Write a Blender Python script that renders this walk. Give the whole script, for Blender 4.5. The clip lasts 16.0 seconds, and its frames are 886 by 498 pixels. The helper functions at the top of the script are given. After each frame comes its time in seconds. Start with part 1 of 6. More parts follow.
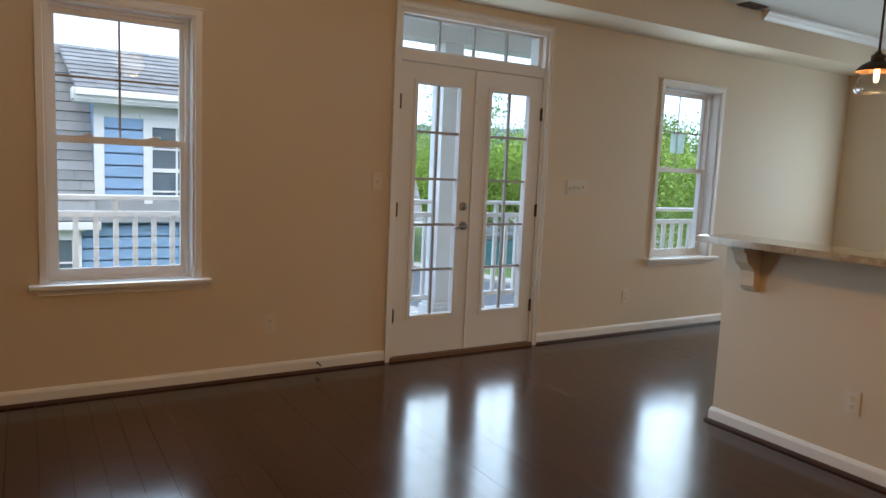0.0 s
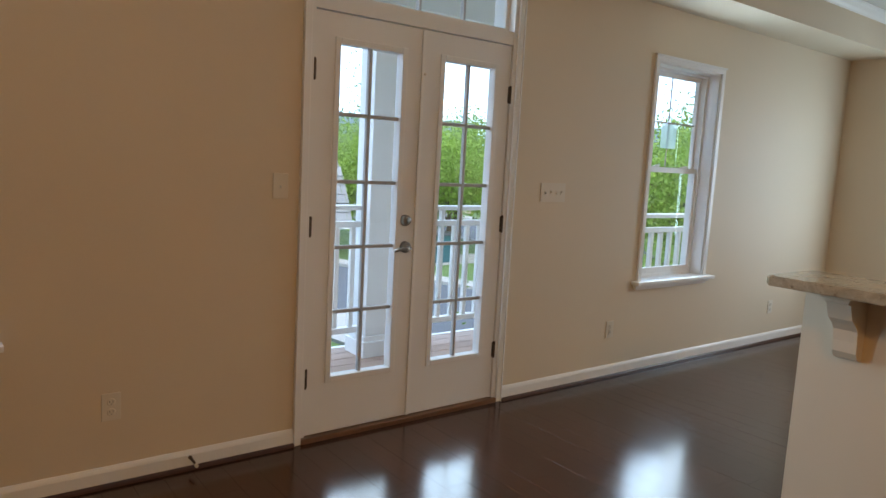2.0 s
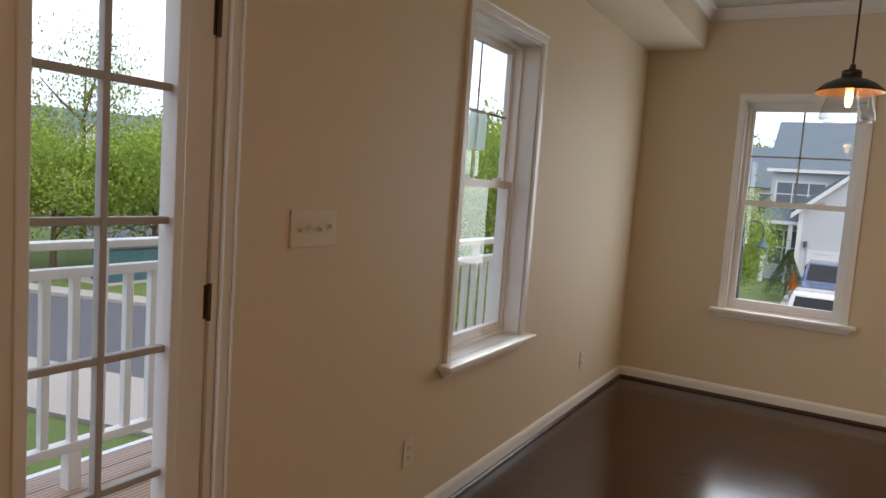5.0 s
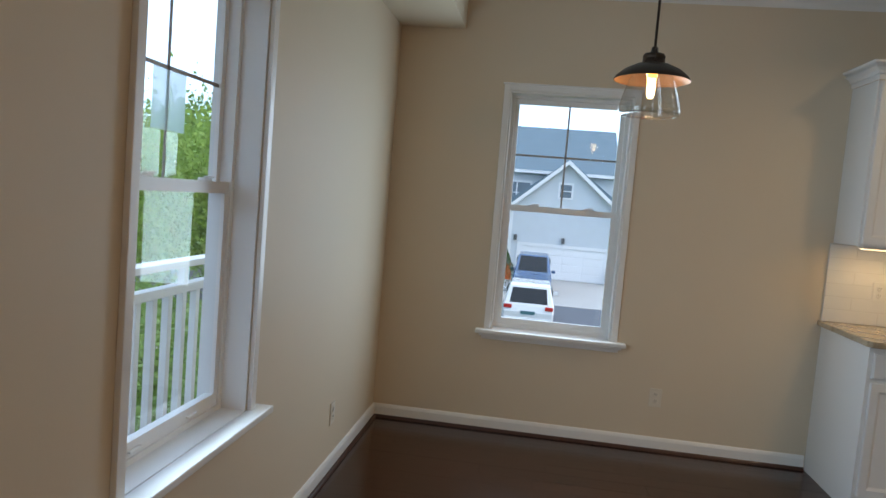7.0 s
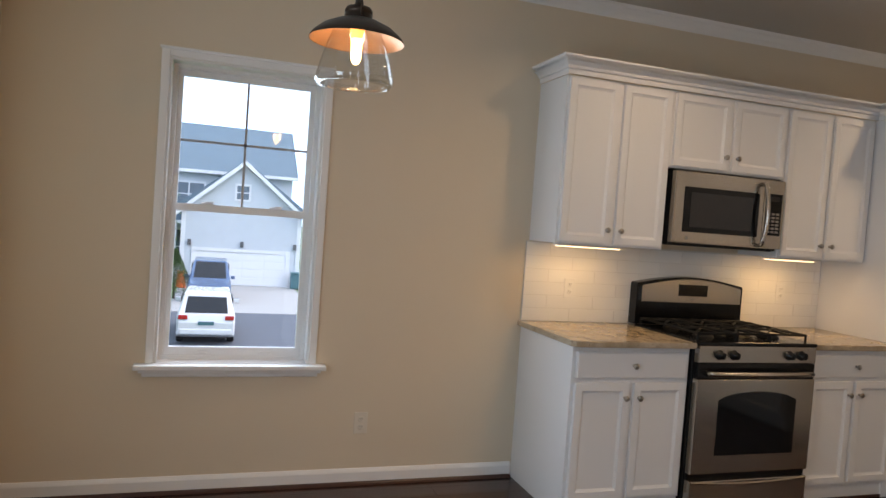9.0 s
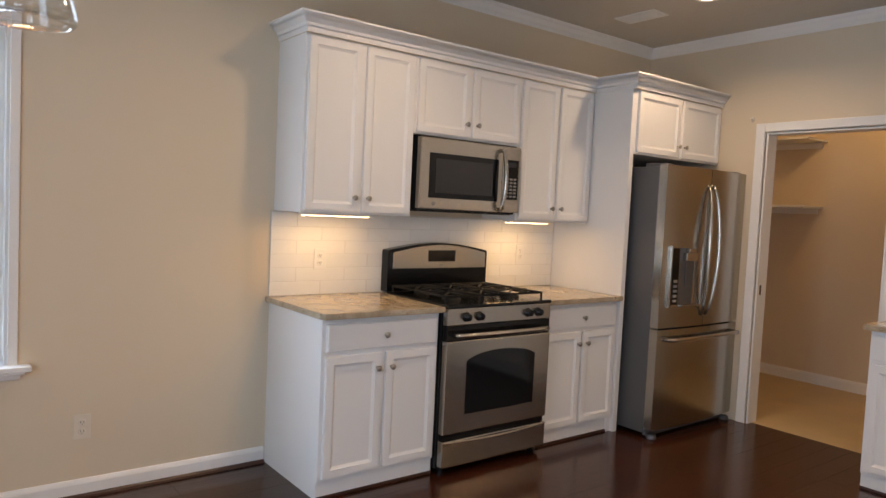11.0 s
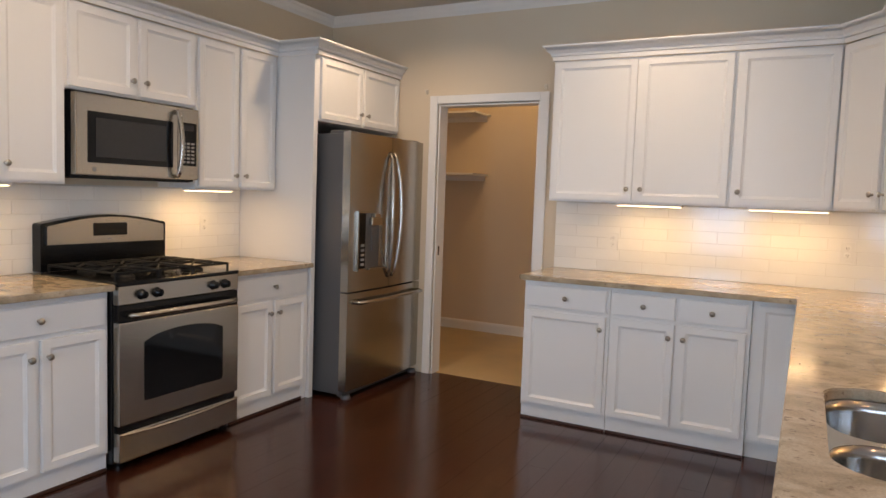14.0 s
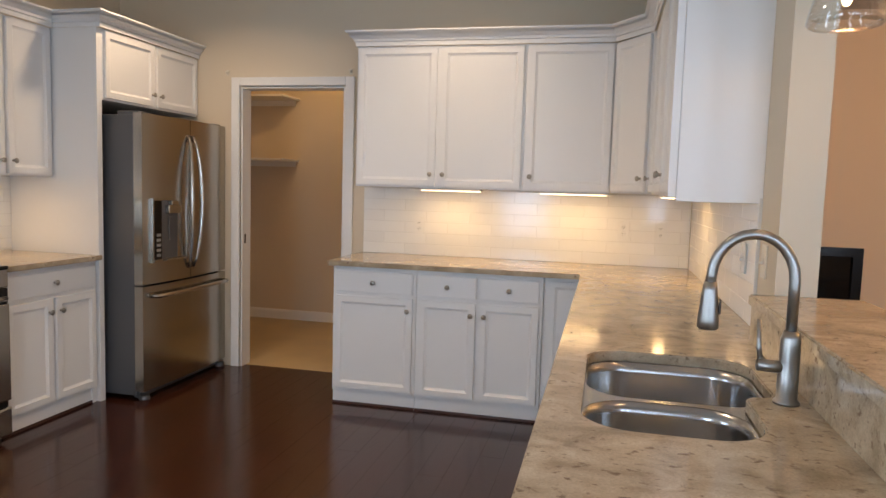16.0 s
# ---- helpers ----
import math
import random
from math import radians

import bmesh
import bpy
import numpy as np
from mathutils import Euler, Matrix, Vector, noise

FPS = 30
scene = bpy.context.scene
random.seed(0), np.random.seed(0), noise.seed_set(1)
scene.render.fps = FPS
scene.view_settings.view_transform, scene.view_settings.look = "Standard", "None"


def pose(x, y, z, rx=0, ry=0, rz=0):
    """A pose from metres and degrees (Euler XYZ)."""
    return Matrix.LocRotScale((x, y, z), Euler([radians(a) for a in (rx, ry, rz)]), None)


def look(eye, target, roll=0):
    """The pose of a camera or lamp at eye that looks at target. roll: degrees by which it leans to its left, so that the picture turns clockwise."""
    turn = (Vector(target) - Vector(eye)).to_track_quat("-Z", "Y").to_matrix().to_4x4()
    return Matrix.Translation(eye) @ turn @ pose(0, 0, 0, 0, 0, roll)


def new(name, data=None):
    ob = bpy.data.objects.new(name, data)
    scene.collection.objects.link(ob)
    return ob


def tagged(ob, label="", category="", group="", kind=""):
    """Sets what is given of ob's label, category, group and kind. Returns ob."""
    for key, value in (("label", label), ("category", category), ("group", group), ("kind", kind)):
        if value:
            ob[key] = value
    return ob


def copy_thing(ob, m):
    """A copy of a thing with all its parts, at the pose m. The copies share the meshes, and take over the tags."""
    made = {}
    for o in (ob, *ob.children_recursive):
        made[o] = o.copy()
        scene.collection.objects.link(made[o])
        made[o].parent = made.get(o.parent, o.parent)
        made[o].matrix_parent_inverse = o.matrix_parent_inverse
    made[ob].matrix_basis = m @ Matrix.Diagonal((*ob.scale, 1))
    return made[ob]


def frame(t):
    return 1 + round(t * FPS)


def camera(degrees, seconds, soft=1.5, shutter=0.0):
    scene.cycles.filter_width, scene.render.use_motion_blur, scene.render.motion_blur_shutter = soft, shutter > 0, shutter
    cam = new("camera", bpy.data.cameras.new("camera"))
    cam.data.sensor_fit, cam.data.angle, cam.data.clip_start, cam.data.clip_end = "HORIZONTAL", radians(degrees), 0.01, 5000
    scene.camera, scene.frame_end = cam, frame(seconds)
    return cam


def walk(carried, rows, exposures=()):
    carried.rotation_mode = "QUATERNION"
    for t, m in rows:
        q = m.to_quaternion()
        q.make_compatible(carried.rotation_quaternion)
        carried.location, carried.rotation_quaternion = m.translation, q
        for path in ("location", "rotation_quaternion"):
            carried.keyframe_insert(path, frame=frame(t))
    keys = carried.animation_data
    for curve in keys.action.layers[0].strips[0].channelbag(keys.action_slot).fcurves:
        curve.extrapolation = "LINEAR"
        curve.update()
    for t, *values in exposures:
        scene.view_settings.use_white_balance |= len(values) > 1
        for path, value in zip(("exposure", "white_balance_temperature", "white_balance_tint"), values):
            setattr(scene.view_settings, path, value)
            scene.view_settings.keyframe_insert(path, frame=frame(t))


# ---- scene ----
cam = camera(65.3, 16.0)
PATH = [
    (0, (0.116, -0.107, 1.378), (1.152, 1.587, 1.14), 2.6),
    (0.5, (0.296, 0.211, 1.422), (1.373, 1.877, 1.167), 2.8),
    (1, (0.44, 0.527, 1.396), (1.548, 2.172, 1.141), 3.0),
    (1.5, (0.597, 0.844, 1.399), (1.757, 2.454, 1.144), 3.1),
    (2, (0.836, 1.132, 1.408), (2.039, 2.71, 1.157), 3.1),
    (2.5, (1.047, 1.442, 1.433), (2.287, 2.988, 1.164), 3.5),
    (3, (1.254, 1.733, 1.386), (2.577, 3.212, 1.14), 3.5),
    (3.5, (1.506, 2.045, 1.413), (2.914, 3.443, 1.158), 3.8),
    (4, (1.755, 2.299, 1.387), (3.251, 3.607, 1.156), 4.0),
    (4.5, (2.02, 2.455, 1.425), (3.643, 3.6, 1.195), 4.5),
    (4.7, (2.118, 2.552, 1.424), (3.788, 3.633, 1.211), 4.3),
    (6.8, (3.194, 3.105, 1.459), (5.152, 3.478, 1.3), 4.8),
    (7, (3.3, 3.139, 1.462), (5.277, 3.404, 1.313), 4.7),
    (7.5, (3.528, 3.167, 1.459), (5.524, 3.196, 1.326), 4.7),
    (8, (3.748, 3.186, 1.451), (5.738, 3.022, 1.339), 4.7),
    (8.5, (3.907, 3.151, 1.457), (5.874, 2.802, 1.355), 4.5),
    (9, (4.022, 3.135, 1.439), (5.918, 2.505, 1.367), 4.1),
    (9.5, (4.098, 3.093, 1.428), (5.916, 2.262, 1.364), 3.9),
    (10, (4.128, 3.063, 1.412), (5.871, 2.082, 1.354), 3.5),
    (10.2, (4.127, 3.041, 1.421), (5.839, 2.01, 1.353), 3.2),
    (12.3, (4.149, 2.901, 1.428), (5.505, 1.436, 1.297), 2.6),
    (12.5, (4.132, 2.896, 1.413), (5.456, 1.401, 1.286), 2.4),
    (13, (4.137, 2.892, 1.407), (5.34, 1.3, 1.27), 2.3),
    (13.5, (4.127, 2.888, 1.398), (5.197, 1.206, 1.253), 2.2),
    (14, (4.116, 2.874, 1.39), (5.043, 1.109, 1.236), 2.0),
    (14.5, (4.09, 2.866, 1.39), (4.881, 1.036, 1.23), 1.9),
    (15, (4.073, 2.865, 1.385), (4.741, 0.988, 1.219), 1.8),
    (15.5, (4.044, 2.854, 1.388), (4.606, 0.942, 1.215), 1.7),
    (16, (4.018, 2.846, 1.385), (4.47, 0.906, 1.209), 1.7),
]
walk(cam, [(t, look(e, a, r)) for t, e, a, r in PATH],
     [(0.0, -0.4, 8600, 15), (1.0, -0.39, 9200, 18), (2.0, -0.25, 8500, 14), (2.6, -0.25, 8100, 9), (3.2, -0.36, 8200, 10), (4.0, -0.7, 9900, 21), (4.5, -0.86, 12000, 28),
      (7.0, -0.74, 8400, 15), (7.5, -0.7, 9000, 19), (8.0, -0.48, 8900, 20), (8.5, -0.44, 8600, 19), (9.5, -0.37, 9300, 26), (10.2, -0.18, 9000, 26), (12.5, 0.14, 8200, 21), (14.0, 0.10, 8200, 22), (16.0, 0.04, 8100, 21)])

# ---- world and large lights ----
world = bpy.data.worlds.new("overcast_sky")
scene.world = world
world.use_nodes = True
wn = world.node_tree.nodes
wl = world.node_tree.links
sky = wn.new("ShaderNodeTexSky")
sky.sky_type = "NISHITA"
sky.sun_disc = False
sky.sun_elevation = radians(48)
sky.sun_rotation = radians(200)
sky.air_density, sky.dust_density, sky.ozone_density = 1.0, 6.0, 1.5
cloud = wn.new("ShaderNodeMix")
cloud.data_type = "RGBA"
cloud.inputs[0].default_value = 0.72
cloud.inputs[7].default_value = (4.8, 8.0, 13.4, 1)
wl.new(sky.outputs[0], cloud.inputs[6])
wl.new(cloud.outputs[2], wn["Background"].inputs[0])
wn["Background"].inputs[1].default_value = 0.50

sun_data = bpy.data.lights.new("sun", "SUN")
sun_data.energy, sun_data.angle, sun_data.color = 0.7, radians(12), (1.0, 0.96, 0.9)
sun = new("sun", sun_data)
sun.matrix_world = look((0, 0, 30), (0 - 14, 8, 0))


def lamp(name, kind, place, watts, colour, size=0.1, aim=None, spread=None):
    data = bpy.data.lights.new(name, kind)
    data.energy, data.color = watts, colour
    if kind == "AREA":
        data.shape, data.size = "DISK", size
        if spread:
            data.spread = radians(spread)
    else:
        data.shadow_soft_size = size
    ob = new(name, data)
    ob.matrix_world = look(place, aim) if aim else Matrix.Translation(place)
    return ob


WARM = (1.0, 0.73, 0.44)
SOFT = (1.0, 0.85, 0.64)
# only the first can is in view; the other three are added as an assumed grid
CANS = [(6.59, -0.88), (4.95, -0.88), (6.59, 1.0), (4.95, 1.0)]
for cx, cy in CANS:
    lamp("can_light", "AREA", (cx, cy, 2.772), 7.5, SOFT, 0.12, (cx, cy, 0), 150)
lamp("living_light", "POINT", (1.2, -0.2, 2.36), 84, (1.0, 0.59, 0.24), 0.12)
lamp("pantry_light", "POINT", (6.55, -2.75, 2.62), 9.5, (1.0, 0.74, 0.40), 0.08)
PENDANTS = [(6.27, 2.732, 1.955, 5), (3.475, 1.65, 1.862, 3), (3.48, 0.97, 1.862, 3)]
for cx, cy, cz, watts in PENDANTS:
    lamp("pendant_light", "POINT", (cx, cy, cz + 0.04), watts, WARM, 0.03)

# daylight standing in each glazed opening
DAY = (0.42, 0.68, 1.0)
for place, turn, wide, tall, watts in (((0.597, 4.085, 1.43), 0, 0.70, 1.40, 40), ((5.213, 4.085, 1.43), 0, 0.70, 1.40, 36), ((7.645, 3.005, 1.43), -90, 0.70, 1.40, 40),
                                       ((2.615, 4.098, 1.12), 0, 0.34, 1.60, 17), ((3.228, 4.098, 1.12), 0, 0.34, 1.60, 17), ((2.912, 4.14, 2.27), 0, 1.10, 0.18, 2)):
    day = bpy.data.lights.new("window_daylight", "AREA")
    day.shape, day.size, day.size_y, day.energy, day.color = "RECTANGLE", wide, tall, watts, DAY
    new("window_daylight", day).matrix_world = pose(*place, -90, 0, turn)


# ---- materials ----
def node_mat(name):
    m = bpy.data.materials.new(name)
    m.use_nodes = True
    return m, m.node_tree.nodes, m.node_tree.links, m.node_tree.nodes["Principled BSDF"]


def paint(name, colour, rough=0.5, scale=6.0, vary=0.06, bump=0.02, fine=180.0, metal=0.0, coat=0.0, per_object=0.0, spec=0.5):
    """A surface of one colour with soft blotches at one scale and a fine relief at another."""
    m, n, l, p = node_mat(name)
    co = n.new("ShaderNodeTexCoord")
    big = n.new("ShaderNodeTexNoise")
    big.inputs["Scale"].default_value, big.inputs["Detail"].default_value = scale, 5
    small = n.new("ShaderNodeTexNoise")
    small.inputs["Scale"].default_value, small.inputs["Detail"].default_value = fine, 2
    l.new(co.outputs["Object"], big.inputs["Vector"])
    l.new(co.outputs["Object"], small.inputs["Vector"])
    ramp = n.new("ShaderNodeMapRange")
    ramp.inputs["To Min"].default_value, ramp.inputs["To Max"].default_value = 1 - vary, 1 + vary
    l.new(big.outputs["Fac"], ramp.inputs["Value"])
    hsv = n.new("ShaderNodeHueSaturation")
    hsv.inputs["Color"].default_value = (*colour, 1)
    if per_object:
        info = n.new("ShaderNodeObjectInfo")
        rnd = n.new("ShaderNodeMapRange")
        rnd.inputs["To Min"].default_value, rnd.inputs["To Max"].default_value = 1 - per_object, 1 + per_object
        l.new(info.outputs["Random"], rnd.inputs["Value"])
        mul = n.new("ShaderNodeMath")
        mul.operation = "MULTIPLY"
        l.new(ramp.outputs[0], mul.inputs[0])
        l.new(rnd.outputs[0], mul.inputs[1])
        l.new(mul.outputs[0], hsv.inputs["Value"])
    else:
        l.new(ramp.outputs[0], hsv.inputs["Value"])
    l.new(hsv.outputs[0], p.inputs["Base Color"])
    rr = n.new("ShaderNodeMapRange")
    rr.inputs["To Min"].default_value, rr.inputs["To Max"].default_value = max(0.03, rough - 0.06), rough + 0.06
    l.new(big.outputs["Fac"], rr.inputs["Value"])
    l.new(rr.outputs[0], p.inputs["Roughness"])
    p.inputs["Metallic"].default_value = metal
    p.inputs["Coat Weight"].default_value = coat
    p.inputs["Specular IOR Level"].default_value = spec
    if bump:
        b = n.new("ShaderNodeBump")
        b.inputs["Strength"].default_value, b.inputs["Distance"].default_value = bump * 10, 0.002
        l.new(small.outputs["Fac"], b.inputs["Height"])
        l.new(b.outputs[0], p.inputs["Normal"])
    return m


def wood_floor(name, island):
    m, n, l, p = node_mat(name)
    co = n.new("ShaderNodeNewGeometry")
    mp = n.new("ShaderNodeMapping")
    mp.inputs["Scale"].default_value = (22, 1.6, 1)
    grain = n.new("ShaderNodeTexNoise")
    grain.inputs["Scale"].default_value, grain.inputs["Detail"].default_value, grain.inputs["Distortion"].default_value = 3.0, 7, 0.8
    l.new(co.outputs["Position"], mp.inputs["Vector"])
    if island:
        src = co.outputs["Random Per Island"]
    else:
        src = n.new("ShaderNodeObjectInfo").outputs["Random"]
    l.new(mp.outputs[0], grain.inputs["Vector"])
    ramp = n.new("ShaderNodeValToRGB")
    ramp.color_ramp.elements[0].color = (0.019, 0.0056, 0.0032, 1)
    ramp.color_ramp.elements[1].color = (0.066, 0.018, 0.0088, 1)
    ramp.color_ramp.elements[0].position, ramp.color_ramp.elements[1].position = 0.3, 0.75
    l.new(grain.outputs["Fac"], ramp.inputs[0])
    val = n.new("ShaderNodeMapRange")
    val.inputs["To Min"].default_value, val.inputs["To Max"].default_value = 0.80, 1.18
    l.new(src, val.inputs["Value"])
    hsv = n.new("ShaderNodeHueSaturation")
    l.new(ramp.outputs[0], hsv.inputs["Color"])
    l.new(val.outputs[0], hsv.inputs["Value"])
    l.new(hsv.outputs[0], p.inputs["Base Color"])
    wide = n.new("ShaderNodeTexNoise")
    wide.inputs["Scale"].default_value, wide.inputs["Detail"].default_value = 2.2, 4
    l.new(co.outputs["Position"], wide.inputs["Vector"])
    rr = n.new("ShaderNodeMapRange")
    rr.inputs["To Min"].default_value, rr.inputs["To Max"].default_value = 0.11, 0.23
    l.new(wide.outputs["Fac"], rr.inputs["Value"])
    l.new(rr.outputs[0], p.inputs["Roughness"])
    p.inputs["Specular IOR Level"].default_value = 0.55
    b = n.new("ShaderNodeBump")
    b.inputs["Strength"].default_value, b.inputs["Distance"].default_value = 0.10, 0.002
    add = n.new("ShaderNodeMath")
    add.operation = "ADD"
    l.new(grain.outputs["Fac"], add.inputs[0])
    l.new(wide.outputs["Fac"], add.inputs[1])
    l.new(add.outputs[0], b.inputs["Height"])
    l.new(b.outputs[0], p.inputs["Normal"])
    return m


def granite(name):
    m, n, l, p = node_mat(name)
    geo = n.new("ShaderNodeNewGeometry")
    mp = n.new("ShaderNodeMapping")
    mp.inputs["Scale"].default_value = (0.75, 1.0, 1.0)
    mp.inputs["Rotation"].default_value = (0, 0, 0.12)
    l.new(geo.outputs["Position"], mp.inputs["Vector"])
    flow = n.new("ShaderNodeTexNoise")
    flow.inputs["Scale"].default_value, flow.inputs["Detail"].default_value, flow.inputs["Distortion"].default_value = 10, 9, 1.0
    l.new(mp.outputs[0], flow.inputs["Vector"])
    ramp = n.new("ShaderNodeValToRGB")
    ramp.color_ramp.elements[0].color = (0.29, 0.22, 0.145, 1)
    ramp.color_ramp.elements[1].color = (0.50, 0.41, 0.30, 1)
    ramp.color_ramp.elements[0].position, ramp.color_ramp.elements[1].position = 0.32, 0.66
    mid = ramp.color_ramp.elements.new(0.5)
    mid.color = (0.41, 0.325, 0.23, 1)
    l.new(flow.outputs["Fac"], ramp.inputs[0])
    speck = n.new("ShaderNodeTexNoise")
    speck.inputs["Scale"].default_value, speck.inputs["Detail"].default_value = 55, 4
    l.new(mp.outputs[0], speck.inputs["Vector"])
    dark = n.new("ShaderNodeValToRGB")
    dark.color_ramp.elements[0].position, dark.color_ramp.elements[1].position = 0.60, 0.70
    dark.color_ramp.elements[0].color, dark.color_ramp.elements[1].color = (0, 0, 0, 1), (1, 1, 1, 1)
    l.new(speck.outputs["Fac"], dark.inputs[0])
    half = n.new("ShaderNodeMath")
    half.operation = "MULTIPLY"
    half.inputs[1].default_value = 0.72
    l.new(dark.outputs[0], half.inputs[0])
    mix = n.new("ShaderNodeMix")
    mix.data_type = "RGBA"
    mix.inputs[7].default_value = (0.13, 0.075, 0.045, 1)
    l.new(half.outputs[0], mix.inputs[0])
    l.new(ramp.outputs[0], mix.inputs[6])
    grit = n.new("ShaderNodeTexVoronoi")
    grit.inputs["Scale"].default_value = 240
    l.new(geo.outputs["Position"], grit.inputs["Vector"])
    gr = n.new("ShaderNodeMapRange")
    gr.inputs["To Min"].default_value, gr.inputs["To Max"].default_value = 0.86, 1.1
    l.new(grit.outputs["Color"], gr.inputs["Value"])
    hsv = n.new("ShaderNodeHueSaturation")
    l.new(mix.outputs[2], hsv.inputs["Color"])
    l.new(gr.outputs[0], hsv.inputs["Value"])
    l.new(hsv.outputs[0], p.inputs["Base Color"])
    p.inputs["Roughness"].default_value = 0.13
    return m


def brushed(name, colour=(0.47, 0.435, 0.39), rough=0.24, along=(90, 2, 2)):
    m, n, l, p = node_mat(name)
    co = n.new("ShaderNodeTexCoord")
    mp = n.new("ShaderNodeMapping")
    mp.inputs["Scale"].default_value = along
    ns = n.new("ShaderNodeTexNoise")
    ns.inputs["Scale"].default_value, ns.inputs["Detail"].default_value = 9, 4
    l.new(co.outputs["Object"], mp.inputs["Vector"])
    l.new(mp.outputs[0], ns.inputs["Vector"])
    rr = n.new("ShaderNodeMapRange")
    rr.inputs["To Min"].default_value, rr.inputs["To Max"].default_value = rough - 0.03, rough + 0.04
    l.new(ns.outputs["Fac"], rr.inputs["Value"])
    l.new(rr.outputs[0], p.inputs["Roughness"])
    p.inputs["Base Color"].default_value = (*colour, 1)
    p.inputs["Metallic"].default_value = 1.0
    p.inputs["Anisotropic"].default_value = 0.4
    b = n.new("ShaderNodeBump")
    b.inputs["Strength"].default_value, b.inputs["Distance"].default_value = 0.015, 0.001
    l.new(ns.outputs["Fac"], b.inputs["Height"])
    l.new(b.outputs[0], p.inputs["Normal"])
    return m


def glass_mat(name, tint=(0.94, 0.98, 0.99), rough=0.0, mirror=0.05, edge=4.0):
    m, n, l, p = node_mat(name)
    tr = n.new("ShaderNodeBsdfTransparent")
    tr.inputs[0].default_value = (*tint, 1)
    gl = n.new("ShaderNodeBsdfGlossy")
    gl.inputs["Roughness"].default_value = rough
    lw = n.new("ShaderNodeLayerWeight")
    pw = n.new("ShaderNodeMath")
    pw.operation = "POWER"
    pw.inputs[1].default_value = edge
    fr = n.new("ShaderNodeMath")
    fr.operation = "MULTIPLY_ADD"
    fr.inputs[1].default_value, fr.inputs[2].default_value = 0.55, mirror
    l.new(lw.outputs["Facing"], pw.inputs[0])
    l.new(pw.outputs[0], fr.inputs[0])
    mx = n.new("ShaderNodeMixShader")
    l.new(fr.outputs[0], mx.inputs[0])
    l.new(tr.outputs[0], mx.inputs[1])
    l.new(gl.outputs[0], mx.inputs[2])
    l.new(mx.outputs[0], n["Material Output"].inputs[0])
    return m


def glow(name, colour, strength):
    m, n, l, p = node_mat(name)
    p.inputs["Base Color"].default_value = (*colour, 1)
    p.inputs["Emission Color"].default_value = (*colour, 1)
    p.inputs["Emission Strength"].default_value = strength
    return m


def grooved(name, colour, rough):
    """Composite boards with fine ridges along their length, each board of its own tone."""
    m, n, l, p = node_mat(name)
    geo = n.new("ShaderNodeNewGeometry")
    wave = n.new("ShaderNodeTexWave")
    wave.wave_type, wave.bands_direction = "BANDS", "Y"
    wave.inputs["Scale"].default_value, wave.inputs["Distortion"].default_value = 11.0, 0.15
    l.new(geo.outputs["Position"], wave.inputs["Vector"])
    stain = n.new("ShaderNodeTexNoise")
    stain.inputs["Scale"].default_value, stain.inputs["Detail"].default_value = 5.0, 5
    mp = n.new("ShaderNodeMapping")
    mp.inputs["Scale"].default_value = (0.35, 3.0, 1.0)
    l.new(geo.outputs["Position"], mp.inputs["Vector"])
    l.new(mp.outputs[0], stain.inputs["Vector"])
    tone = n.new("ShaderNodeMapRange")
    tone.inputs["To Min"].default_value, tone.inputs["To Max"].default_value = 0.72, 1.2
    l.new(stain.outputs["Fac"], tone.inputs["Value"])
    groove = n.new("ShaderNodeMapRange")
    groove.inputs["To Min"].default_value, groove.inputs["To Max"].default_value = 0.62, 1.05
    l.new(wave.outputs["Fac"], groove.inputs["Value"])
    own = n.new("ShaderNodeMapRange")
    own.inputs["To Min"].default_value, own.inputs["To Max"].default_value = 0.88, 1.12
    l.new(n.new("ShaderNodeObjectInfo").outputs["Random"], own.inputs["Value"])
    a_ = n.new("ShaderNodeMath")
    a_.operation = "MULTIPLY"
    l.new(tone.outputs[0], a_.inputs[0])
    l.new(groove.outputs[0], a_.inputs[1])
    b_ = n.new("ShaderNodeMath")
    b_.operation = "MULTIPLY"
    l.new(a_.outputs[0], b_.inputs[0])
    l.new(own.outputs[0], b_.inputs[1])
    hsv = n.new("ShaderNodeHueSaturation")
    hsv.inputs["Color"].default_value = (*colour, 1)
    l.new(b_.outputs[0], hsv.inputs["Value"])
    l.new(hsv.outputs[0], p.inputs["Base Color"])
    p.inputs["Roughness"].default_value = rough
    bump = n.new("ShaderNodeBump")
    bump.inputs["Strength"].default_value, bump.inputs["Distance"].default_value = 0.5, 0.003
    l.new(wave.outputs["Fac"], bump.inputs["Height"])
    l.new(bump.outputs[0], p.inputs["Normal"])
    return m


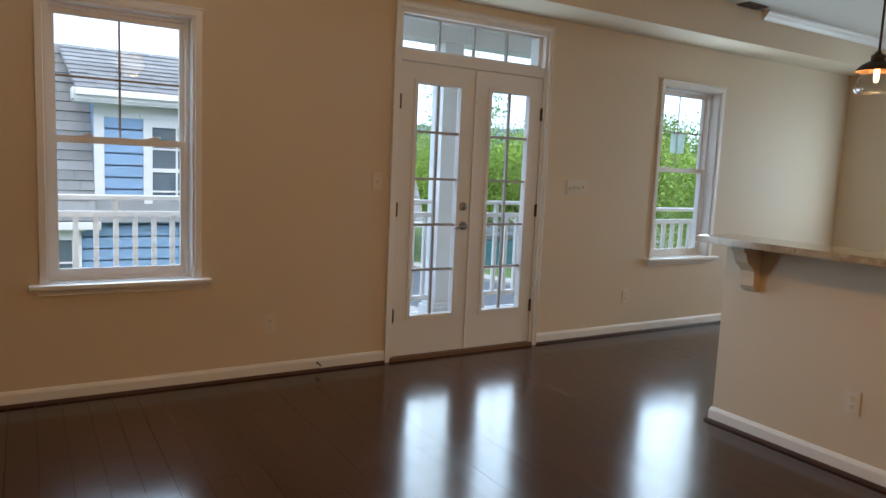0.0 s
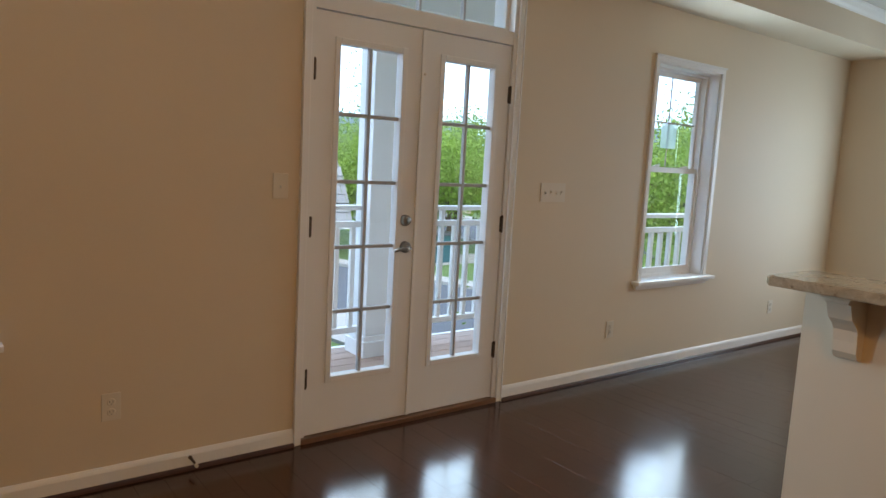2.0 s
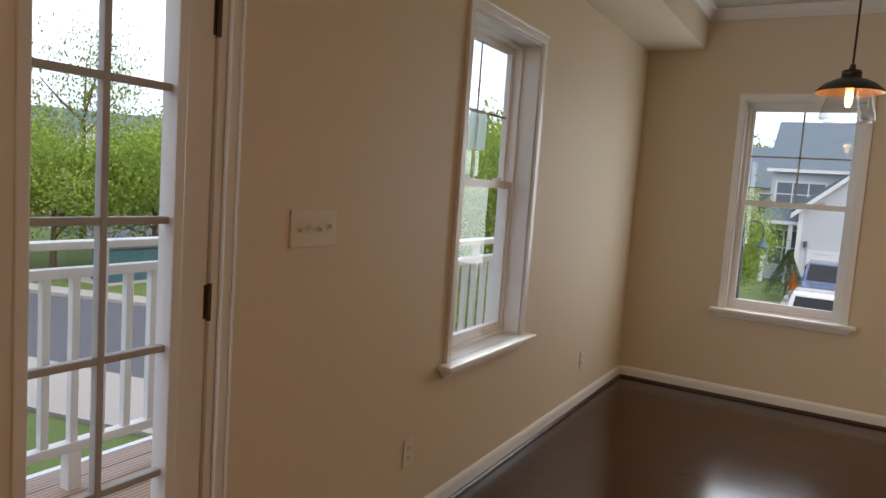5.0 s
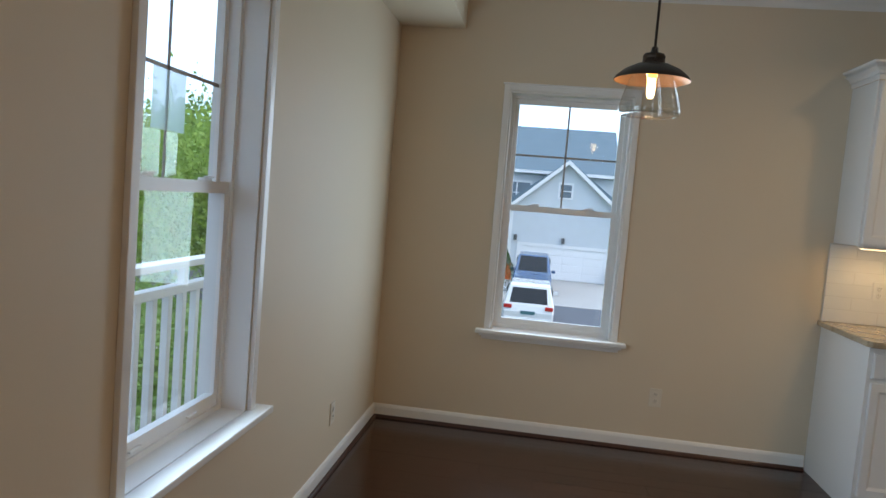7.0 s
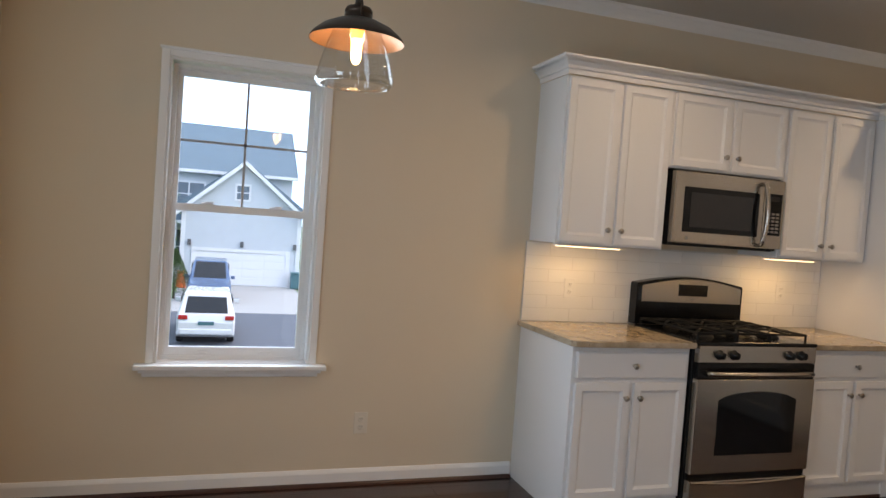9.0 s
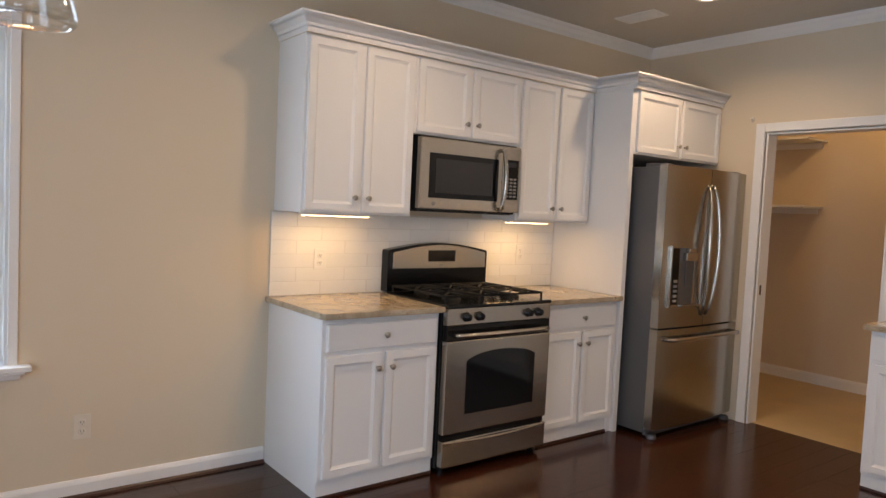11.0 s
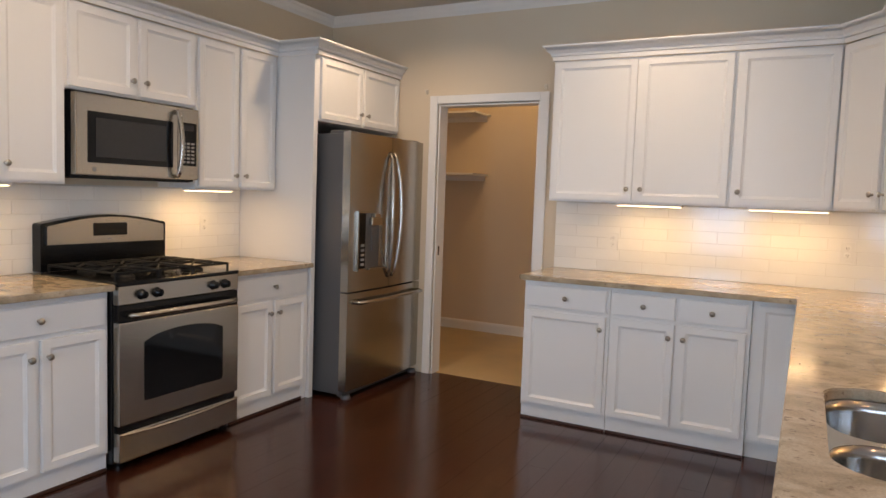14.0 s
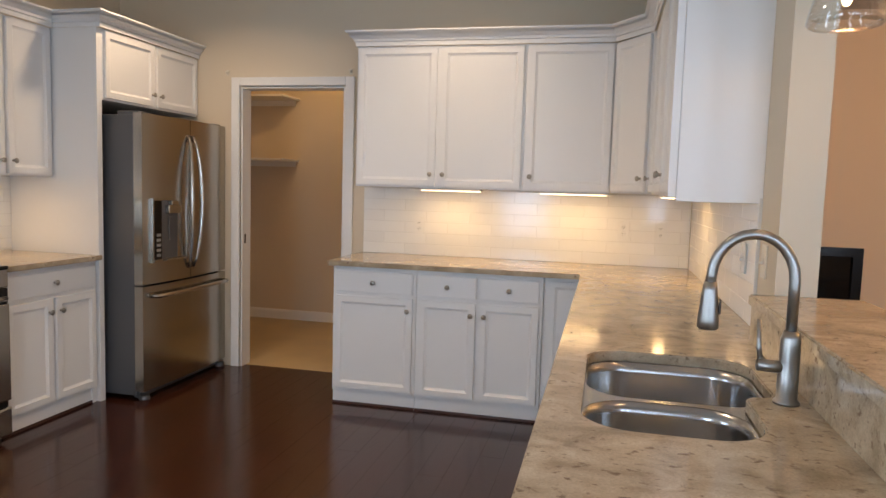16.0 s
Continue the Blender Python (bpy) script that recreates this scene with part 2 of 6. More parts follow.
def leafy(name, a, b):
    m, n, l, p = node_mat(name)
    geo = n.new("ShaderNodeNewGeometry")
    mix = n.new("ShaderNodeMix")
    mix.data_type = "RGBA"
    mix.inputs[6].default_value, mix.inputs[7].default_value = (*a, 1), (*b, 1)
    l.new(geo.outputs["Random Per Island"], mix.inputs[0])
    ns = n.new("ShaderNodeTexNoise")
    ns.inputs["Scale"].default_value = 0.8
    l.new(geo.outputs["Position"], ns.inputs["Vector"])
    rr = n.new("ShaderNodeMapRange")
    rr.inputs["To Min"].default_value, rr.inputs["To Max"].default_value = 0.7, 1.35
    l.new(ns.outputs["Fac"], rr.inputs["Value"])
    hsv = n.new("ShaderNodeHueSaturation")
    l.new(mix.outputs[2], hsv.inputs["Color"])
    l.new(rr.outputs[0], hsv.inputs["Value"])
    l.new(hsv.outputs[0], p.inputs["Base Color"])
    p.inputs["Roughness"].default_value = 0.6
    thin = n.new("ShaderNodeBsdfTranslucent")
    l.new(hsv.outputs[0], thin.inputs["Color"])
    mx = n.new("ShaderNodeMixShader")
    mx.inputs[0].default_value = 0.32
    l.new(p.outputs[0], mx.inputs[1])
    l.new(thin.outputs[0], mx.inputs[2])
    l.new(mx.outputs[0], n["Material Output"].inputs[0])
    return m


M_WALL = paint("wall_paint", (0.67, 0.56, 0.425), 0.62, 1.3, 0.035, 0.012, 260)
M_CEIL = paint("ceiling_paint", (0.53, 0.50, 0.455), 0.8, 1.5, 0.03, 0.02, 200)
M_TRIM = paint("trim_paint", (0.78, 0.77, 0.75), 0.32, 3, 0.03, 0.004, 120)
M_CAB = paint("cabinet_paint", (0.76, 0.755, 0.745), 0.34, 2.5, 0.025, 0.004, 140)
M_VINYL = paint("window_vinyl", (0.80, 0.80, 0.79), 0.35, 4, 0.03, 0.003, 100)
M_PLATE = paint("plate_plastic", (0.68, 0.61, 0.51), 0.35, 12, 0.03, 0.0)
M_PLATEW = paint("white_plate_plastic", (0.76, 0.75, 0.72), 0.35, 12, 0.03, 0.0)
M_SLOT = paint("socket_slot", (0.08, 0.07, 0.06), 0.6, 12, 0.1, 0.0)
M_PLANK = wood_floor("floor_plank_wood", False)
M_PLANKS = wood_floor("floor_plank_wood_rest", True)
M_SHOE = paint("dark_shoe_wood", (0.055, 0.02, 0.012), 0.35, 14, 0.25, 0.01)
M_SUB = paint("subfloor", (0.02, 0.012, 0.008), 0.8, 5, 0.1, 0.0)
M_SILLWOOD = paint("threshold_wood", (0.16, 0.075, 0.035), 0.4, 12, 0.25, 0.02)
M_GRAN = granite("tan_granite")
M_TILE = paint("white_glazed_tile", (0.80, 0.79, 0.76), 0.10, 5, 0.03, 0.003, 40, per_object=0.025)
M_GROUT = paint("grout", (0.64, 0.62, 0.58), 0.9, 30, 0.08, 0.02)
M_STEEL = brushed("brushed_steel", along=(2, 90, 90))
M_STEELV = brushed("brushed_steel_upright", (0.44, 0.41, 0.37), 0.22, (90, 90, 2))
M_NICKEL = brushed("satin_nickel", (0.42, 0.39, 0.35), 0.32, (20, 20, 20))
M_TAP = brushed("brushed_tap_steel", (0.34, 0.33, 0.315), 0.34, (60, 60, 4))
M_SINK = brushed("sink_steel", (0.42, 0.41, 0.40), 0.20, (4, 60, 4))
M_DKSTEEL = paint("grey_side_metal", (0.115, 0.115, 0.12), 0.42, 5, 0.06, 0.02, 400, metal=0.4)
M_BLACK = paint("black_enamel", (0.006, 0.006, 0.0065), 0.18, 8, 0.15, 0.004, spec=0.28)
M_IRON = paint("cast_iron", (0.008, 0.008, 0.008), 0.55, 30, 0.2, 0.03, spec=0.22)
M_DGLASS = paint("dark_oven_glass", (0.004, 0.005, 0.006), 0.05, 5, 0.1, 0.0, spec=0.4)
M_SCREEN = paint("microwave_screen", (0.018, 0.018, 0.02), 0.14, 60, 0.12, 0.0)
M_DISPLAY = paint("display_glass", (0.004, 0.004, 0.005), 0.1, 5, 0.1, 0.0, spec=0.3)
M_BUTTON = paint("grey_buttons", (0.22, 0.22, 0.22), 0.4, 9, 0.1, 0.0)
M_BRONZE = paint("oiled_bronze", (0.045, 0.028, 0.019), 0.42, 20, 0.3, 0.01, 150, metal=0.6)
M_COPPER = paint("copper_inside", (0.50, 0.27, 0.15), 0.42, 15, 0.15, 0.01, 150, metal=0.5)
M_HINGE = paint("aged_hinge", (0.10, 0.075, 0.055), 0.4, 15, 0.2, 0.0, metal=0.8)
M_LOCK = brushed("aged_nickel", (0.22, 0.19, 0.165), 0.34, (20, 20, 20))
M_GLASS = glass_mat("window_glass")
M_SHADEGL = glass_mat("pendant_glass", (0.93, 0.94, 0.94), 0.02, 0.06, 1.7)
M_BULB = glow("bulb_glow", (1.0, 0.72, 0.38), 14)
M_AMBER = glow("bulb_amber", (1.0, 0.50, 0.16), 2.2)
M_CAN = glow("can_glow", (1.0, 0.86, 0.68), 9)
M_STRIP = glow("strip_glow", (1.0, 0.80, 0.52), 6)
M_GLOBE = glow("globe_glow", (1.0, 0.74, 0.45), 3.5)
M_VINYLFL = paint("pantry_vinyl", (0.50, 0.37, 0.205), 0.4, 3.5, 0.22, 0.01, 60)
M_GRILLE = paint("grille_bar", (0.36, 0.34, 0.32), 0.5, 10, 0.05, 0.0)
# white door muntins against the sky: their backlit shade is put into the grey
M_MUNTIN_BACKLIT = paint("muntin_backlit_grey", (0.44, 0.43, 0.42), 0.5, 10, 0.05, 0.0)
M_DECK = grooved("deck_board", (0.52, 0.35, 0.28), 0.65)
M_RAIL = paint("white_rail", (0.80, 0.80, 0.80), 0.45, 4, 0.04, 0.01)
M_BLUE = paint("blue_siding", (0.20, 0.36, 0.55), 0.6, 2, 0.06, 0.02, 90, per_object=0.04)
M_SHING = paint("grey_shingle", (0.21, 0.222, 0.23), 0.85, 2.2, 0.22, 0.06, 60, per_object=0.18)
M_SHINGD = paint("dark_far_shingle", (0.095, 0.15, 0.18), 0.85, 1.2, 0.14, 0.06, 40)
M_EXTW = paint("white_exterior_trim", (0.66, 0.67, 0.68), 0.5, 3, 0.04, 0.01)
M_EXTS = paint("pale_siding", (0.50, 0.54, 0.57), 0.6, 2, 0.05, 0.02)
M_CREAM = paint("cream_siding", (0.62, 0.56, 0.46), 0.6, 2, 0.06, 0.02)
M_WINDK = paint("far_window_glass", (0.10, 0.14, 0.17), 0.12, 3, 0.2, 0.0)
M_GRASS = paint("grass_ground", (0.075, 0.14, 0.035), 0.9, 0.6, 0.25, 0.08, 25)
M_ASPH = paint("asphalt", (0.075, 0.085, 0.10), 0.85, 1.1, 0.12, 0.05, 60)
M_CONC = paint("concrete", (0.32, 0.315, 0.30), 0.85, 1.2, 0.08, 0.04, 60)
M_BARK = paint("bark", (0.12, 0.085, 0.06), 0.9, 12, 0.3, 0.1, 40)
M_LEAF = leafy("leaves_bright", (0.17, 0.30, 0.05), (0.25, 0.38, 0.075))
M_LEAF2 = leafy("leaves_dark", (0.12, 0.22, 0.045), (0.18, 0.29, 0.07))
M_LEAF3 = leafy("leaves_conifer", (0.03, 0.075, 0.025), (0.06, 0.12, 0.035))
M_CARW = paint("white_car_paint", (0.6, 0.61, 0.62), 0.2, 4, 0.02, 0.0, coat=0.6)
M_CARB = paint("blue_van_paint", (0.035, 0.085, 0.17), 0.22, 4, 0.05, 0.0, coat=0.6)
M_TYRE = paint("tyre_rubber", (0.02, 0.02, 0.02), 0.8, 20, 0.1, 0.02)
M_RED = paint("tail_light_red", (0.45, 0.02, 0.02), 0.2, 10, 0.1, 0.0)
M_ORANGE = paint("cone_orange", (0.75, 0.13, 0.03), 0.5, 10, 0.05, 0.0)
M_TEAL = paint("teal_bin", (0.03, 0.12, 0.14), 0.5, 6, 0.1, 0.01)
M_PAPER, pn, pl, pp = node_mat("paper_sheet")
pp.inputs["Base Color"].default_value, pp.inputs["Roughness"].default_value = (0.55, 0.78, 0.80, 1), 0.7
thin = pn.new("ShaderNodeBsdfTranslucent")
thin.inputs[0].default_value = (0.74, 0.93, 0.93, 1)
both = pn.new("ShaderNodeMixShader")
both.inputs[0].default_value = 0.7
pl.new(pp.outputs[0], both.inputs[1])
pl.new(thin.outputs[0], both.inputs[2])
clear = pn.new("ShaderNodeBsdfTransparent")
sheer = pn.new("ShaderNodeMixShader")
sheer.inputs[0].default_value = 0.3
pl.new(both.outputs[0], sheer.inputs[1])
pl.new(clear.outputs[0], sheer.inputs[2])
pl.new(sheer.outputs[0], pn["Material Output"].inputs[0])


# ---- mesh helpers ----
def box(bm, x0, x1, y0, y1, z0, z1, bevel=0.0):
    g = bmesh.ops.create_cube(bm, size=1.0)
    vs = g["verts"]
    for v in vs:
        v.co = Vector((x0 + (v.co.x + 0.5) * (x1 - x0), y0 + (v.co.y + 0.5) * (y1 - y0), z0 + (v.co.z + 0.5) * (z1 - z0)))
    if bevel:
        es = {e for v in vs for e in v.link_edges}
        bmesh.ops.bevel(bm, geom=list(es), offset=bevel, segments=2, affect="EDGES", profile=0.6)
    return bm


def one_box(x0, x1, y0, y1, z0, z1, bevel=0.0):
    return box(bmesh.new(), x0, x1, y0, y1, z0, z1, bevel)


def boxes(*rows, bevel=0.0):
    bm = bmesh.new()
    for r in rows:
        box(bm, *r, bevel)
    return bm


def lathe(bm, profile, seg=32, centre=(0, 0, 0), axis="z", cap=False):
    """Turns a profile of (radius, height) round an axis through the centre."""
    rings = []
    for r, h in profile:
        ring = []
        for i in range(seg):
            a = 2 * math.pi * i / seg
            c, s = r * math.cos(a), r * math.sin(a)
            if axis == "z":
                p = (c, s, h)
            elif axis == "y":
                p = (c, h, s)
            else:
                p = (h, c, s)
            ring.append(bm.verts.new(Vector(p) + Vector(centre)))
        rings.append(ring)
    for a, b in zip(rings, rings[1:]):
        for i in range(seg):
            bm.faces.new((a[i], a[(i + 1) % seg], b[(i + 1) % seg], b[i]))
    if cap:
        bm.faces.new(rings[0])
        bm.faces.new(rings[-1])
    return bm


def tube(bm, pts, radius, seg=12, closed=False):
    """A round bar along a line of points; radius may be a list."""
    pts = [Vector(p) for p in pts]
    rad = radius if isinstance(radius, list) else [radius] * len(pts)
    rings = []
    up = Vector((0.013, 0.02, 1.0)).normalized()
    for i, p in enumerate(pts):
        if closed:
            t = (pts[(i + 1) % len(pts)] - pts[i - 1]).normalized()
        else:
            t = (pts[min(i + 1, len(pts) - 1)] - pts[max(i - 1, 0)]).normalized()
        if abs(t.dot(up)) > 0.97:
            up = Vector((1, 0.03, 0.02)).normalized()
        u = (up - t * up.dot(t)).normalized()
        v = t.cross(u)
        up = u
        rings.append([bm.verts.new(p + rad[i] * (math.cos(2 * math.pi * k / seg) * u + math.sin(2 * math.pi * k / seg) * v)) for k in range(seg)])
    pairs = list(zip(rings, rings[1:]))
    if closed:
        pairs.append((rings[-1], rings[0]))
    for a, b in pairs:
        for k in range(seg):
            bm.faces.new((a[k], a[(k + 1) % seg], b[(k + 1) % seg], b[k]))
    if not closed:
        bm.faces.new(rings[0])
        bm.faces.new(rings[-1])
    return bm


def sweep(bm, path, profile):
    """Runs a profile of (out, z) along a plan line with mitred corners; out points to the right of the way."""
    pts = [Vector((p[0], p[1])) for p in path]
    rings = []
    for i, p in enumerate(pts):
        dirs = []
        if i:
            dirs.append((pts[i] - pts[i - 1]).normalized())
        if i < len(pts) - 1:
            dirs.append((pts[i + 1] - pts[i]).normalized())
        ns = [Vector((d.y, -d.x)) for d in dirs]
        if len(ns) == 2:
            b = (ns[0] + ns[1]).normalized()
            off = b / max(0.3, b.dot(ns[0]))
        else:
            off = ns[0]
        rings.append([bm.verts.new((p.x + off.x * o, p.y + off.y * o, z)) for o, z in profile])
    k = len(profile)
    for a, b in zip(rings, rings[1:]):
        for j in range(k):
            bm.faces.new((a[j], a[(j + 1) % k], b[(j + 1) % k], b[j]))
    bm.faces.new(rings[0])
    bm.faces.new(list(reversed(rings[-1])))
    return bm


def to_mesh(name, bm, material, smooth=False):
    bmesh.ops.recalc_face_normals(bm, faces=bm.faces[:])
    me = bpy.data.meshes.new(name)
    bm.to_mesh(me)
    bm.free()
    me.materials.append(material)
    if smooth:
        for p in me.polygons:
            p.use_smooth = True
    return me


def part(name, bm, material, parent=None, label="", smooth=False, m=None):
    ob = new(name, to_mesh(name, bm, material, smooth))
    if parent is not None:
        ob.parent = parent
    if m is not None:
        ob.matrix_basis = m
    if label:
        ob["label"] = label
    return ob


def shared(name, me, parent, m):
    ob = new(name, me)
    ob.parent = parent
    ob.matrix_basis = m
    return ob


def thing(name, m, label, category, group="", kind=""):
    ob = new(name)
    ob.empty_display_size = 0.1
    ob.matrix_basis = m
    return tagged(ob, label, category, group, kind)


def setting(name, bm, material, label, category, smooth=False):
    return tagged(part(name, bm, material, None, "", smooth), label, category, "", "structure")


def loop_prism(bm, outer, holes, z0, z1):
    """A flat slab with an outline and holes."""
    loops = [outer] + list(holes)
    edges = []
    for lp in loops:
        vs = [bm.verts.new((x, y, z0)) for x, y in lp]
        for i in range(len(vs)):
            edges.append(bm.edges.new((vs[i], vs[(i + 1) % len(vs)])))
    g = bmesh.ops.triangle_fill(bm, use_beauty=True, use_dissolve=False, edges=edges)
    faces = [f for f in g["geom"] if isinstance(f, bmesh.types.BMFace)]
    e = bmesh.ops.extrude_face_region(bm, geom=faces)
    bmesh.ops.translate(bm, verts=[v for v in e["geom"] if isinstance(v, bmesh.types.BMVert)], vec=(0, 0, z1 - z0))
    return bm


def flat(x0, x1, y, z0, z1):
    """One upright sheet, for glass."""
    bm = bmesh.new()
    bm.faces.new([bm.verts.new(p) for p in ((x0, y, z0), (x1, y, z0), (x1, y, z1), (x0, y, z1))])
    return bm


def round_rect(x0, x1, y0, y1, r, seg=8):
    out = []
    for cx, cy, a0 in ((x1 - r, y1 - r, 0), (x0 + r, y1 - r, 90), (x0 + r, y0 + r, 180), (x1 - r, y0 + r, 270)):
        for i in range(seg + 1):
            a = radians(a0 + 90 * i / seg)
            out.append((cx + r * math.cos(a), cy + r * math.sin(a)))
    return out

# ---- the rooms ----
NY, EX, SY, PX0, PX1, LY, WX = 4.10, 7.66, -1.80, 3.35, 3.475, -3.00, -2.20
PY = 0.45
CEIL, SOFF_Y, SOFF_Z = 2.80, 3.69, 2.515
WIN_W, WIN_Z0, WIN_Z1 = 0.755, 0.656, 2.155
W1X, W2X, WBY = 0.597, 5.213, 3.005
DOOR_X0, DOOR_X1, DOOR_TOP = 2.279, 3.544, 2.412
PD_X0, PD_X1, PD_TOP = 5.838, 6.645, 2.075


def wall(name, along, a0, a1, b0, b1, holes, label, z0=-0.02, z1=CEIL, material=None):
    """A wall along x or y, from a0 to a1, thick from b0 to b1, with holes (start, end, bottom, top)."""
    bm = bmesh.new()

    def put(u0, u1, w0, w1):
        if u1 - u0 > 1e-4 and w1 - w0 > 1e-4:
            if along == "x":
                box(bm, u0, u1, b0, b1, w0, w1)
            else:
                box(bm, b0, b1, u0, u1, w0, w1)
    at = a0
    for h0, h1, s, t in sorted(holes):
        put(at, h0, z0, z1)
        put(h0, h1, z0, s)
        put(h0, h1, t, z1)
        at = h1
    put(at, a1, z0, z1)
    return setting(name, bm, material or M_WALL, label, "wall")


hw = WIN_W / 2
wall("wall_north", "x", WX - 0.15, EX + 0.18, NY, NY + 0.18,
     [(W1X - hw, W1X + hw, WIN_Z0 - 0.03, WIN_Z1), (DOOR_X0, DOOR_X1, -0.02, DOOR_TOP), (W2X - hw, W2X + hw, WIN_Z0 - 0.03, WIN_Z1)],
     "beige painted wall with two windows and a french door")
wall("wall_east", "y", -3.72, NY, EX, EX + 0.18, [(WBY - hw, WBY + hw, WIN_Z0 - 0.03, WIN_Z1)], "beige painted wall with one window beside the kitchen")
wall("wall_south", "x", PX1, EX, SY - 0.12, SY, [(PD_X0, PD_X1, -0.02, PD_TOP)], "pale kitchen wall with an open pantry doorway")
wall("wall_partition", "y", LY - 0.12, PY, PX0, PX1, [], "white end wall between kitchen and living room")
wall("wall_living", "x", WX, PX0, LY - 0.12, LY, [(2.11, 3.01, 0.12, 1.00)], "beige living room wall with a black fireplace")
wall("wall_west", "y", LY - 0.12, NY, WX - 0.15, WX, [], "plain beige living room wall")
wall("wall_pantry_back", "x", 5.30, EX, -3.72, -3.60, [], "tan pantry back wall")
wall("wall_pantry_side", "y", -3.60, SY - 0.12, 5.30, 5.42, [], "tan pantry side wall")
setting("ceiling", one_box(WX - 0.15, EX + 0.18, -3.72, NY + 0.18, CEIL, CEIL + 0.15), M_CEIL, "flat pale ceiling over kitchen and living room", "ceiling")
setting("ceiling_soffit", one_box(WX, EX, SOFF_Y, NY, SOFF_Z, CEIL), M_WALL, "boxed soffit running along the ceiling", "soffit")
setting("subfloor", one_box(WX - 0.15, EX + 0.18, -3.72, NY + 0.18, -0.30, -0.022), M_SUB, "dark subfloor under the planks", "floor")
setting("floor_pantry", one_box(5.42, EX, -3.60, SY - 0.06, -0.021, 0.001), M_VINYLFL, "mottled tan vinyl pantry floor", "floor")

CROWN = [(0, CEIL), (0, CEIL - 0.075), (0.008, CEIL - 0.078), (0.014, CEIL - 0.066), (0.030, CEIL - 0.050), (0.044, CEIL - 0.026), (0.056, CEIL - 0.016), (0.062, CEIL - 0.001)]
setting("trim_crown", sweep(bmesh.new(), [(5.50, SOFF_Y), (EX, SOFF_Y), (EX, SY), (PX1, SY), (PX1, PY)], CROWN), M_TRIM, "white crown moulding round the kitchen ceiling", "moulding")
BASE = [(0, 0.0), (0.014, 0.0), (0.014, 0.066), (0.010, 0.077), (0.005, 0.085), (0, 0.087)]
SHOE = [(0.0145, 0.0), (0.030, 0.0), (0.028, 0.010), (0.021, 0.017), (0.0145, 0.018)]
RUNS = [[(WX, NY), (2.240, NY)], [(3.583, NY), (EX, NY), (EX, 1.426)], [(PX0, PY), (PX0, LY), (3.04, LY)], [(2.08, LY), (WX, LY), (WX, NY)]]
for run in RUNS:
    setting("baseboard", sweep(bmesh.new(), run, BASE), M_TRIM, "white painted baseboard along the wall foot", "baseboard")
    setting("shoe_moulding", sweep(bmesh.new(), run, SHOE), M_SHOE, "dark stained shoe moulding at the floor edge", "moulding")
setting("baseboard_pantry", sweep(bmesh.new(), [(EX, -1.93), (EX, -3.60), (5.42, -3.60)], [(a, b * 1.15) for a, b in BASE]), M_TRIM, "white pantry baseboard", "baseboard")


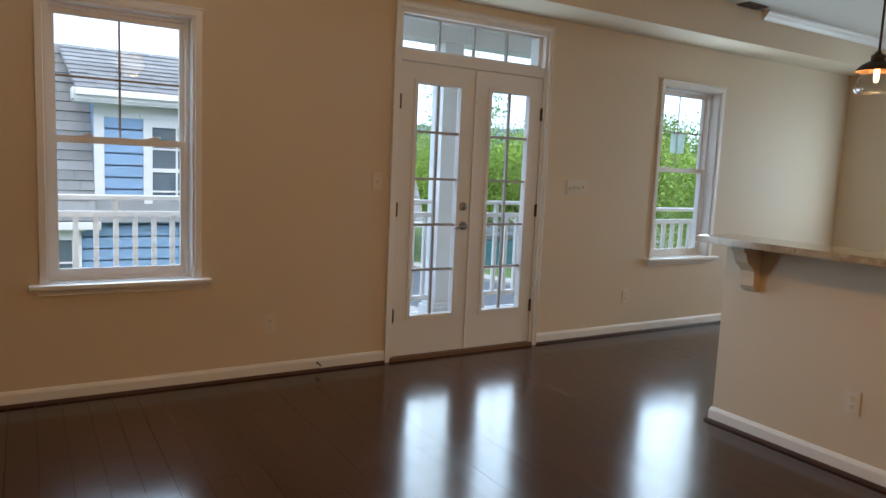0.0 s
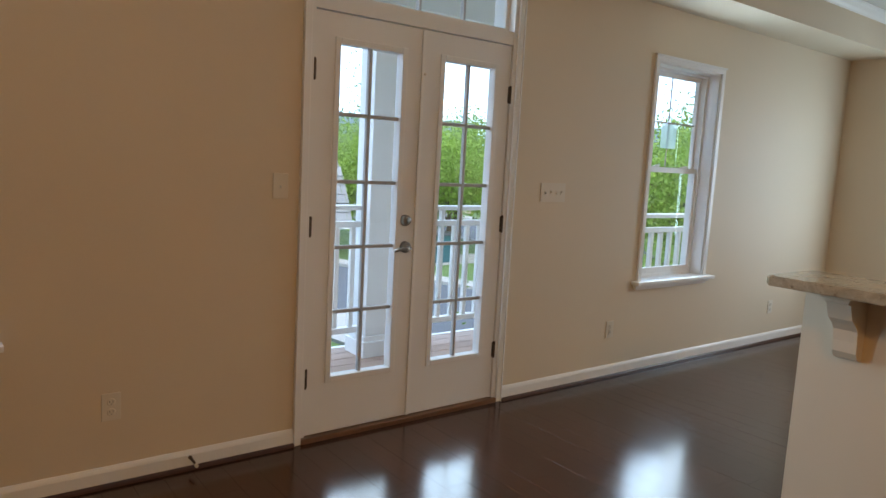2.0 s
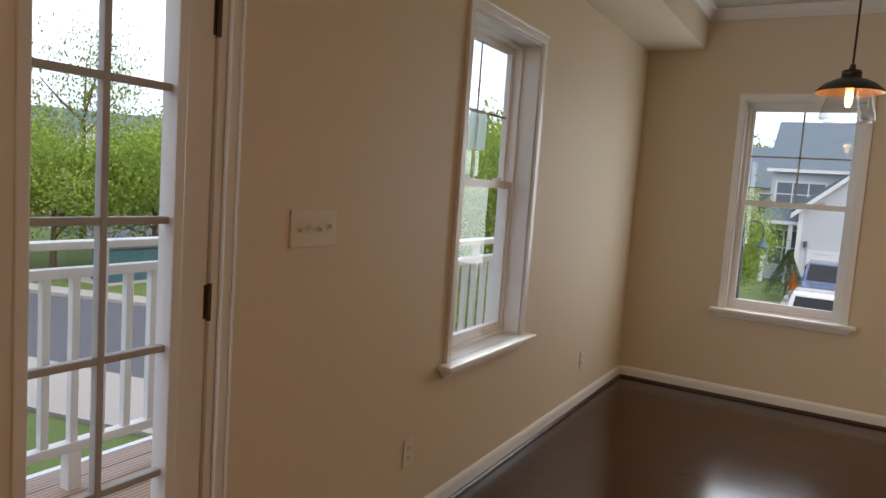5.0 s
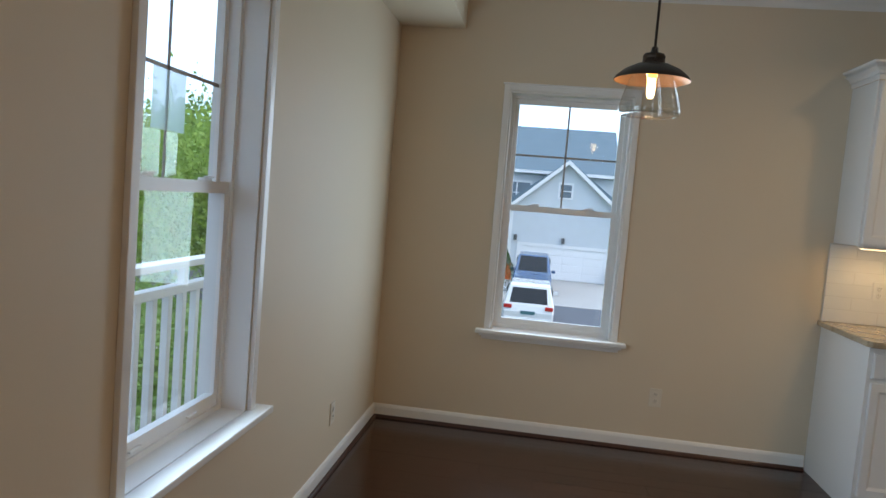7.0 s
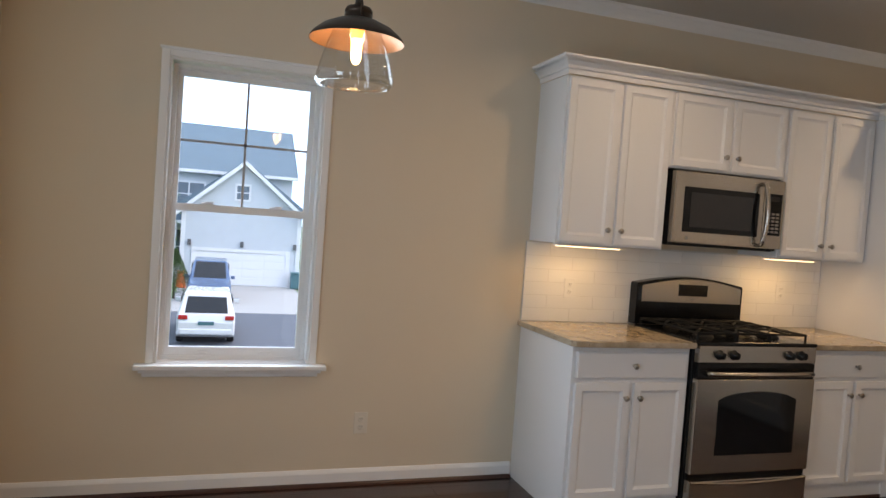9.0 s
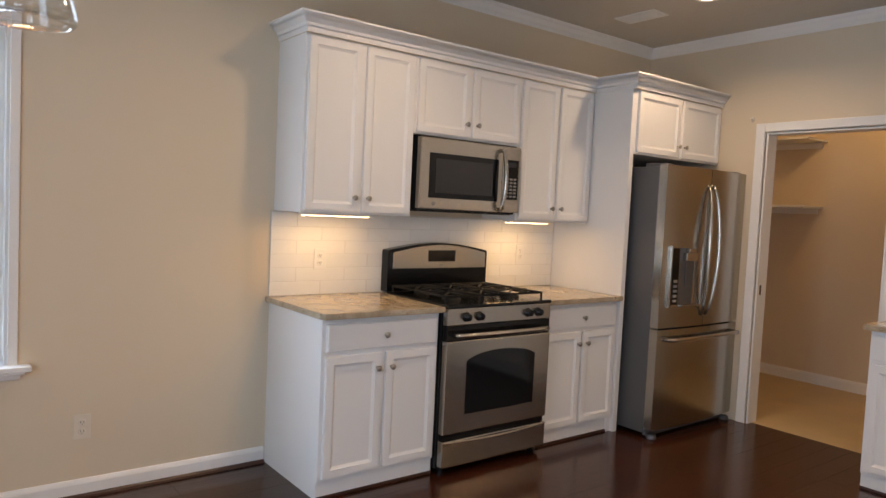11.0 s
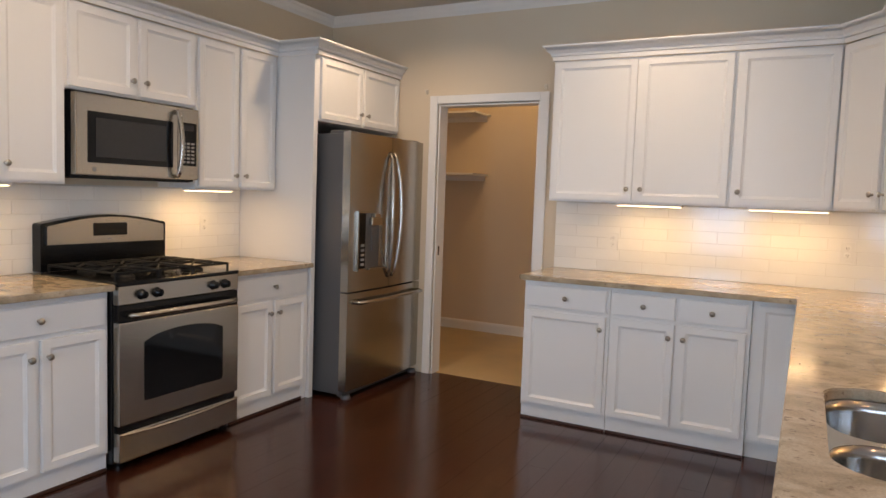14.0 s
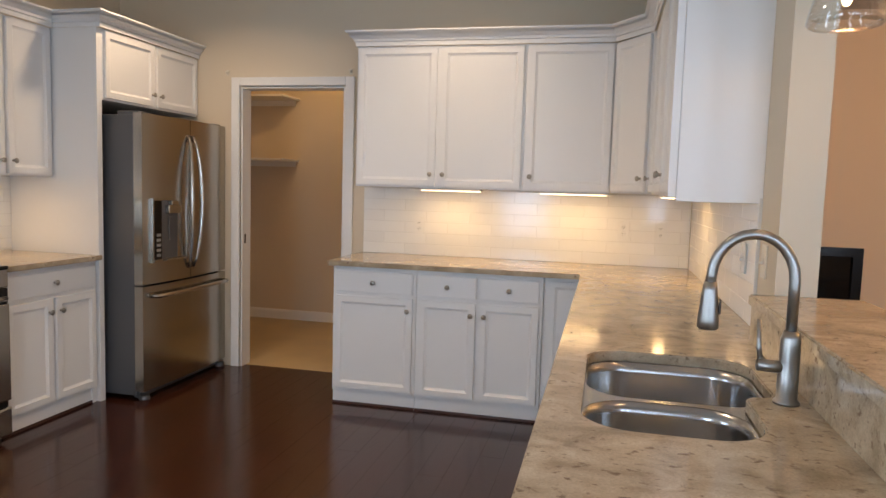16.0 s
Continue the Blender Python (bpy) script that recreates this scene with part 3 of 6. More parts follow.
# ---- windows ----
def window(name, m, label):
    """A double-hung window; x runs along the wall, the room is towards -y."""
    w = thing(name, m, label, "window", kind="structure")
    h, z0, z1 = WIN_W / 2, WIN_Z0, WIN_Z1
    part("jamb", boxes((-h, -h + 0.012, 0, 0.18, z0, z1), (h - 0.012, h, 0, 0.18, z0, z1), (-h + 0.012, h - 0.012, 0, 0.18, z1 - 0.012, z1)), M_TRIM, w)
    part("casing", boxes((-h - 0.038, -h, -0.018, -0.0005, z0, z1 + 0.034), (h, h + 0.038, -0.018, -0.0005, z0, z1 + 0.034),
                         (-h, h, -0.018, -0.0005, z1, z1 + 0.034), (-h - 0.046, h + 0.046, -0.026, -0.0005, z1 + 0.0345, z1 + 0.046), bevel=0.003), M_TRIM, w)
    part("window_sill", box(one_box(-h - 0.088, h + 0.088, -0.068, -0.0005, z0 - 0.026, z0, 0.006), -h, h, 0, 0.18, z0 - 0.026, z0), M_TRIM, w, "white window stool")
    part("apron", box(one_box(-h - 0.05, h + 0.05, -0.016, -0.0005, z0 - 0.066, z0 - 0.0265, 0.003), -h - 0.066, h + 0.066, -0.03, -0.0005, z0 - 0.046, z0 - 0.027, 0.004), M_TRIM, w)
    i = h - 0.012
    part("window_frame", boxes((-i, -i + 0.022, 0.09, 0.17, z0, z1 - 0.012), (i - 0.022, i, 0.09, 0.17, z0, z1 - 0.012),
                               (-i + 0.022, i - 0.022, 0.09, 0.17, z1 - 0.03, z1 - 0.012), (-i + 0.022, i - 0.022, 0.09, 0.17, z0, z0 + 0.018)), M_VINYL, w)
    j = i - 0.022
    mid = 1.432
    s = 0.026

    def sash(nm, y, a, b, top, bot):
        p = part(nm, boxes((-j, -j + s, y, y + 0.03, a, b), (j - s, j, y, y + 0.03, a, b), (-j + s, j - s, y, y + 0.03, b - top, b), (-j + s, j - s, y, y + 0.03, a, a + bot)), M_VINYL, w)
        g = part("pane", flat(-j + s, j - s, y + 0.015, a + bot, b - top), M_GLASS, p)
        g.visible_shadow = False
        return p
    up = sash("upper_sash", 0.133, mid - 0.018, z1 - 0.03, 0.03, 0.036)
    sash("lower_sash", 0.098, z0 + 0.018, mid + 0.02, 0.038, 0.045)
    zc = (mid + 0.018 + z1 - 0.06) / 2
    part("grille_bar", one_box(-0.006, 0.006, 0.1415, 0.1445, mid + 0.018, z1 - 0.06), M_GRILLE, up)
    part("grille_bar", one_box(-j + s, j - s, 0.1415, 0.1445, zc - 0.006, zc + 0.006), M_GRILLE, up)
    for lx in (-0.17, 0.17):
        part("sash_lock", box(one_box(lx - 0.03, lx + 0.03, 0.088, 0.108, mid + 0.0205, mid + 0.03, 0.003), lx - 0.012, lx + 0.035, 0.083, 0.098, mid + 0.0305, mid + 0.036, 0.002), M_VINYL, w)
    for lx in (-0.16, 0.16):
        part("sash_lift", one_box(lx - 0.03, lx + 0.03, 0.086, 0.0975, z0 + 0.032, z0 + 0.04, 0.003), M_VINYL, w)
    return w


window("window_1", pose(W1X, NY, 0), "white double-hung window facing the blue neighbour house")
w2 = window("window_2", pose(W2X, NY, 0), "white double-hung window with deep jambs facing the trees")
window("window_3", pose(EX, WBY, 0, 0, 0, -90), "white double-hung window facing the street")
st = part("sticker", flat(-0.085, 0.10, 0.1395, 1.59, 1.765), M_PAPER, w2, "pale translucent sheet stuck on the upper glass")
st.visible_shadow = False


# ---- french door ----
fd = thing("door_1", pose(0, NY, 0), "closed white french door with divided glass and a transom", "door", kind="structure")
x0, x1, zt = DOOR_X0, DOOR_X1, DOOR_TOP
part("casing", boxes((x0 - 0.031, x0, -0.018, -0.0005, 0, zt + 0.032), (x1, x1 + 0.031, -0.018, -0.0005, 0, zt + 0.032), (x0, x1, -0.018, -0.0005, zt, zt + 0.032), bevel=0.004), M_TRIM, fd)
part("casing_lip", boxes((x0 - 0.039, x0 - 0.0315, -0.024, -0.0005, 0, zt + 0.040), (x1 + 0.0315, x1 + 0.039, -0.024, -0.0005, 0, zt + 0.040), (x0 - 0.0315, x1 + 0.0315, -0.024, -0.0005, zt + 0.0325, zt + 0.040), bevel=0.002), M_TRIM, fd)
part("door_frame", boxes((x0, x0 + 0.024, 0, 0.18, 0, zt), (x1 - 0.024, x1, 0, 0.18, 0, zt), (x0 + 0.024, x1 - 0.024, 0, 0.18, zt - 0.03, zt), (x0 + 0.024, x1 - 0.024, 0.004, 0.18, 2.074, 2.145)), M_TRIM, fd)
part("threshold", one_box(x0, x1, -0.02, 0.19, -0.021, 0.026, 0.006), M_SILLWOOD, fd, "brown wooden threshold")
tr = part("transom_sash", boxes((x0 + 0.0245, x0 + 0.052, 0.05, 0.09, 2.146, zt - 0.031), (x1 - 0.052, x1 - 0.0245, 0.05, 0.09, 2.146, zt - 0.031),
                                (x0 + 0.0525, x1 - 0.0525, 0.05, 0.09, 2.146, 2.166), (x0 + 0.0525, x1 - 0.0525, 0.05, 0.09, zt - 0.042, zt - 0.031)), M_TRIM, fd)
tx0, tx1 = x0 + 0.052, x1 - 0.052
g = part("pane", flat(tx0, tx1, 0.069, 2.166, zt - 0.042), M_GLASS, tr)
g.visible_shadow = False
for k in (1, 2, 3):
    tx = tx0 + (tx1 - tx0) * k / 4
    part("muntin", one_box(tx - 0.007, tx + 0.007, 0.056, 0.084, 2.166, zt - 0.042), M_MUNTIN_BACKLIT, tr)


def french_leaf(a, b, ga, gb, hinge_x, name):
    leaf = part(name, boxes((a, ga, 0.012, 0.056, 0.03, 2.068), (gb, b, 0.012, 0.056, 0.03, 2.068), (ga, gb, 0.012, 0.056, 0.03, 0.297), (ga, gb, 0.012, 0.056, 1.948, 2.068)), M_TRIM, fd)
    t = 0.018
    part("glazing_frame", boxes((ga - 0.012, ga + t, 0.004, 0.062, 0.285, 1.960), (gb - t, gb + 0.012, 0.004, 0.062, 0.285, 1.960), (ga + t, gb - t, 0.004, 0.062, 0.285, 0.315), (ga + t, gb - t, 0.004, 0.062, 1.930, 1.960), bevel=0.004), M_TRIM, leaf)
    gl = part("pane", flat(ga + t, gb - t, 0.034, 0.315, 1.930), M_GLASS, leaf)
    gl.visible_shadow = False
    c = (ga + gb) / 2
    # muntins are greyed to hold the shade of their backlit room side
    part("muntin", one_box(c - 0.009, c + 0.009, 0.022, 0.046, 0.315, 1.930, 0.003), M_MUNTIN_BACKLIT, leaf)
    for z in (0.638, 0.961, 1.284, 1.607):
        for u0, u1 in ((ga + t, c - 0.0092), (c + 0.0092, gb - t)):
            part("muntin", one_box(u0, u1, 0.022, 0.046, z - 0.009, z + 0.009, 0.003), M_MUNTIN_BACKLIT, leaf)
    for z in (0.322, 1.068, 1.80):
        hg = bmesh.new()
        lathe(hg, [(0.0065, z - 0.05), (0.0065, z + 0.05)], 12, (hinge_x, 0.004, 0), cap=True)
        box(hg, hinge_x - 0.012, hinge_x + 0.012, 0.0085, 0.0118, z - 0.045, z + 0.045)
        part("hinge", hg, M_HINGE, leaf, "dark bronze hinge")
    return leaf


ll = french_leaf(2.307, 2.909, 2.422, 2.806, 2.303, "left_leaf")
rl = french_leaf(2.914, 3.516, 3.037, 3.420, 3.520, "right_leaf")
part("astragal", one_box(2.903, 2.920, 0.0, 0.0118, 0.03, 2.06, 0.003), M_TRIM, rl)
part("catch", lathe(bmesh.new(), [(0.0, -0.008), (0.007, -0.006), (0.007, -0.0002)], 12, (2.921, 0, 1.845), "y"), M_PLATE, rl)
db = bmesh.new()
lathe(db, [(0.0, -0.016), (0.018, -0.016), (0.026, -0.012), (0.030, 0.0), (0.030, 0.011)], 28, (2.846, 0, 1.094), "y")
box(db, 2.842, 2.850, -0.03, -0.016, 1.078, 1.110, 0.002)
part("deadbolt", db, M_LOCK, ll, "round aged nickel deadbolt", True)
lv = bmesh.new()
lathe(lv, [(0.0, -0.014), (0.022, -0.014), (0.029, -0.006), (0.031, 0.011)], 28, (2.853, 0, 0.954), "y")
tube(lv, [(2.853, -0.012, 0.954), (2.853, -0.045, 0.954), (2.846, -0.055, 0.954), (2.805, -0.058, 0.954), (2.775, -0.054, 0.949), (2.745, -0.050, 0.941)], [0.011, 0.010, 0.010, 0.009, 0.008, 0.006], 12)
part("lever", lv, M_LOCK, ll, "curved aged nickel lever", True)

# ---- pantry doorway ----
pd = thing("door_2", pose(PD_X0, SY, 0), "white cased pantry doorway without a door", "doorway", kind="structure")
pw = PD_X1 - PD_X0
part("casing", boxes((-0.072, -0.006, 0.0005, 0.018, 0, PD_TOP + 0.066), (pw + 0.006, pw + 0.072, 0.0005, 0.018, 0, PD_TOP + 0.066), (-0.006, pw + 0.006, 0.0005, 0.018, PD_TOP + 0.006, PD_TOP + 0.066), bevel=0.004), M_TRIM, pd)
part("door_frame", boxes((-0.006, 0.012, -0.121, 0.0, 0, PD_TOP), (pw - 0.012, pw + 0.006, -0.121, 0.0, 0, PD_TOP), (0.012, pw - 0.012, -0.121, 0, PD_TOP - 0.012, PD_TOP + 0.005)), M_TRIM, pd)
part("strike_plate", one_box(pw - 0.0145, pw - 0.0122, -0.05, -0.03, 0.93, 1.0), M_HINGE, pd)
for hx, nm in ((6.752, "wall_hook"), (5.798, "wall_hook")):
    hk = thing(nm, pose(hx, SY, 2.175), "small beige wall hook beside the doorway", "hook", "wall hooks")
    part("hook_body", lathe(box(bmesh.new(), -0.011, 0.011, 0.0005, 0.008, -0.02, 0.02, 0.003), [(0.0, 0.03), (0.010, 0.026), (0.008, 0.008)], 12, (0, 0, 0.002), "y"), M_PLATE, hk)
for z in (1.60, 2.20):
    sh = thing("pantry_shelf", pose(0, 0, z), "white painted pantry shelf on a cleat", "shelf", "pantry shelves")
    part("shelf_board", one_box(7.02, EX - 0.001, -3.599, -3.22, 0, 0.02, 0.003), M_TRIM, sh)
    part("cleat", one_box(7.06, EX - 0.001, -3.599, -3.58, -0.05, -0.0005), M_TRIM, sh)


# ---- plates on the walls ----
def outlet(m, label="almond duplex socket on the wall", w=0.074, sockets=True):
    plastic = M_PLATEW if "tile" in label else M_PLATE
    o = thing("wall_outlet", m, label, "socket", "wall sockets")
    part("plate", one_box(-w / 2, w / 2, -0.006, -0.0005, -0.058, 0.058, 0.002), plastic, o)
    for z in (-0.021, 0.021):
        s = part("socket", lathe(bmesh.new(), [(0.0, -0.0085), (0.0145, -0.0085), (0.0165, -0.006)], 20, (0, 0, z), "y"), plastic, o)
        part("slot", boxes((-0.0075, -0.005, -0.0092, -0.0086, z - 0.002, z + 0.007), (0.005, 0.0075, -0.0092, -0.0086, z - 0.002, z + 0.007), (-0.002, 0.002, -0.0092, -0.0086, z - 0.010, z - 0.006)), M_SLOT, s)
    return o


def switch(m, gangs, label):
    w = 0.074 + 0.046 * (gangs - 1)
    plastic = M_PLATEW if "tile" in label else M_PLATE
    o = thing("light_switch", m, label, "switch", "light switches")
    part("plate", one_box(-w / 2, w / 2, -0.006, -0.0005, -0.058, 0.058, 0.002), plastic, o)
    for k in range(gangs):
        cx = (k - (gangs - 1) / 2) * 0.046
        part("toggle", box(one_box(cx - 0.006, cx + 0.006, -0.008, -0.0062, -0.012, 0.012), cx - 0.004, cx + 0.004, -0.020, -0.008, -0.001 if k % 2 else -0.009, 0.010 if k % 2 else 0.001, 0.001), plastic, o)
    return o


outlet(pose(1.433, NY, 0.339))
outlet(pose(4.559, NY, 0.335))
outlet(pose(6.688, NY, 0.312))
outlet(pose(EX, 2.325, 0.335, 0, 0, -90))
outlet(pose(3.458, 1.575, 0.355, 0, 0, -90), "almond duplex socket on the breakfast bar wall")
switch(pose(2.148, NY, 1.258), 1, "single almond switch beside the french door")
switch(pose(3.913, NY, 1.256), 4, "four-gang almond switch plate beside the french door")
ds = thing("door_stop", pose(1.75, NY - 0.014, 0.055), "small bronze spring door stop on the baseboard", "door stop")
part("spring", tube(bmesh.new(), [(0, 0, 0), (0, -0.02, 0), (0.002, -0.045, -0.004), (0.004, -0.065, -0.01)], [0.009, 0.006, 0.006, 0.006], 10), M_HINGE, ds)
part("rubber_tip", lathe(bmesh.new(), [(0.0, -0.082), (0.008, -0.08), (0.008, -0.0655), (0.0, -0.065)], 12, (0.004, 0, -0.01), "y"), M_PLATE, ds)

# ---- fireplace behind the partition ----
fp = thing("fireplace", pose(2.56, LY, 0), "black metal fireplace set into the living room wall", "fireplace")
part("firebox", boxes((-0.449, -0.43, -0.45, 0, 0.121, 0.999), (0.43, 0.449, -0.45, 0, 0.121, 0.999), (-0.43, 0.43, -0.45, -0.43, 0.121, 0.999), (-0.43, 0.43, -0.43, 0, 0.121, 0.14), (-0.43, 0.43, -0.43, 0, 0.98, 0.999)), M_BLACK, fp)
part("surround", boxes((-0.47, -0.40, 0.0005, 0.012, 0.10, 1.02), (0.40, 0.47, 0.0005, 0.012, 0.10, 1.02), (-0.40, 0.40, 0.0005, 0.012, 0.95, 1.02), (-0.40, 0.40, 0.0005, 0.012, 0.10, 0.2)), M_BLACK, fp)
part("fire_glass", one_box(-0.40, 0.40, -0.02, -0.014, 0.2, 0.95), M_DGLASS, fp)


# ---- cabinets: x along the front, -y out into the room ----
def panel_door(w, h):
    """A recessed-panel door with its lower left back corner at the origin."""
    bm = bmesh.new()
    box(bm, 0, w, -0.020, 0, 0, h)
    front = [f for f in bm.faces if f.normal.y < -0.9]
    r = min(0.055, w * 0.22, h * 0.28)
    for step, depth in ((r, 0.0), (0.004, 0.004), (0.006, 0.002), (0.010, 0.004)):
        bmesh.ops.inset_region(bm, faces=front, thickness=step, depth=0)
        for v in {v for f in front for v in f.verts}:
            v.co.y += depth
    es = [e for e in bm.edges if all(abs(v.co.y + 0.02) < 1e-5 and (min(v.co.x, w - v.co.x) < 1e-5 or min(v.co.z, h - v.co.z) < 1e-5) for v in e.verts)]
    bmesh.ops.bevel(bm, geom=es, offset=0.003, segments=2, affect="EDGES")
    return bm


def drawer_slab(w, h):
    bm = one_box(0, w, -0.020, 0, 0, h)
    es = [e for e in bm.edges if all(abs(v.co.y + 0.02) < 1e-5 for v in e.verts)]
    bmesh.ops.bevel(bm, geom=es, offset=0.006, segments=3, affect="EDGES")
    return bm


KNOB = to_mesh("knob", lathe(bmesh.new(), [(0.008, 0.0), (0.0055, -0.006), (0.0055, -0.012), (0.013, -0.017), (0.0155, -0.022), (0.013, -0.027), (0.0, -0.029)], 20, (0, 0, 0), "y"), M_NICKEL, True)


def add_door(cab, name, x, z, w, h, y, knob):
    d = part(name, panel_door(w, h), M_CAB, cab, m=pose(x, y, z))
    kx = {"l": 0.028, "r": w - 0.028}[knob[0]]
    kz = {"t": h - 0.075, "b": 0.075}[knob[1]]
    shared("knob", KNOB, d, pose(kx, -0.020, kz))["label"] = "round satin nickel knob"
    return d


def base_cabinet(m, w, doors, label, drawers=1, depth=0.60, foot=False):
    c = thing("base_cabinet", m, label, "cabinet", "kitchen base cabinets")
    f = -depth
    part("side_panel", one_box(0.0005, 0.018, f + 0.02, -0.001, 0.0, 0.884), M_CAB, c)
    part("side_panel", one_box(w - 0.018, w - 0.0005, f + 0.02, -0.001, 0.0, 0.884), M_CAB, c)
    part("bottom_panel", one_box(0.018, w - 0.018, f + 0.02, -0.014, 0.09, 0.108), M_CAB, c)
    part("back_panel", one_box(0.018, w - 0.018, -0.014, -0.001, 0.09, 0.884), M_CAB, c)
    part("face_frame", boxes((0.0005, 0.036, f, f + 0.0195, 0.09, 0.884), (w - 0.036, w - 0.0005, f, f + 0.0195, 0.09, 0.884), (0.036, w - 0.036, f, f + 0.0195, 0.854, 0.884), (0.036, w - 0.036, f, f + 0.0195, 0.694, 0.72), (0.036, w - 0.036, f, f + 0.0195, 0.09, 0.118),
                               (w / 2 - 0.018, w / 2 + 0.018, f, f + 0.0195, 0.118, 0.694), (w / 2 - 0.018, w / 2 + 0.018, f, f + 0.0195, 0.72, 0.854)), M_CAB, c)
    part("toe_kick", boxes((0.0008, w - 0.0008, f + 0.0125, f + 0.0194, 0.0, 0.0895)), M_CAB, c)
    part("shoe", one_box(0.001, w - 0.001, f + 0.002, f + 0.012, 0.0, 0.016, 0.003), M_SHOE, c)
    if foot:
        part("foot", one_box(w - 0.04, w - 0.0005, f, f + 0.0122, 0.0, 0.0895), M_CAB, c)
    dw = (w - 0.02 * (drawers + 1)) / drawers
    for k in range(drawers):
        d = part("drawer_front", drawer_slab(dw, 0.135), M_CAB, c, m=pose(0.02 + k * (dw + 0.02), f, 0.722))
        shared("knob", KNOB, d, pose(dw / 2, -0.020, 0.0675))["label"] = "round satin nickel knob"
    gap = 0.026
    n = len(doors)
    w1 = (w - 0.04 - gap * (n - 1)) / n
    for k, side in enumerate(doors):
        add_door(c, "door", 0.02 + k * (w1 + gap), 0.108, w1, 0.592, f, side + "t")
    return c


def wall_cabinet(m, w, z0, z1, doors, label, depth=0.32, stiles=None):
    c = thing("wall_cabinet", m, label, "cabinet", "kitchen wall cabinets")
    f = -depth
    part("body", boxes((0.0005, w - 0.0005, f + 0.02, -0.0005, z0, z1), bevel=0.0015), M_CAB, c)
    part("face_frame", boxes((0.0005, 0.036, f, f + 0.0195, z0, z1), (w - 0.036, w - 0.0005, f, f + 0.0195, z0, z1), (0.036, w - 0.036, f, f + 0.0195, z1 - 0.036, z1), (0.036, w - 0.036, f, f + 0.0195, z0, z0 + 0.036)), M_CAB, c)
    n = len(doors)
    gap = 0.028
    w1 = (w - 0.03 - gap * (n - 1)) / n
    for k in range(1, n):
        sx = 0.015 + k * (w1 + gap) - gap / 2
        part("centre_stile", one_box(sx - 0.019, sx + 0.019, f, f + 0.0195, z0 + 0.0362, z1 - 0.0362), M_CAB, c)
    for k, side in enumerate(doors):
        add_door(c, "door", 0.015 + k * (w1 + gap), z0 + 0.012, w1, z1 - z0 - 0.024, f, side + "b")
    return c


UB, UT = 1.382, 2.277
EASTROT, SOUTHROT, PARTROT = -90, 180, 90


def east(y):
    return pose(EX, y, 0, 0, 0, EASTROT)


def south(x):
    return pose(x, SY, 0, 0, 0, SOUTHROT)


def part_side(y):
    return pose(PX1, y, 0, 0, 0, PARTROT)


RY0, RY1 = 0.720, -0.064
base_cabinet(east(1.418), 1.418 - RY0 - 0.006, "rl", "white base cabinet with drawer and two doors beside the range", depth=0.62)
base_cabinet(east(RY1 - 0.006), 0.695, "rl", "white base cabinet with drawer and two doors beside the refrigerator", depth=0.62, foot=True)
wall_cabinet(east(1.408), 0.672, UB, UT, "rl", "white wall cabinet with two tall panel doors")
wall_cabinet(east(0.735), 0.808, 1.848, UT, "rl", "short white wall cabinet above the microwave")
wall_cabinet(east(-0.074), 0.690, UB, UT, "rl", "white wall cabinet with two tall doors beside the refrigerator")
FP0, FP1 = -0.798, -0.832
fpan = thing("tall_panel", east(FP0 + 0.033), "tall white panel beside the refrigerator", "panel")
part("panel_board", one_box(0, 0.033, -0.63, -0.001, 0, UT, 0.002), M_CAB, fpan)
part("front_stile", one_box(-0.004, 0.037, -0.65, -0.6305, 0, UT, 0.002), M_CAB, fpan)
wall_cabinet(east(FP1 + 0.032), 0.997, 1.855, UT, "rl", "white cabinet with two doors above the refrigerator", depth=0.65)
base_cabinet(south(5.66), 0.540, "r", "white base cabinet with a drawer and a wide panel door")
base_cabinet(south(5.118), 0.768, "rl", "white base cabinet with two drawers and two panel doors", drawers=2)
cb = thing("corner_cabinet", south(4.348), "white blind corner base cabinet with a recessed panel", "cabinet", "kitchen base cabinets")
part("body", boxes((0.0005, 0.86, -0.58, -0.001, 0.09, 0.884)), M_CAB, cb)
part("toe_kick", one_box(0.001, 0.235, -0.545, -0.5805 + 0.05, 0, 0.0895), M_CAB, cb)
part("front_panel", panel_door(0.20, 0.75), M_CAB, cb, m=pose(0.035, -0.5805, 0.108))
wall_cabinet(south(5.63), 1.100, UB, UT, "rl", "white wall cabinet with two panel doors above the counter")
wall_cabinet(south(4.529), 0.535, UB, UT, "l", "white wall cabinet with a single panel door")

# corner wall cabinet with a slanted front
dg = thing("corner_wall_cabinet", pose(0, 0, 0), "white corner wall cabinet with a slanted door", "cabinet", "kitchen wall cabinets")
part("body", loop_prism(bmesh.new(), [(3.992, SY + 0.001), (3.992, -1.482), (3.797, -1.192), (PX1 + 0.001, -1.192), (PX1 + 0.001, SY + 0.001)], [], UB, UT), M_CAB, dg)
ang = math.degrees(math.atan2(-1.192 + 1.482, 3.797 - 3.992))
dl = math.hypot(0.195, 0.29)
add_door(dg, "door", 0, 0, dl - 0.03, UT - UB - 0.024, 0, "rb").matrix_basis = pose(3.992, -1.482, UB + 0.012, 0, 0, ang) @ pose(0.015, -0.001, 0)
wc = wall_cabinet(part_side(-1.190), 1.365, UB, UT, "lrl", "white wall cabinet with three doors and a plain end panel", depth=0.30)
part("end_panel", one_box(1.3655, 1.378, -0.295, -0.0005, UB - 0.02, UT, 0.002), M_CAB, wc)
part("end_batten", one_box(1.3655, 1.372, -0.325, -0.296, UB - 0.005, UT, 0.002), M_CAB, wc)

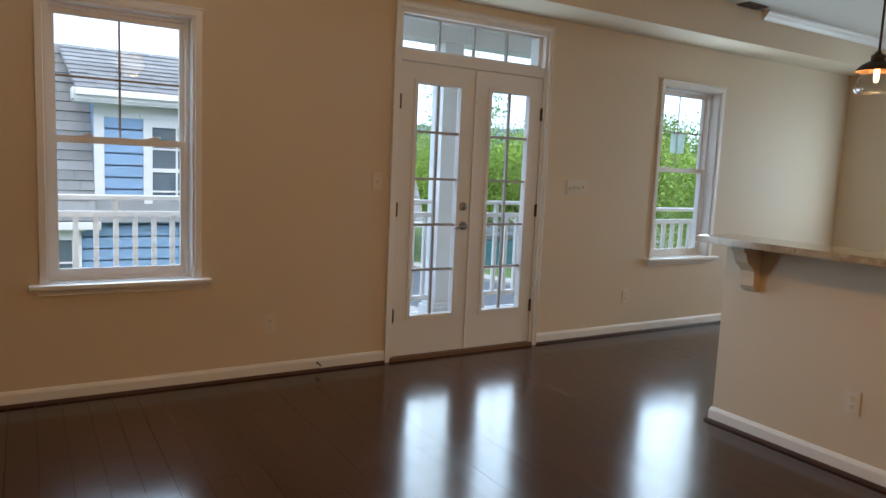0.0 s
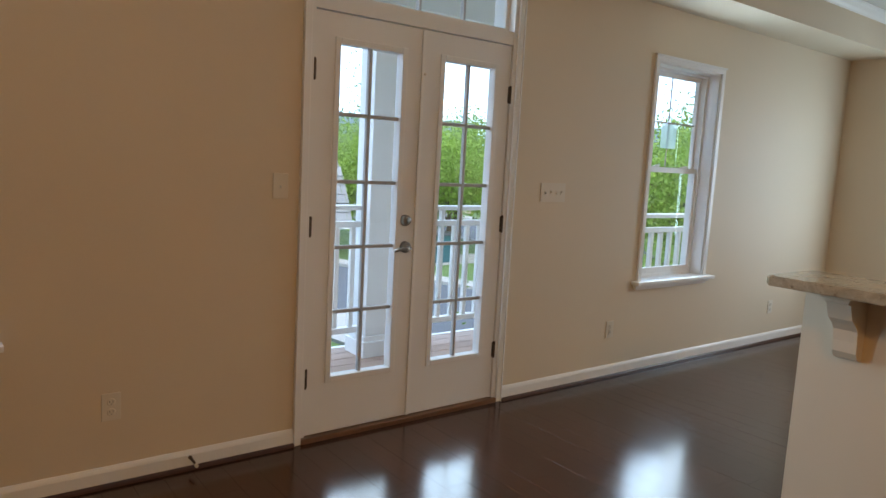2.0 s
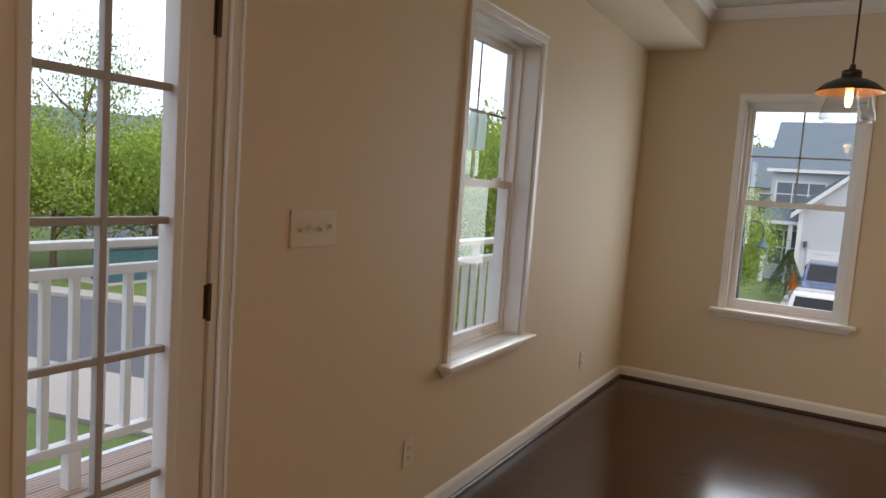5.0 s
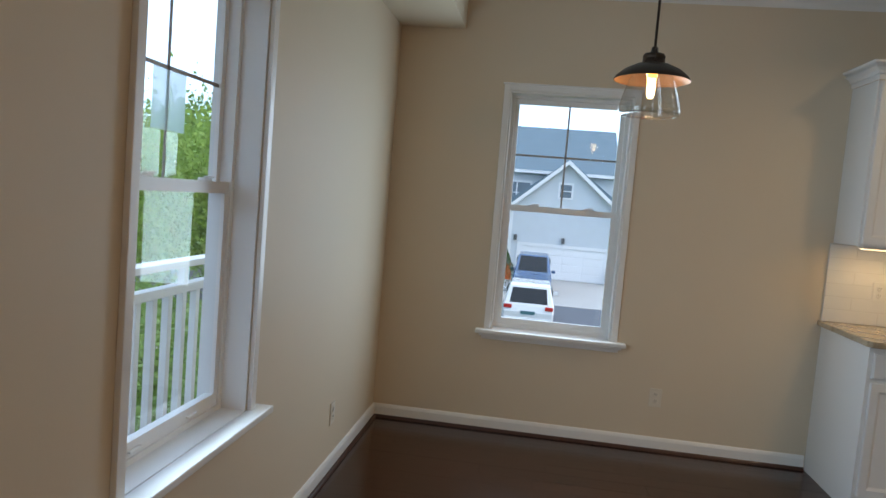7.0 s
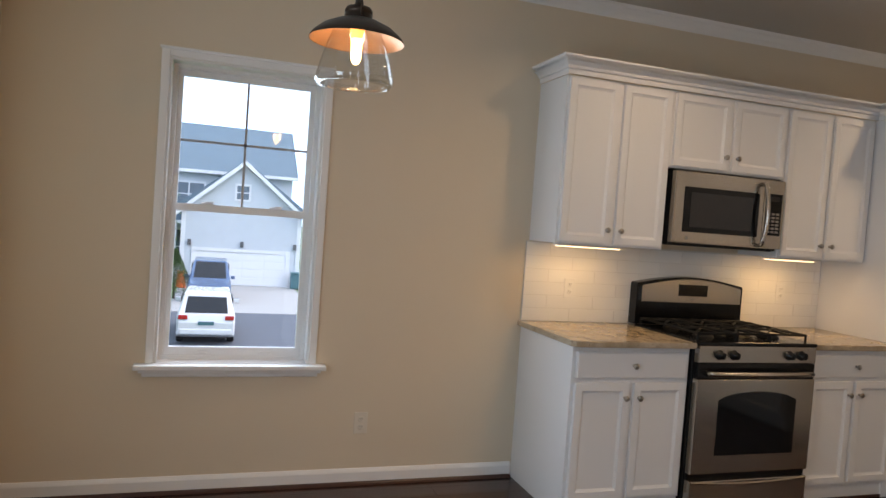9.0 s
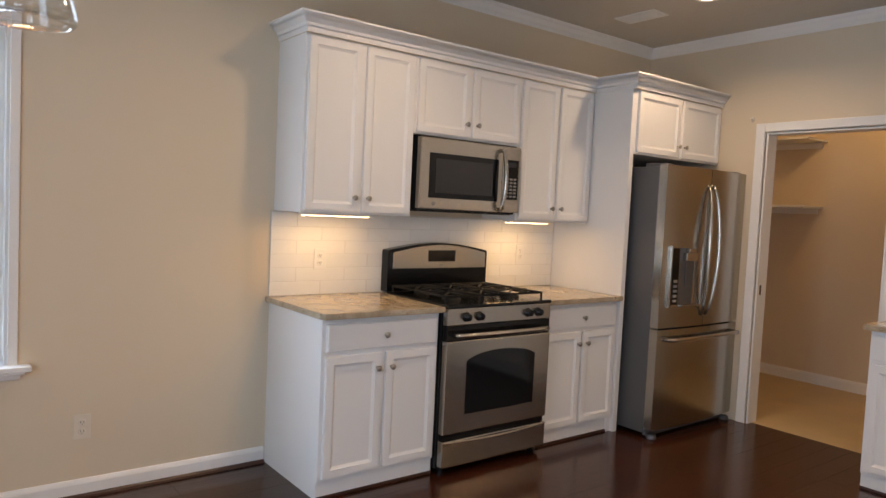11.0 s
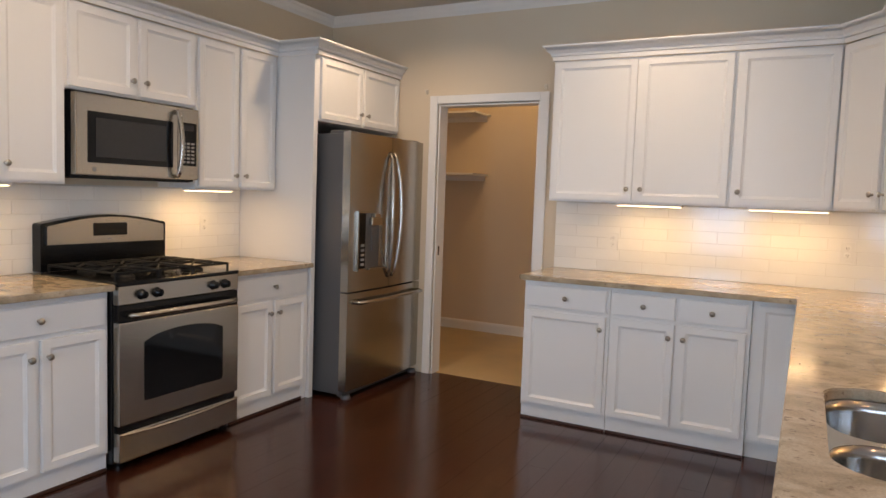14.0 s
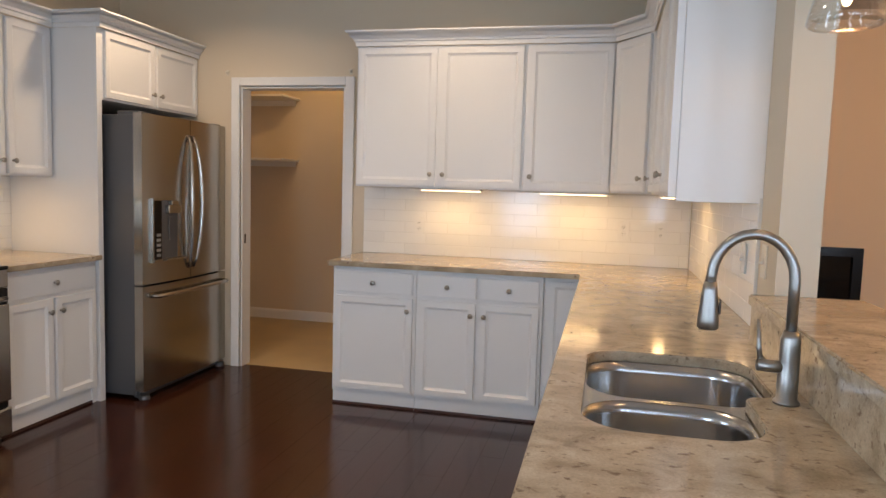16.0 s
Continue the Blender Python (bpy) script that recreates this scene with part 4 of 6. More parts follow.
CABCROWN = [(0, UT + 0.0005), (0.004, UT + 0.0005), (0.006, UT + 0.026), (0.014, UT + 0.030), (0.018, UT + 0.044), (0.034, UT + 0.055), (0.046, UT + 0.062), (0.050, UT + 0.076), (0.060, UT + 0.083), (0.060, UT + 0.092), (0, UT + 0.092)]
for run, lab in (([(EX - 0.002, 1.411), (EX - 0.34, 1.411), (EX - 0.34, FP0 + 0.034), (EX - 0.67, FP0 + 0.034), (EX - 0.67, SY + 0.002)], "stepped white crown moulding on the range wall cabinets"),
                 ([(5.633, SY + 0.002), (5.633, SY + 0.34), (4.002, SY + 0.34), (PX1 + 0.327, -1.192), (PX1 + 0.327, 0.19), (PX1 + 0.002, 0.19)], "stepped white crown moulding on the sink wall cabinets")):
    cr = thing("cabinet_crown", pose(0, 0, 0), lab, "moulding", "cabinet crowns")
    part("frieze", sweep(bmesh.new(), run, CABCROWN[:3] + [(0, UT + 0.026)]), M_CAB, cr)
    part("cove", sweep(bmesh.new(), run, [(0, UT + 0.0262)] + CABCROWN[3:7] + [(0, UT + 0.062)]), M_CAB, cr)
    part("cap", sweep(bmesh.new(), run, [(0, UT + 0.0622)] + CABCROWN[7:]), M_CAB, cr)


def slab_mesh(outline, holes, z0, z1, seam=None):
    """A stone slab with eased edges; the edge along y = seam stays sharp."""
    bm = loop_prism(bmesh.new(), outline, holes, z0, z1)
    es = [e for e in bm.edges if len(e.link_faces) == 2 and e.calc_face_angle(0) > 1.0]
    if seam is not None:
        es = [e for e in es if not any(abs(v.co.y - seam) < 1e-4 for v in e.verts)]
    bmesh.ops.bevel(bm, geom=es, offset=0.004, segments=2, affect="EDGES")
    return bm


def counter(name, m, outline, holes, label, z0=0.886, z1=0.916, seam=None):
    t = thing(name, m, label, "countertop")
    part("slab", slab_mesh(outline, holes, z0, z1, seam), M_GRAN, t)
    return t


counter("countertop", pose(0, 0, 0), [(6.985, RY0 + 0.002), (EX - 0.006, RY0 + 0.002), (EX - 0.006, 1.445), (7.015, 1.445), (6.99, 1.428), (6.985, 1.403)], [], "tan polished granite countertop beside the range")
counter("countertop", pose(0, 0, 0), [(6.985, FP0 + 0.036), (EX - 0.006, FP0 + 0.036), (EX - 0.006, RY1 - 0.002), (6.985, RY1 - 0.002)], [], "tan polished granite countertop beside the refrigerator")

# ---- sink run ----
SX0, SX1, SA0, SA1, SB0, SB1 = 3.612, 4.046, 0.75, 1.125, 1.150, 1.455


def sink_outline(grow):
    """The outline round both bowls; the small bowl stops short of the tap, with a soft shoulder between the two."""
    g, r = grow, 0.11
    out = []

    def turn(cx, cy, rad, a0, a1, n=8):
        for i in range(n + 1):
            a = radians(a0 + (a1 - a0) * i / n)
            out.append((cx + rad * math.cos(a), cy + rad * math.sin(a)))
    turn(SX1 - r, SB1 - r, r + g, 0, 90)
    turn(SX0 + 0.07 + r, SB1 - r, r + g, 90, 180)
    turn(SX0 + 0.07 - 0.035, 1.155, 0.035 - g, 0, -90, 5)
    turn(SX0 + 0.035, 1.085, 0.035 + g, 90, 180, 5)
    turn(SX0 + r, SA0 + r, r + g, 180, 270)
    turn(SX1 - r, SA0 + r, r + g, 270, 360)
    return out


hole = sink_outline(0.003)
lc = counter("l_shaped_countertop", pose(0, 0, 0),
             [(PX1 + 0.003, -1.1495), (4.1475, -1.1495), (4.138, -1.14), (4.138, 2.345), (4.123, 2.36), (3.523, 2.36), (3.523, PY + 0.001), (PX1 + 0.003, PY + 0.001)],
             [hole], "l-shaped tan polished granite countertop with a sink cut-out", seam=-1.1495)
part("slab", slab_mesh([(PX1 + 0.003, SY + 0.003), (5.69, SY + 0.003), (5.69, -1.165), (5.675, -1.1502), (PX1 + 0.003, -1.1502)], [], 0.886, 0.916, -1.1502), M_GRAN, lc)
sk = thing("kitchen_sink", pose(0, 0, 0.885), "double-bowl undermount stainless steel sink", "sink")


def bowl(nm, x0, x1, y0, y1, r, depth):
    bm = bmesh.new()
    rings = []
    for inset, z, rr in ((-0.012, 0.0, r), (0.0, -0.001, r), (0.004, -0.03, r), (0.012, -depth + 0.04, r * 0.9), (0.03, -depth + 0.008, r * 0.8), (0.06, -depth, r * 0.6)):
        lp = round_rect(x0 + inset, x1 - inset, y0 + inset, y1 - inset, min(rr, (y1 - y0) / 2 - inset - 0.003), 8)
        rings.append([bm.verts.new((x, y, z)) for x, y in lp])
    for a, b in zip(rings, rings[1:]):
        for i in range(len(a)):
            bm.faces.new((a[i], a[(i + 1) % len(a)], b[(i + 1) % len(a)], b[i]))
    bm.faces.new(rings[-1])
    return part(nm, bm, M_SINK, sk, "", True)


b1 = bowl("large_bowl", SX0, SX1, SA0, SA1, 0.11, 0.21)
b2 = bowl("small_bowl", SX0 + 0.07, SX1, SB0, SB1, 0.11, 0.17)
for b, cx, cy, cz in ((b1, 3.83, 0.93, -0.209), (b2, 3.86, 1.30, -0.169)):
    part("drain", lathe(bmesh.new(), [(0.0, cz + 0.001), (0.03, cz + 0.002), (0.04, cz + 0.005), (0.044, cz + 0.001)], 24, (cx, cy, 0)), M_NICKEL, b, "", True)

part("flange", loop_prism(bmesh.new(), sink_outline(0.02), [round_rect(SX0, SX1, SA0, SA1, 0.11), round_rect(SX0 + 0.07, SX1, SB0, SB1, 0.11)], -0.004, 0.0006), M_SINK, sk)
fc = thing("faucet", pose(3.594, 1.155, 0.916), "tall brushed steel pull-down kitchen faucet with a side lever", "faucet")
part("base", lathe(bmesh.new(), [(0.0, 0.0), (0.029, 0.0), (0.029, 0.006), (0.023, 0.010), (0.0225, 0.10), (0.0215, 0.15), (0.016, 0.168), (0.0, 0.168)], 28), M_TAP, fc, "", True)
neck = [(0, 0, 0.165), (0, 0, 0.28)]
for i in range(13):
    a = math.pi * i / 12
    neck.append((0.088 - 0.088 * math.cos(a), -0.01 * i / 12, 0.285 + 0.10 * math.sin(a)))
neck.append((0.178, -0.011, 0.265))
part("spout", tube(bmesh.new(), neck, 0.0122, 16), M_TAP, fc, "", True)
part("spray_head", lathe(bmesh.new(), [(0.0, 0.270), (0.015, 0.270), (0.0175, 0.250), (0.024, 0.18), (0.0245, 0.163), (0.020, 0.158), (0.0, 0.158)], 24, (0.178, -0.011, 0)), M_TAP, fc, "", True)
part("spray_button", one_box(0.152, 0.157, -0.020, -0.002, 0.195, 0.23, 0.002), M_BLACK, fc)
part("valve", tube(bmesh.new(), [(0, 0, 0.085), (0.035, 0.004, 0.085), (0.068, 0.008, 0.087)], 0.0145, 16), M_TAP, fc, "", True)
part("lever", tube(bmesh.new(), [(0.062, 0.006, 0.09), (0.066, 0.0, 0.13), (0.068, -0.006, 0.19)], [0.007, 0.0055, 0.0045], 10), M_TAP, fc, "", True)

# peninsula: cabinets below the sink run, the bar wall and the raised bar top
py = -1.19
for w, d, lab in ((0.92, "rl", "white base cabinet under the sink run counter"), (0.92, "rl", "white sink base cabinet under the granite counter"), (0.80, "rl", "white base cabinet near the dining area"), (0.84, "rl", "white end base cabinet of the peninsula")):
    base_cabinet(pose(3.53, py + 0.03, 0, 0, 0, PARTROT), w, d, lab, depth=0.55)
    py += w + 0.002
hwb = setting("wall_bar", one_box(3.458, 3.521, PY, 2.331, -0.02, 1.034), M_WALL, "low beige wall carrying the breakfast bar", "wall")
BARRUN = [(3.521, 2.331), (3.458, 2.331), (3.458, PY)]
setting("baseboard", sweep(bmesh.new(), [(x, y) for x, y in BARRUN][::-1], [(-a, b) for a, b in BASE]), M_TRIM, "white baseboard round the breakfast bar wall", "baseboard")
setting("shoe_moulding", sweep(bmesh.new(), BARRUN[::-1], [(-a, b) for a, b in SHOE]), M_SHOE, "dark shoe moulding round the breakfast bar wall", "moulding")
sp = thing("bar_splash", pose(0, 0, 0), "upright granite strip between counter and bar top", "backsplash")
part("slab", one_box(3.5215, 3.542, PY + 0.002, 2.331, 0.9165, 1.034, 0.002), M_GRAN, sp)
bt = thing("breakfast_bar", pose(0, 0, 0), "raised polished granite breakfast bar top", "countertop")
bm = loop_prism(bmesh.new(), [(3.213, PY + 0.002), (3.553, PY + 0.002), (3.553, 2.35), (3.54, 2.365), (3.228, 2.365), (3.213, 2.35)], [], 1.036, 1.072)
bmesh.ops.bevel(bm, geom=[e for e in bm.edges if len(e.link_faces) == 2 and e.calc_face_angle(0) > 1.0], offset=0.005, segments=2, affect="EDGES")
part("slab", bm, M_GRAN, bt)
cbm = bmesh.new()
prof = [(3.4295, 1.035), (3.275, 1.035), (3.270, 1.005), (3.290, 1.000), (3.300, 0.975), (3.315, 0.945), (3.345, 0.925), (3.368, 0.90), (3.375, 0.86), (3.378, 0.82), (3.395, 0.797), (3.4295, 0.785)]
va = [cbm.verts.new((x + 0.028, 2.115, z)) for x, z in prof]
vb = [cbm.verts.new((x + 0.028, 2.195, z)) for x, z in prof]
cbm.faces.new(va)
cbm.faces.new(vb)
for i in range(len(prof)):
    cbm.faces.new((va[i], va[(i + 1) % len(prof)], vb[(i + 1) % len(prof)], vb[i]))
co = thing("bar_corbel", pose(0, 0, 0), "beige scrolled corbel under the breakfast bar", "corbel")
part("bracket", cbm, M_WALL, co)
part("cap", one_box(3.290, 3.4575, 2.107, 2.203, 1.016, 1.0352, 0.003), M_WALL, co)


# ---- appliances ----
def arc_handle(p0, p1, out, r, bow=0.0, seg=14):
    """A bar handle between two points that stands off by the vector out and bows further by bow."""
    p0, p1, out = Vector(p0), Vector(p1), Vector(out)
    pts = [p0]
    for i in range(seg + 1):
        k = i / seg
        pts.append(p0.lerp(p1, 0.02 + 0.96 * k) + out * (1.0 + bow * math.sin(math.pi * k)))
    pts.append(p1)
    return tube(bmesh.new(), pts, r, 12)


RW = RY0 - RY1
rg = thing("gas_range", east(RY0), "stainless steel gas range with black cooktop and five burners", "stove")
RD = 0.675
part("body", boxes((0.002, RW - 0.002, -RD + 0.03, -0.03, 0.03, 0.905), bevel=0.003), M_BLACK, rg, "black side panels")
part("cooktop", boxes((0.001, RW - 0.001, -RD - 0.015, -0.09, 0.9055, 0.925), bevel=0.005), M_BLACK, rg, "black enamel cooktop")
cp = part("control_panel", one_box(0.004, RW - 0.004, -RD - 0.012, -RD + 0.0295, 0.815, 0.905, 0.004), M_STEEL, rg, "steel control panel")
for kx in (0.130, 0.222, RW - 0.192, RW - 0.108):
    kb = bmesh.new()
    lathe(kb, [(0.027, -RD - 0.0125), (0.025, -RD - 0.018), (0.020, -RD - 0.022), (0.019, -RD - 0.042), (0.0, -RD - 0.044)], 24, (kx, 0, 0.858), "y")
    box(kb, kx - 0.004, kx + 0.004, -RD - 0.052, -RD - 0.043, 0.842, 0.874, 0.002)
    part("burner_knob", kb, M_BLACK, cp, "black burner knob", True)
od = part("oven_door", one_box(0.004, RW - 0.004, -RD - 0.018, -RD + 0.0295, 0.225, 0.73, 0.006), M_STEEL, rg, "brushed steel oven door")
part("door_top", one_box(0.004, RW - 0.004, -RD - 0.010, -RD + 0.0295, 0.7305, 0.812, 0.004), M_BLACK, od, "black band above the oven door")
part("door_handle", arc_handle((0.05, -RD - 0.010, 0.765), (RW - 0.05, -RD - 0.010, 0.765), (0, -0.045, 0), 0.0135, 0.25), M_STEEL, od, "", True)
wx0, wx1, wz0, wz1 = 0.145, RW - 0.125, 0.325, 0.665
wp = [(wx0, wz0), (wx1, wz0)]
for i in range(9):
    k = i / 8
    wp.append((wx1 + (wx0 - wx1) * k, wz1 - 0.045 + 0.045 * math.sin(math.pi * k) ** 0.6))
wm = bmesh.new()
fa = [wm.verts.new((x, -RD - 0.0215, z)) for x, z in wp]
fb = [wm.verts.new((x, -RD - 0.0185, z)) for x, z in wp]
wm.faces.new(fa)
wm.faces.new(fb)
for i in range(len(wp)):
    wm.faces.new((fa[i], fa[(i + 1) % len(wp)], fb[(i + 1) % len(wp)], fb[i]))
part("oven_window", wm, M_DGLASS, od, "dark arched oven window")
dr = part("drawer", one_box(0.004, RW - 0.004, -RD - 0.018, -RD + 0.0295, 0.045, 0.19, 0.006), M_STEEL, rg, "steel storage drawer")
lip = bmesh.new()
prev = None
for i in range(13):
    k = i / 12
    dd = 0.016 * math.sin(math.pi * k)
    cur = [lip.verts.new((0.01 + (RW - 0.02) * k, -RD - yy, zz)) for yy, zz in ((0.0182, 0.1905 - dd), (0.026, 0.184 - dd), (0.0182, 0.176 - dd))]
    if prev:
        lip.faces.new((prev[0], prev[1], cur[1], cur[0]))
        lip.faces.new((prev[1], prev[2], cur[2], cur[1]))
    prev = cur
part("drawer_lip", lip, M_STEEL, dr)
part("drawer_gap", one_box(0.004, RW - 0.004, -RD + 0.005, -RD + 0.0295, 0.1905, 0.2245), M_BLACK, rg)
for fx in (0.05, RW - 0.05):
    part("foot", lathe(bmesh.new(), [(0.02, 0.0), (0.02, 0.012), (0.01, 0.014), (0.01, 0.0445)], 14, (fx, -RD + 0.05, 0), cap=True), M_BLACK, rg)
bgp = [(0.004, 0.925), (0.004, 1.165)]
for i in range(13):
    k = i / 12
    bgp.append((0.012 + (RW - 0.024) * k, 1.175 + 0.045 * math.sin(math.pi * k)))
bgp += [(RW - 0.004, 1.165), (RW - 0.004, 0.925)]


def front_plate(outline, y0, y1):
    bm = bmesh.new()
    a = [bm.verts.new((x, y0, z)) for x, z in outline]
    b = [bm.verts.new((x, y1, z)) for x, z in outline]
    bm.faces.new(a)
    bm.faces.new(b)
    for i in range(len(outline)):
        bm.faces.new((a[i], a[(i + 1) % len(outline)], b[(i + 1) % len(outline)], b[i]))
    return bm


bg = part("backguard", front_plate(bgp, -0.088, -0.02), M_BLACK, rg, "black curved backguard")
inner = [(0.03, 1.065), (0.03, 1.155)]
for i in range(13):
    k = i / 12
    inner.append((0.035 + (RW - 0.07) * k, 1.162 + 0.046 * math.sin(math.pi * k)))
inner += [(RW - 0.03, 1.155), (RW - 0.03, 1.065)]
part("backguard_face", front_plate(inner, -0.104, -0.0885), M_STEEL, bg, "brushed steel backguard face")
part("clock_display", one_box(0.29, 0.50, -0.107, -0.1045, 1.105, 1.175, 0.002), M_DISPLAY, bg, "dark clock display")
part("badge", one_box(0.375, 0.405, -0.1065, -0.1045, 1.082, 1.09), M_BUTTON, bg)
for bx, by, br in ((0.17, -0.50, 0.045), (0.17, -0.22, 0.038), (RW - 0.17, -0.50, 0.05), (RW - 0.17, -0.22, 0.035), (RW / 2, -0.36, 0.04)):
    part("burner", lathe(bmesh.new(), [(br + 0.012, 0.9255), (br + 0.008, 0.934), (br, 0.937), (br, 0.944), (0.0, 0.946)], 24, (bx, by, 0)), M_IRON, rg, "", True)
for gx0, gx1 in ((0.03, RW / 2 - 0.115), (RW / 2 - 0.105, RW / 2 + 0.105), (RW / 2 + 0.115, RW - 0.03)):
    gm = bmesh.new()
    y0, y1, z = -0.63, -0.115, 0.962
    rr = 0.0065
    c = (gx0 + gx1) / 2
    tube(gm, [(gx0, y0, z), (gx1, y0, z), (gx1, y1, z), (gx0, y1, z)], rr, 8, True)
    tube(gm, [(c, y0, z + 0.004), (c, y1, z + 0.004)], rr, 8)
    for yy in (-0.50, -0.36, -0.22):
        tube(gm, [(gx0, yy, z + 0.003), (c - 0.02, yy, z + 0.010), (c + 0.02, yy, z + 0.010), (gx1, yy, z + 0.003)], rr, 8)
    for yy in (-0.50, -0.22):
        for sx, sy in ((-1, -1), (1, -1), (1, 1), (-1, 1)):
            tube(gm, [(c + sx * 0.02, yy + sy * 0.02, z + 0.008), (c + sx * (gx1 - gx0) * 0.46, yy + sy * 0.10, z + 0.002)], rr * 0.9, 8)
    for px, pyy in ((gx0, y0), (gx1, y0), (gx0, y1), (gx1, y1)):
        tube(gm, [(px, pyy, z), (px, pyy, 0.9255)], rr, 8)
    part("grate", gm, M_IRON, rg, "cast iron pan grate")

MZ0, MZ1, MD = 1.418, 1.832, 0.37
mw = thing("microwave", east(0.722), "stainless steel over-the-range microwave with a curved handle", "microwave")
W = 0.768
part("body", one_box(0.002, W - 0.002, -MD + 0.03, -0.001, MZ0, MZ1 + 0.012, 0.003), M_BLACK, mw, "black casing")
md = part("door", one_box(0.002, W - 0.15, -MD - 0.012, -MD + 0.0295, MZ0 + 0.012, MZ1, 0.006), M_STEEL, mw, "brushed steel door")
part("window_frame", one_box(0.065, W - 0.185, -MD - 0.0155, -MD - 0.0125, MZ0 + 0.075, MZ1 - 0.085, 0.0015), M_DISPLAY, md, "black glass window frame")
part("window", one_box(0.105, W - 0.235, -MD - 0.018, -MD - 0.0158, MZ0 + 0.105, MZ1 - 0.115, 0.001), M_SCREEN, md, "grey mesh window")
part("badge", lathe(bmesh.new(), [(0.0, -MD - 0.0145), (0.011, -MD - 0.0145), (0.012, -MD - 0.0125)], 16, (0.10, 0, MZ0 + 0.042), "y"), M_BUTTON, md)
part("handle", arc_handle((W - 0.172, -MD - 0.012, MZ0 + 0.025), (W - 0.172, -MD - 0.012, MZ1 - 0.03), (0, -0.035, 0), 0.013, 0.7), M_STEEL, md, "curved steel handle", True)
cpn = part("control_panel", one_box(W - 0.1495, W - 0.002, -MD - 0.012, -MD + 0.0295, MZ0 + 0.012, MZ1, 0.006), M_STEEL, mw, "steel control side")
part("keypad", one_box(W - 0.135, W - 0.02, -MD - 0.015, -MD - 0.0125, MZ0 + 0.09, MZ1 - 0.08, 0.002), M_DISPLAY, cpn, "black keypad")
part("clock", one_box(W - 0.12, W - 0.04, -MD - 0.0165, -MD - 0.0152, MZ1 - 0.125, MZ1 - 0.095), M_SCREEN, cpn)
for r in range(6):
    for c in range(3):
        part("key", one_box(W - 0.123 + c * 0.032, W - 0.100 + c * 0.032, -MD - 0.0163, -MD - 0.0152, MZ0 + 0.105 + r * 0.021, MZ0 + 0.117 + r * 0.021), M_BUTTON, cpn)
part("grille", boxes(*[(0.03, W - 0.03, -MD + 0.032 + k * 0.02, -MD + 0.042 + k * 0.02, MZ0 - 0.005, MZ0 - 0.0005) for k in range(6)]), M_BLACK, mw)

FX0, FX1, FH = -0.84, -1.79, 1.785
rf = thing("refrigerator", east(FX0), "stainless french-door refrigerator with bottom freezer and dispenser", "refrigerator")
FW, FD = FX0 - FX1, 0.83
part("cabinet", one_box(0.004, FW - 0.004, -FD, -0.04, 0.03, FH - 0.012, 0.006), M_DKSTEEL, rf, "grey textured side")
for hx in (0.02, FW - 0.12):
    part("hinge_cover", one_box(hx, hx + 0.10, -FD - 0.03, -FD + 0.12, FH - 0.0115, FH + 0.012, 0.005), M_DKSTEEL, rf)
mid = FW / 2
FZ = 0.725


def fridge_door(nm, a, b, z0, z1, label):
    bm = bmesh.new()
    n = 8
    yb = -FD - 0.004
    fr = []
    for i in range(n + 1):
        k = i / n
        x = a + (b - a) * k
        whole = x / FW
        fr.append((x, -FD - 0.062 - 0.022 * math.sin(math.pi * whole)))
    lo = [bm.verts.new((x, y, z0)) for x, y in fr] + [bm.verts.new((b, yb, z0)), bm.verts.new((a, yb, z0))]
    hi = [bm.verts.new((x, y, z1)) for x, y in fr] + [bm.verts.new((b, yb, z1)), bm.verts.new((a, yb, z1))]
    bm.faces.new(lo)
    bm.faces.new(hi)
    c = len(lo)
    for i in range(c):
        bm.faces.new((lo[i], lo[(i + 1) % c], hi[(i + 1) % c], hi[i]))
    es = [e for e in bm.edges if e.calc_face_angle(0) > 1.0]
    bmesh.ops.bevel(bm, geom=es, offset=0.008, segments=3, affect="EDGES")
    return part(nm, bm, M_STEELV, rf, label)


d1 = fridge_door("left_door", 0.002, mid - 0.0025, FZ + 0.006, FH, "brushed steel door with dispenser")
d2 = fridge_door("right_door", mid + 0.0025, FW - 0.002, FZ + 0.006, FH, "brushed steel door")
d3 = fridge_door("freezer_drawer", 0.002, FW - 0.002, 0.06, FZ - 0.006, "brushed steel freezer drawer")
for dd, sx in ((d1, -1), (d2, 1)):
    hp = []
    for i in range(17):
        k = i / 16
        hp.append((mid + sx * (0.028 + 0.030 * math.sin(math.pi * k)), -FD - 0.085 - 0.052 * math.sin(math.pi * min(max(k, 0.0), 1.0)) ** 0.5, 0.80 + 0.88 * k))
    part("handle", tube(bmesh.new(), hp, [0.010 + 0.006 * math.sin(math.pi * i / 16) for i in range(17)], 12), M_STEEL, dd, "bowed steel handle", True)
part("handle", arc_handle((0.075, -FD - 0.07, 0.655), (FW - 0.04, -FD - 0.07, 0.655), (0, -0.04, 0), 0.014, 0.3), M_STEEL, d3, "long steel freezer handle", True)
yf = -FD - 0.074
disp = part("dispenser", boxes((0.075, 0.085, yf - 0.012, yf + 0.02, 0.865, 1.265), (0.425, 0.435, yf - 0.016, yf + 0.02, 0.865, 1.265), (0.085, 0.425, yf - 0.014, yf + 0.02, 1.255, 1.265), (0.085, 0.425, yf - 0.014, yf + 0.02, 0.865, 0.882), (0.085, 0.425, yf - 0.004, yf + 0.02, 0.882, 1.255)), M_STEELV, d1, "steel water dispenser surround")
part("display", one_box(0.087, 0.160, yf - 0.013, yf - 0.0045, 0.884, 1.253, 0.002), M_DISPLAY, disp, "black control strip")
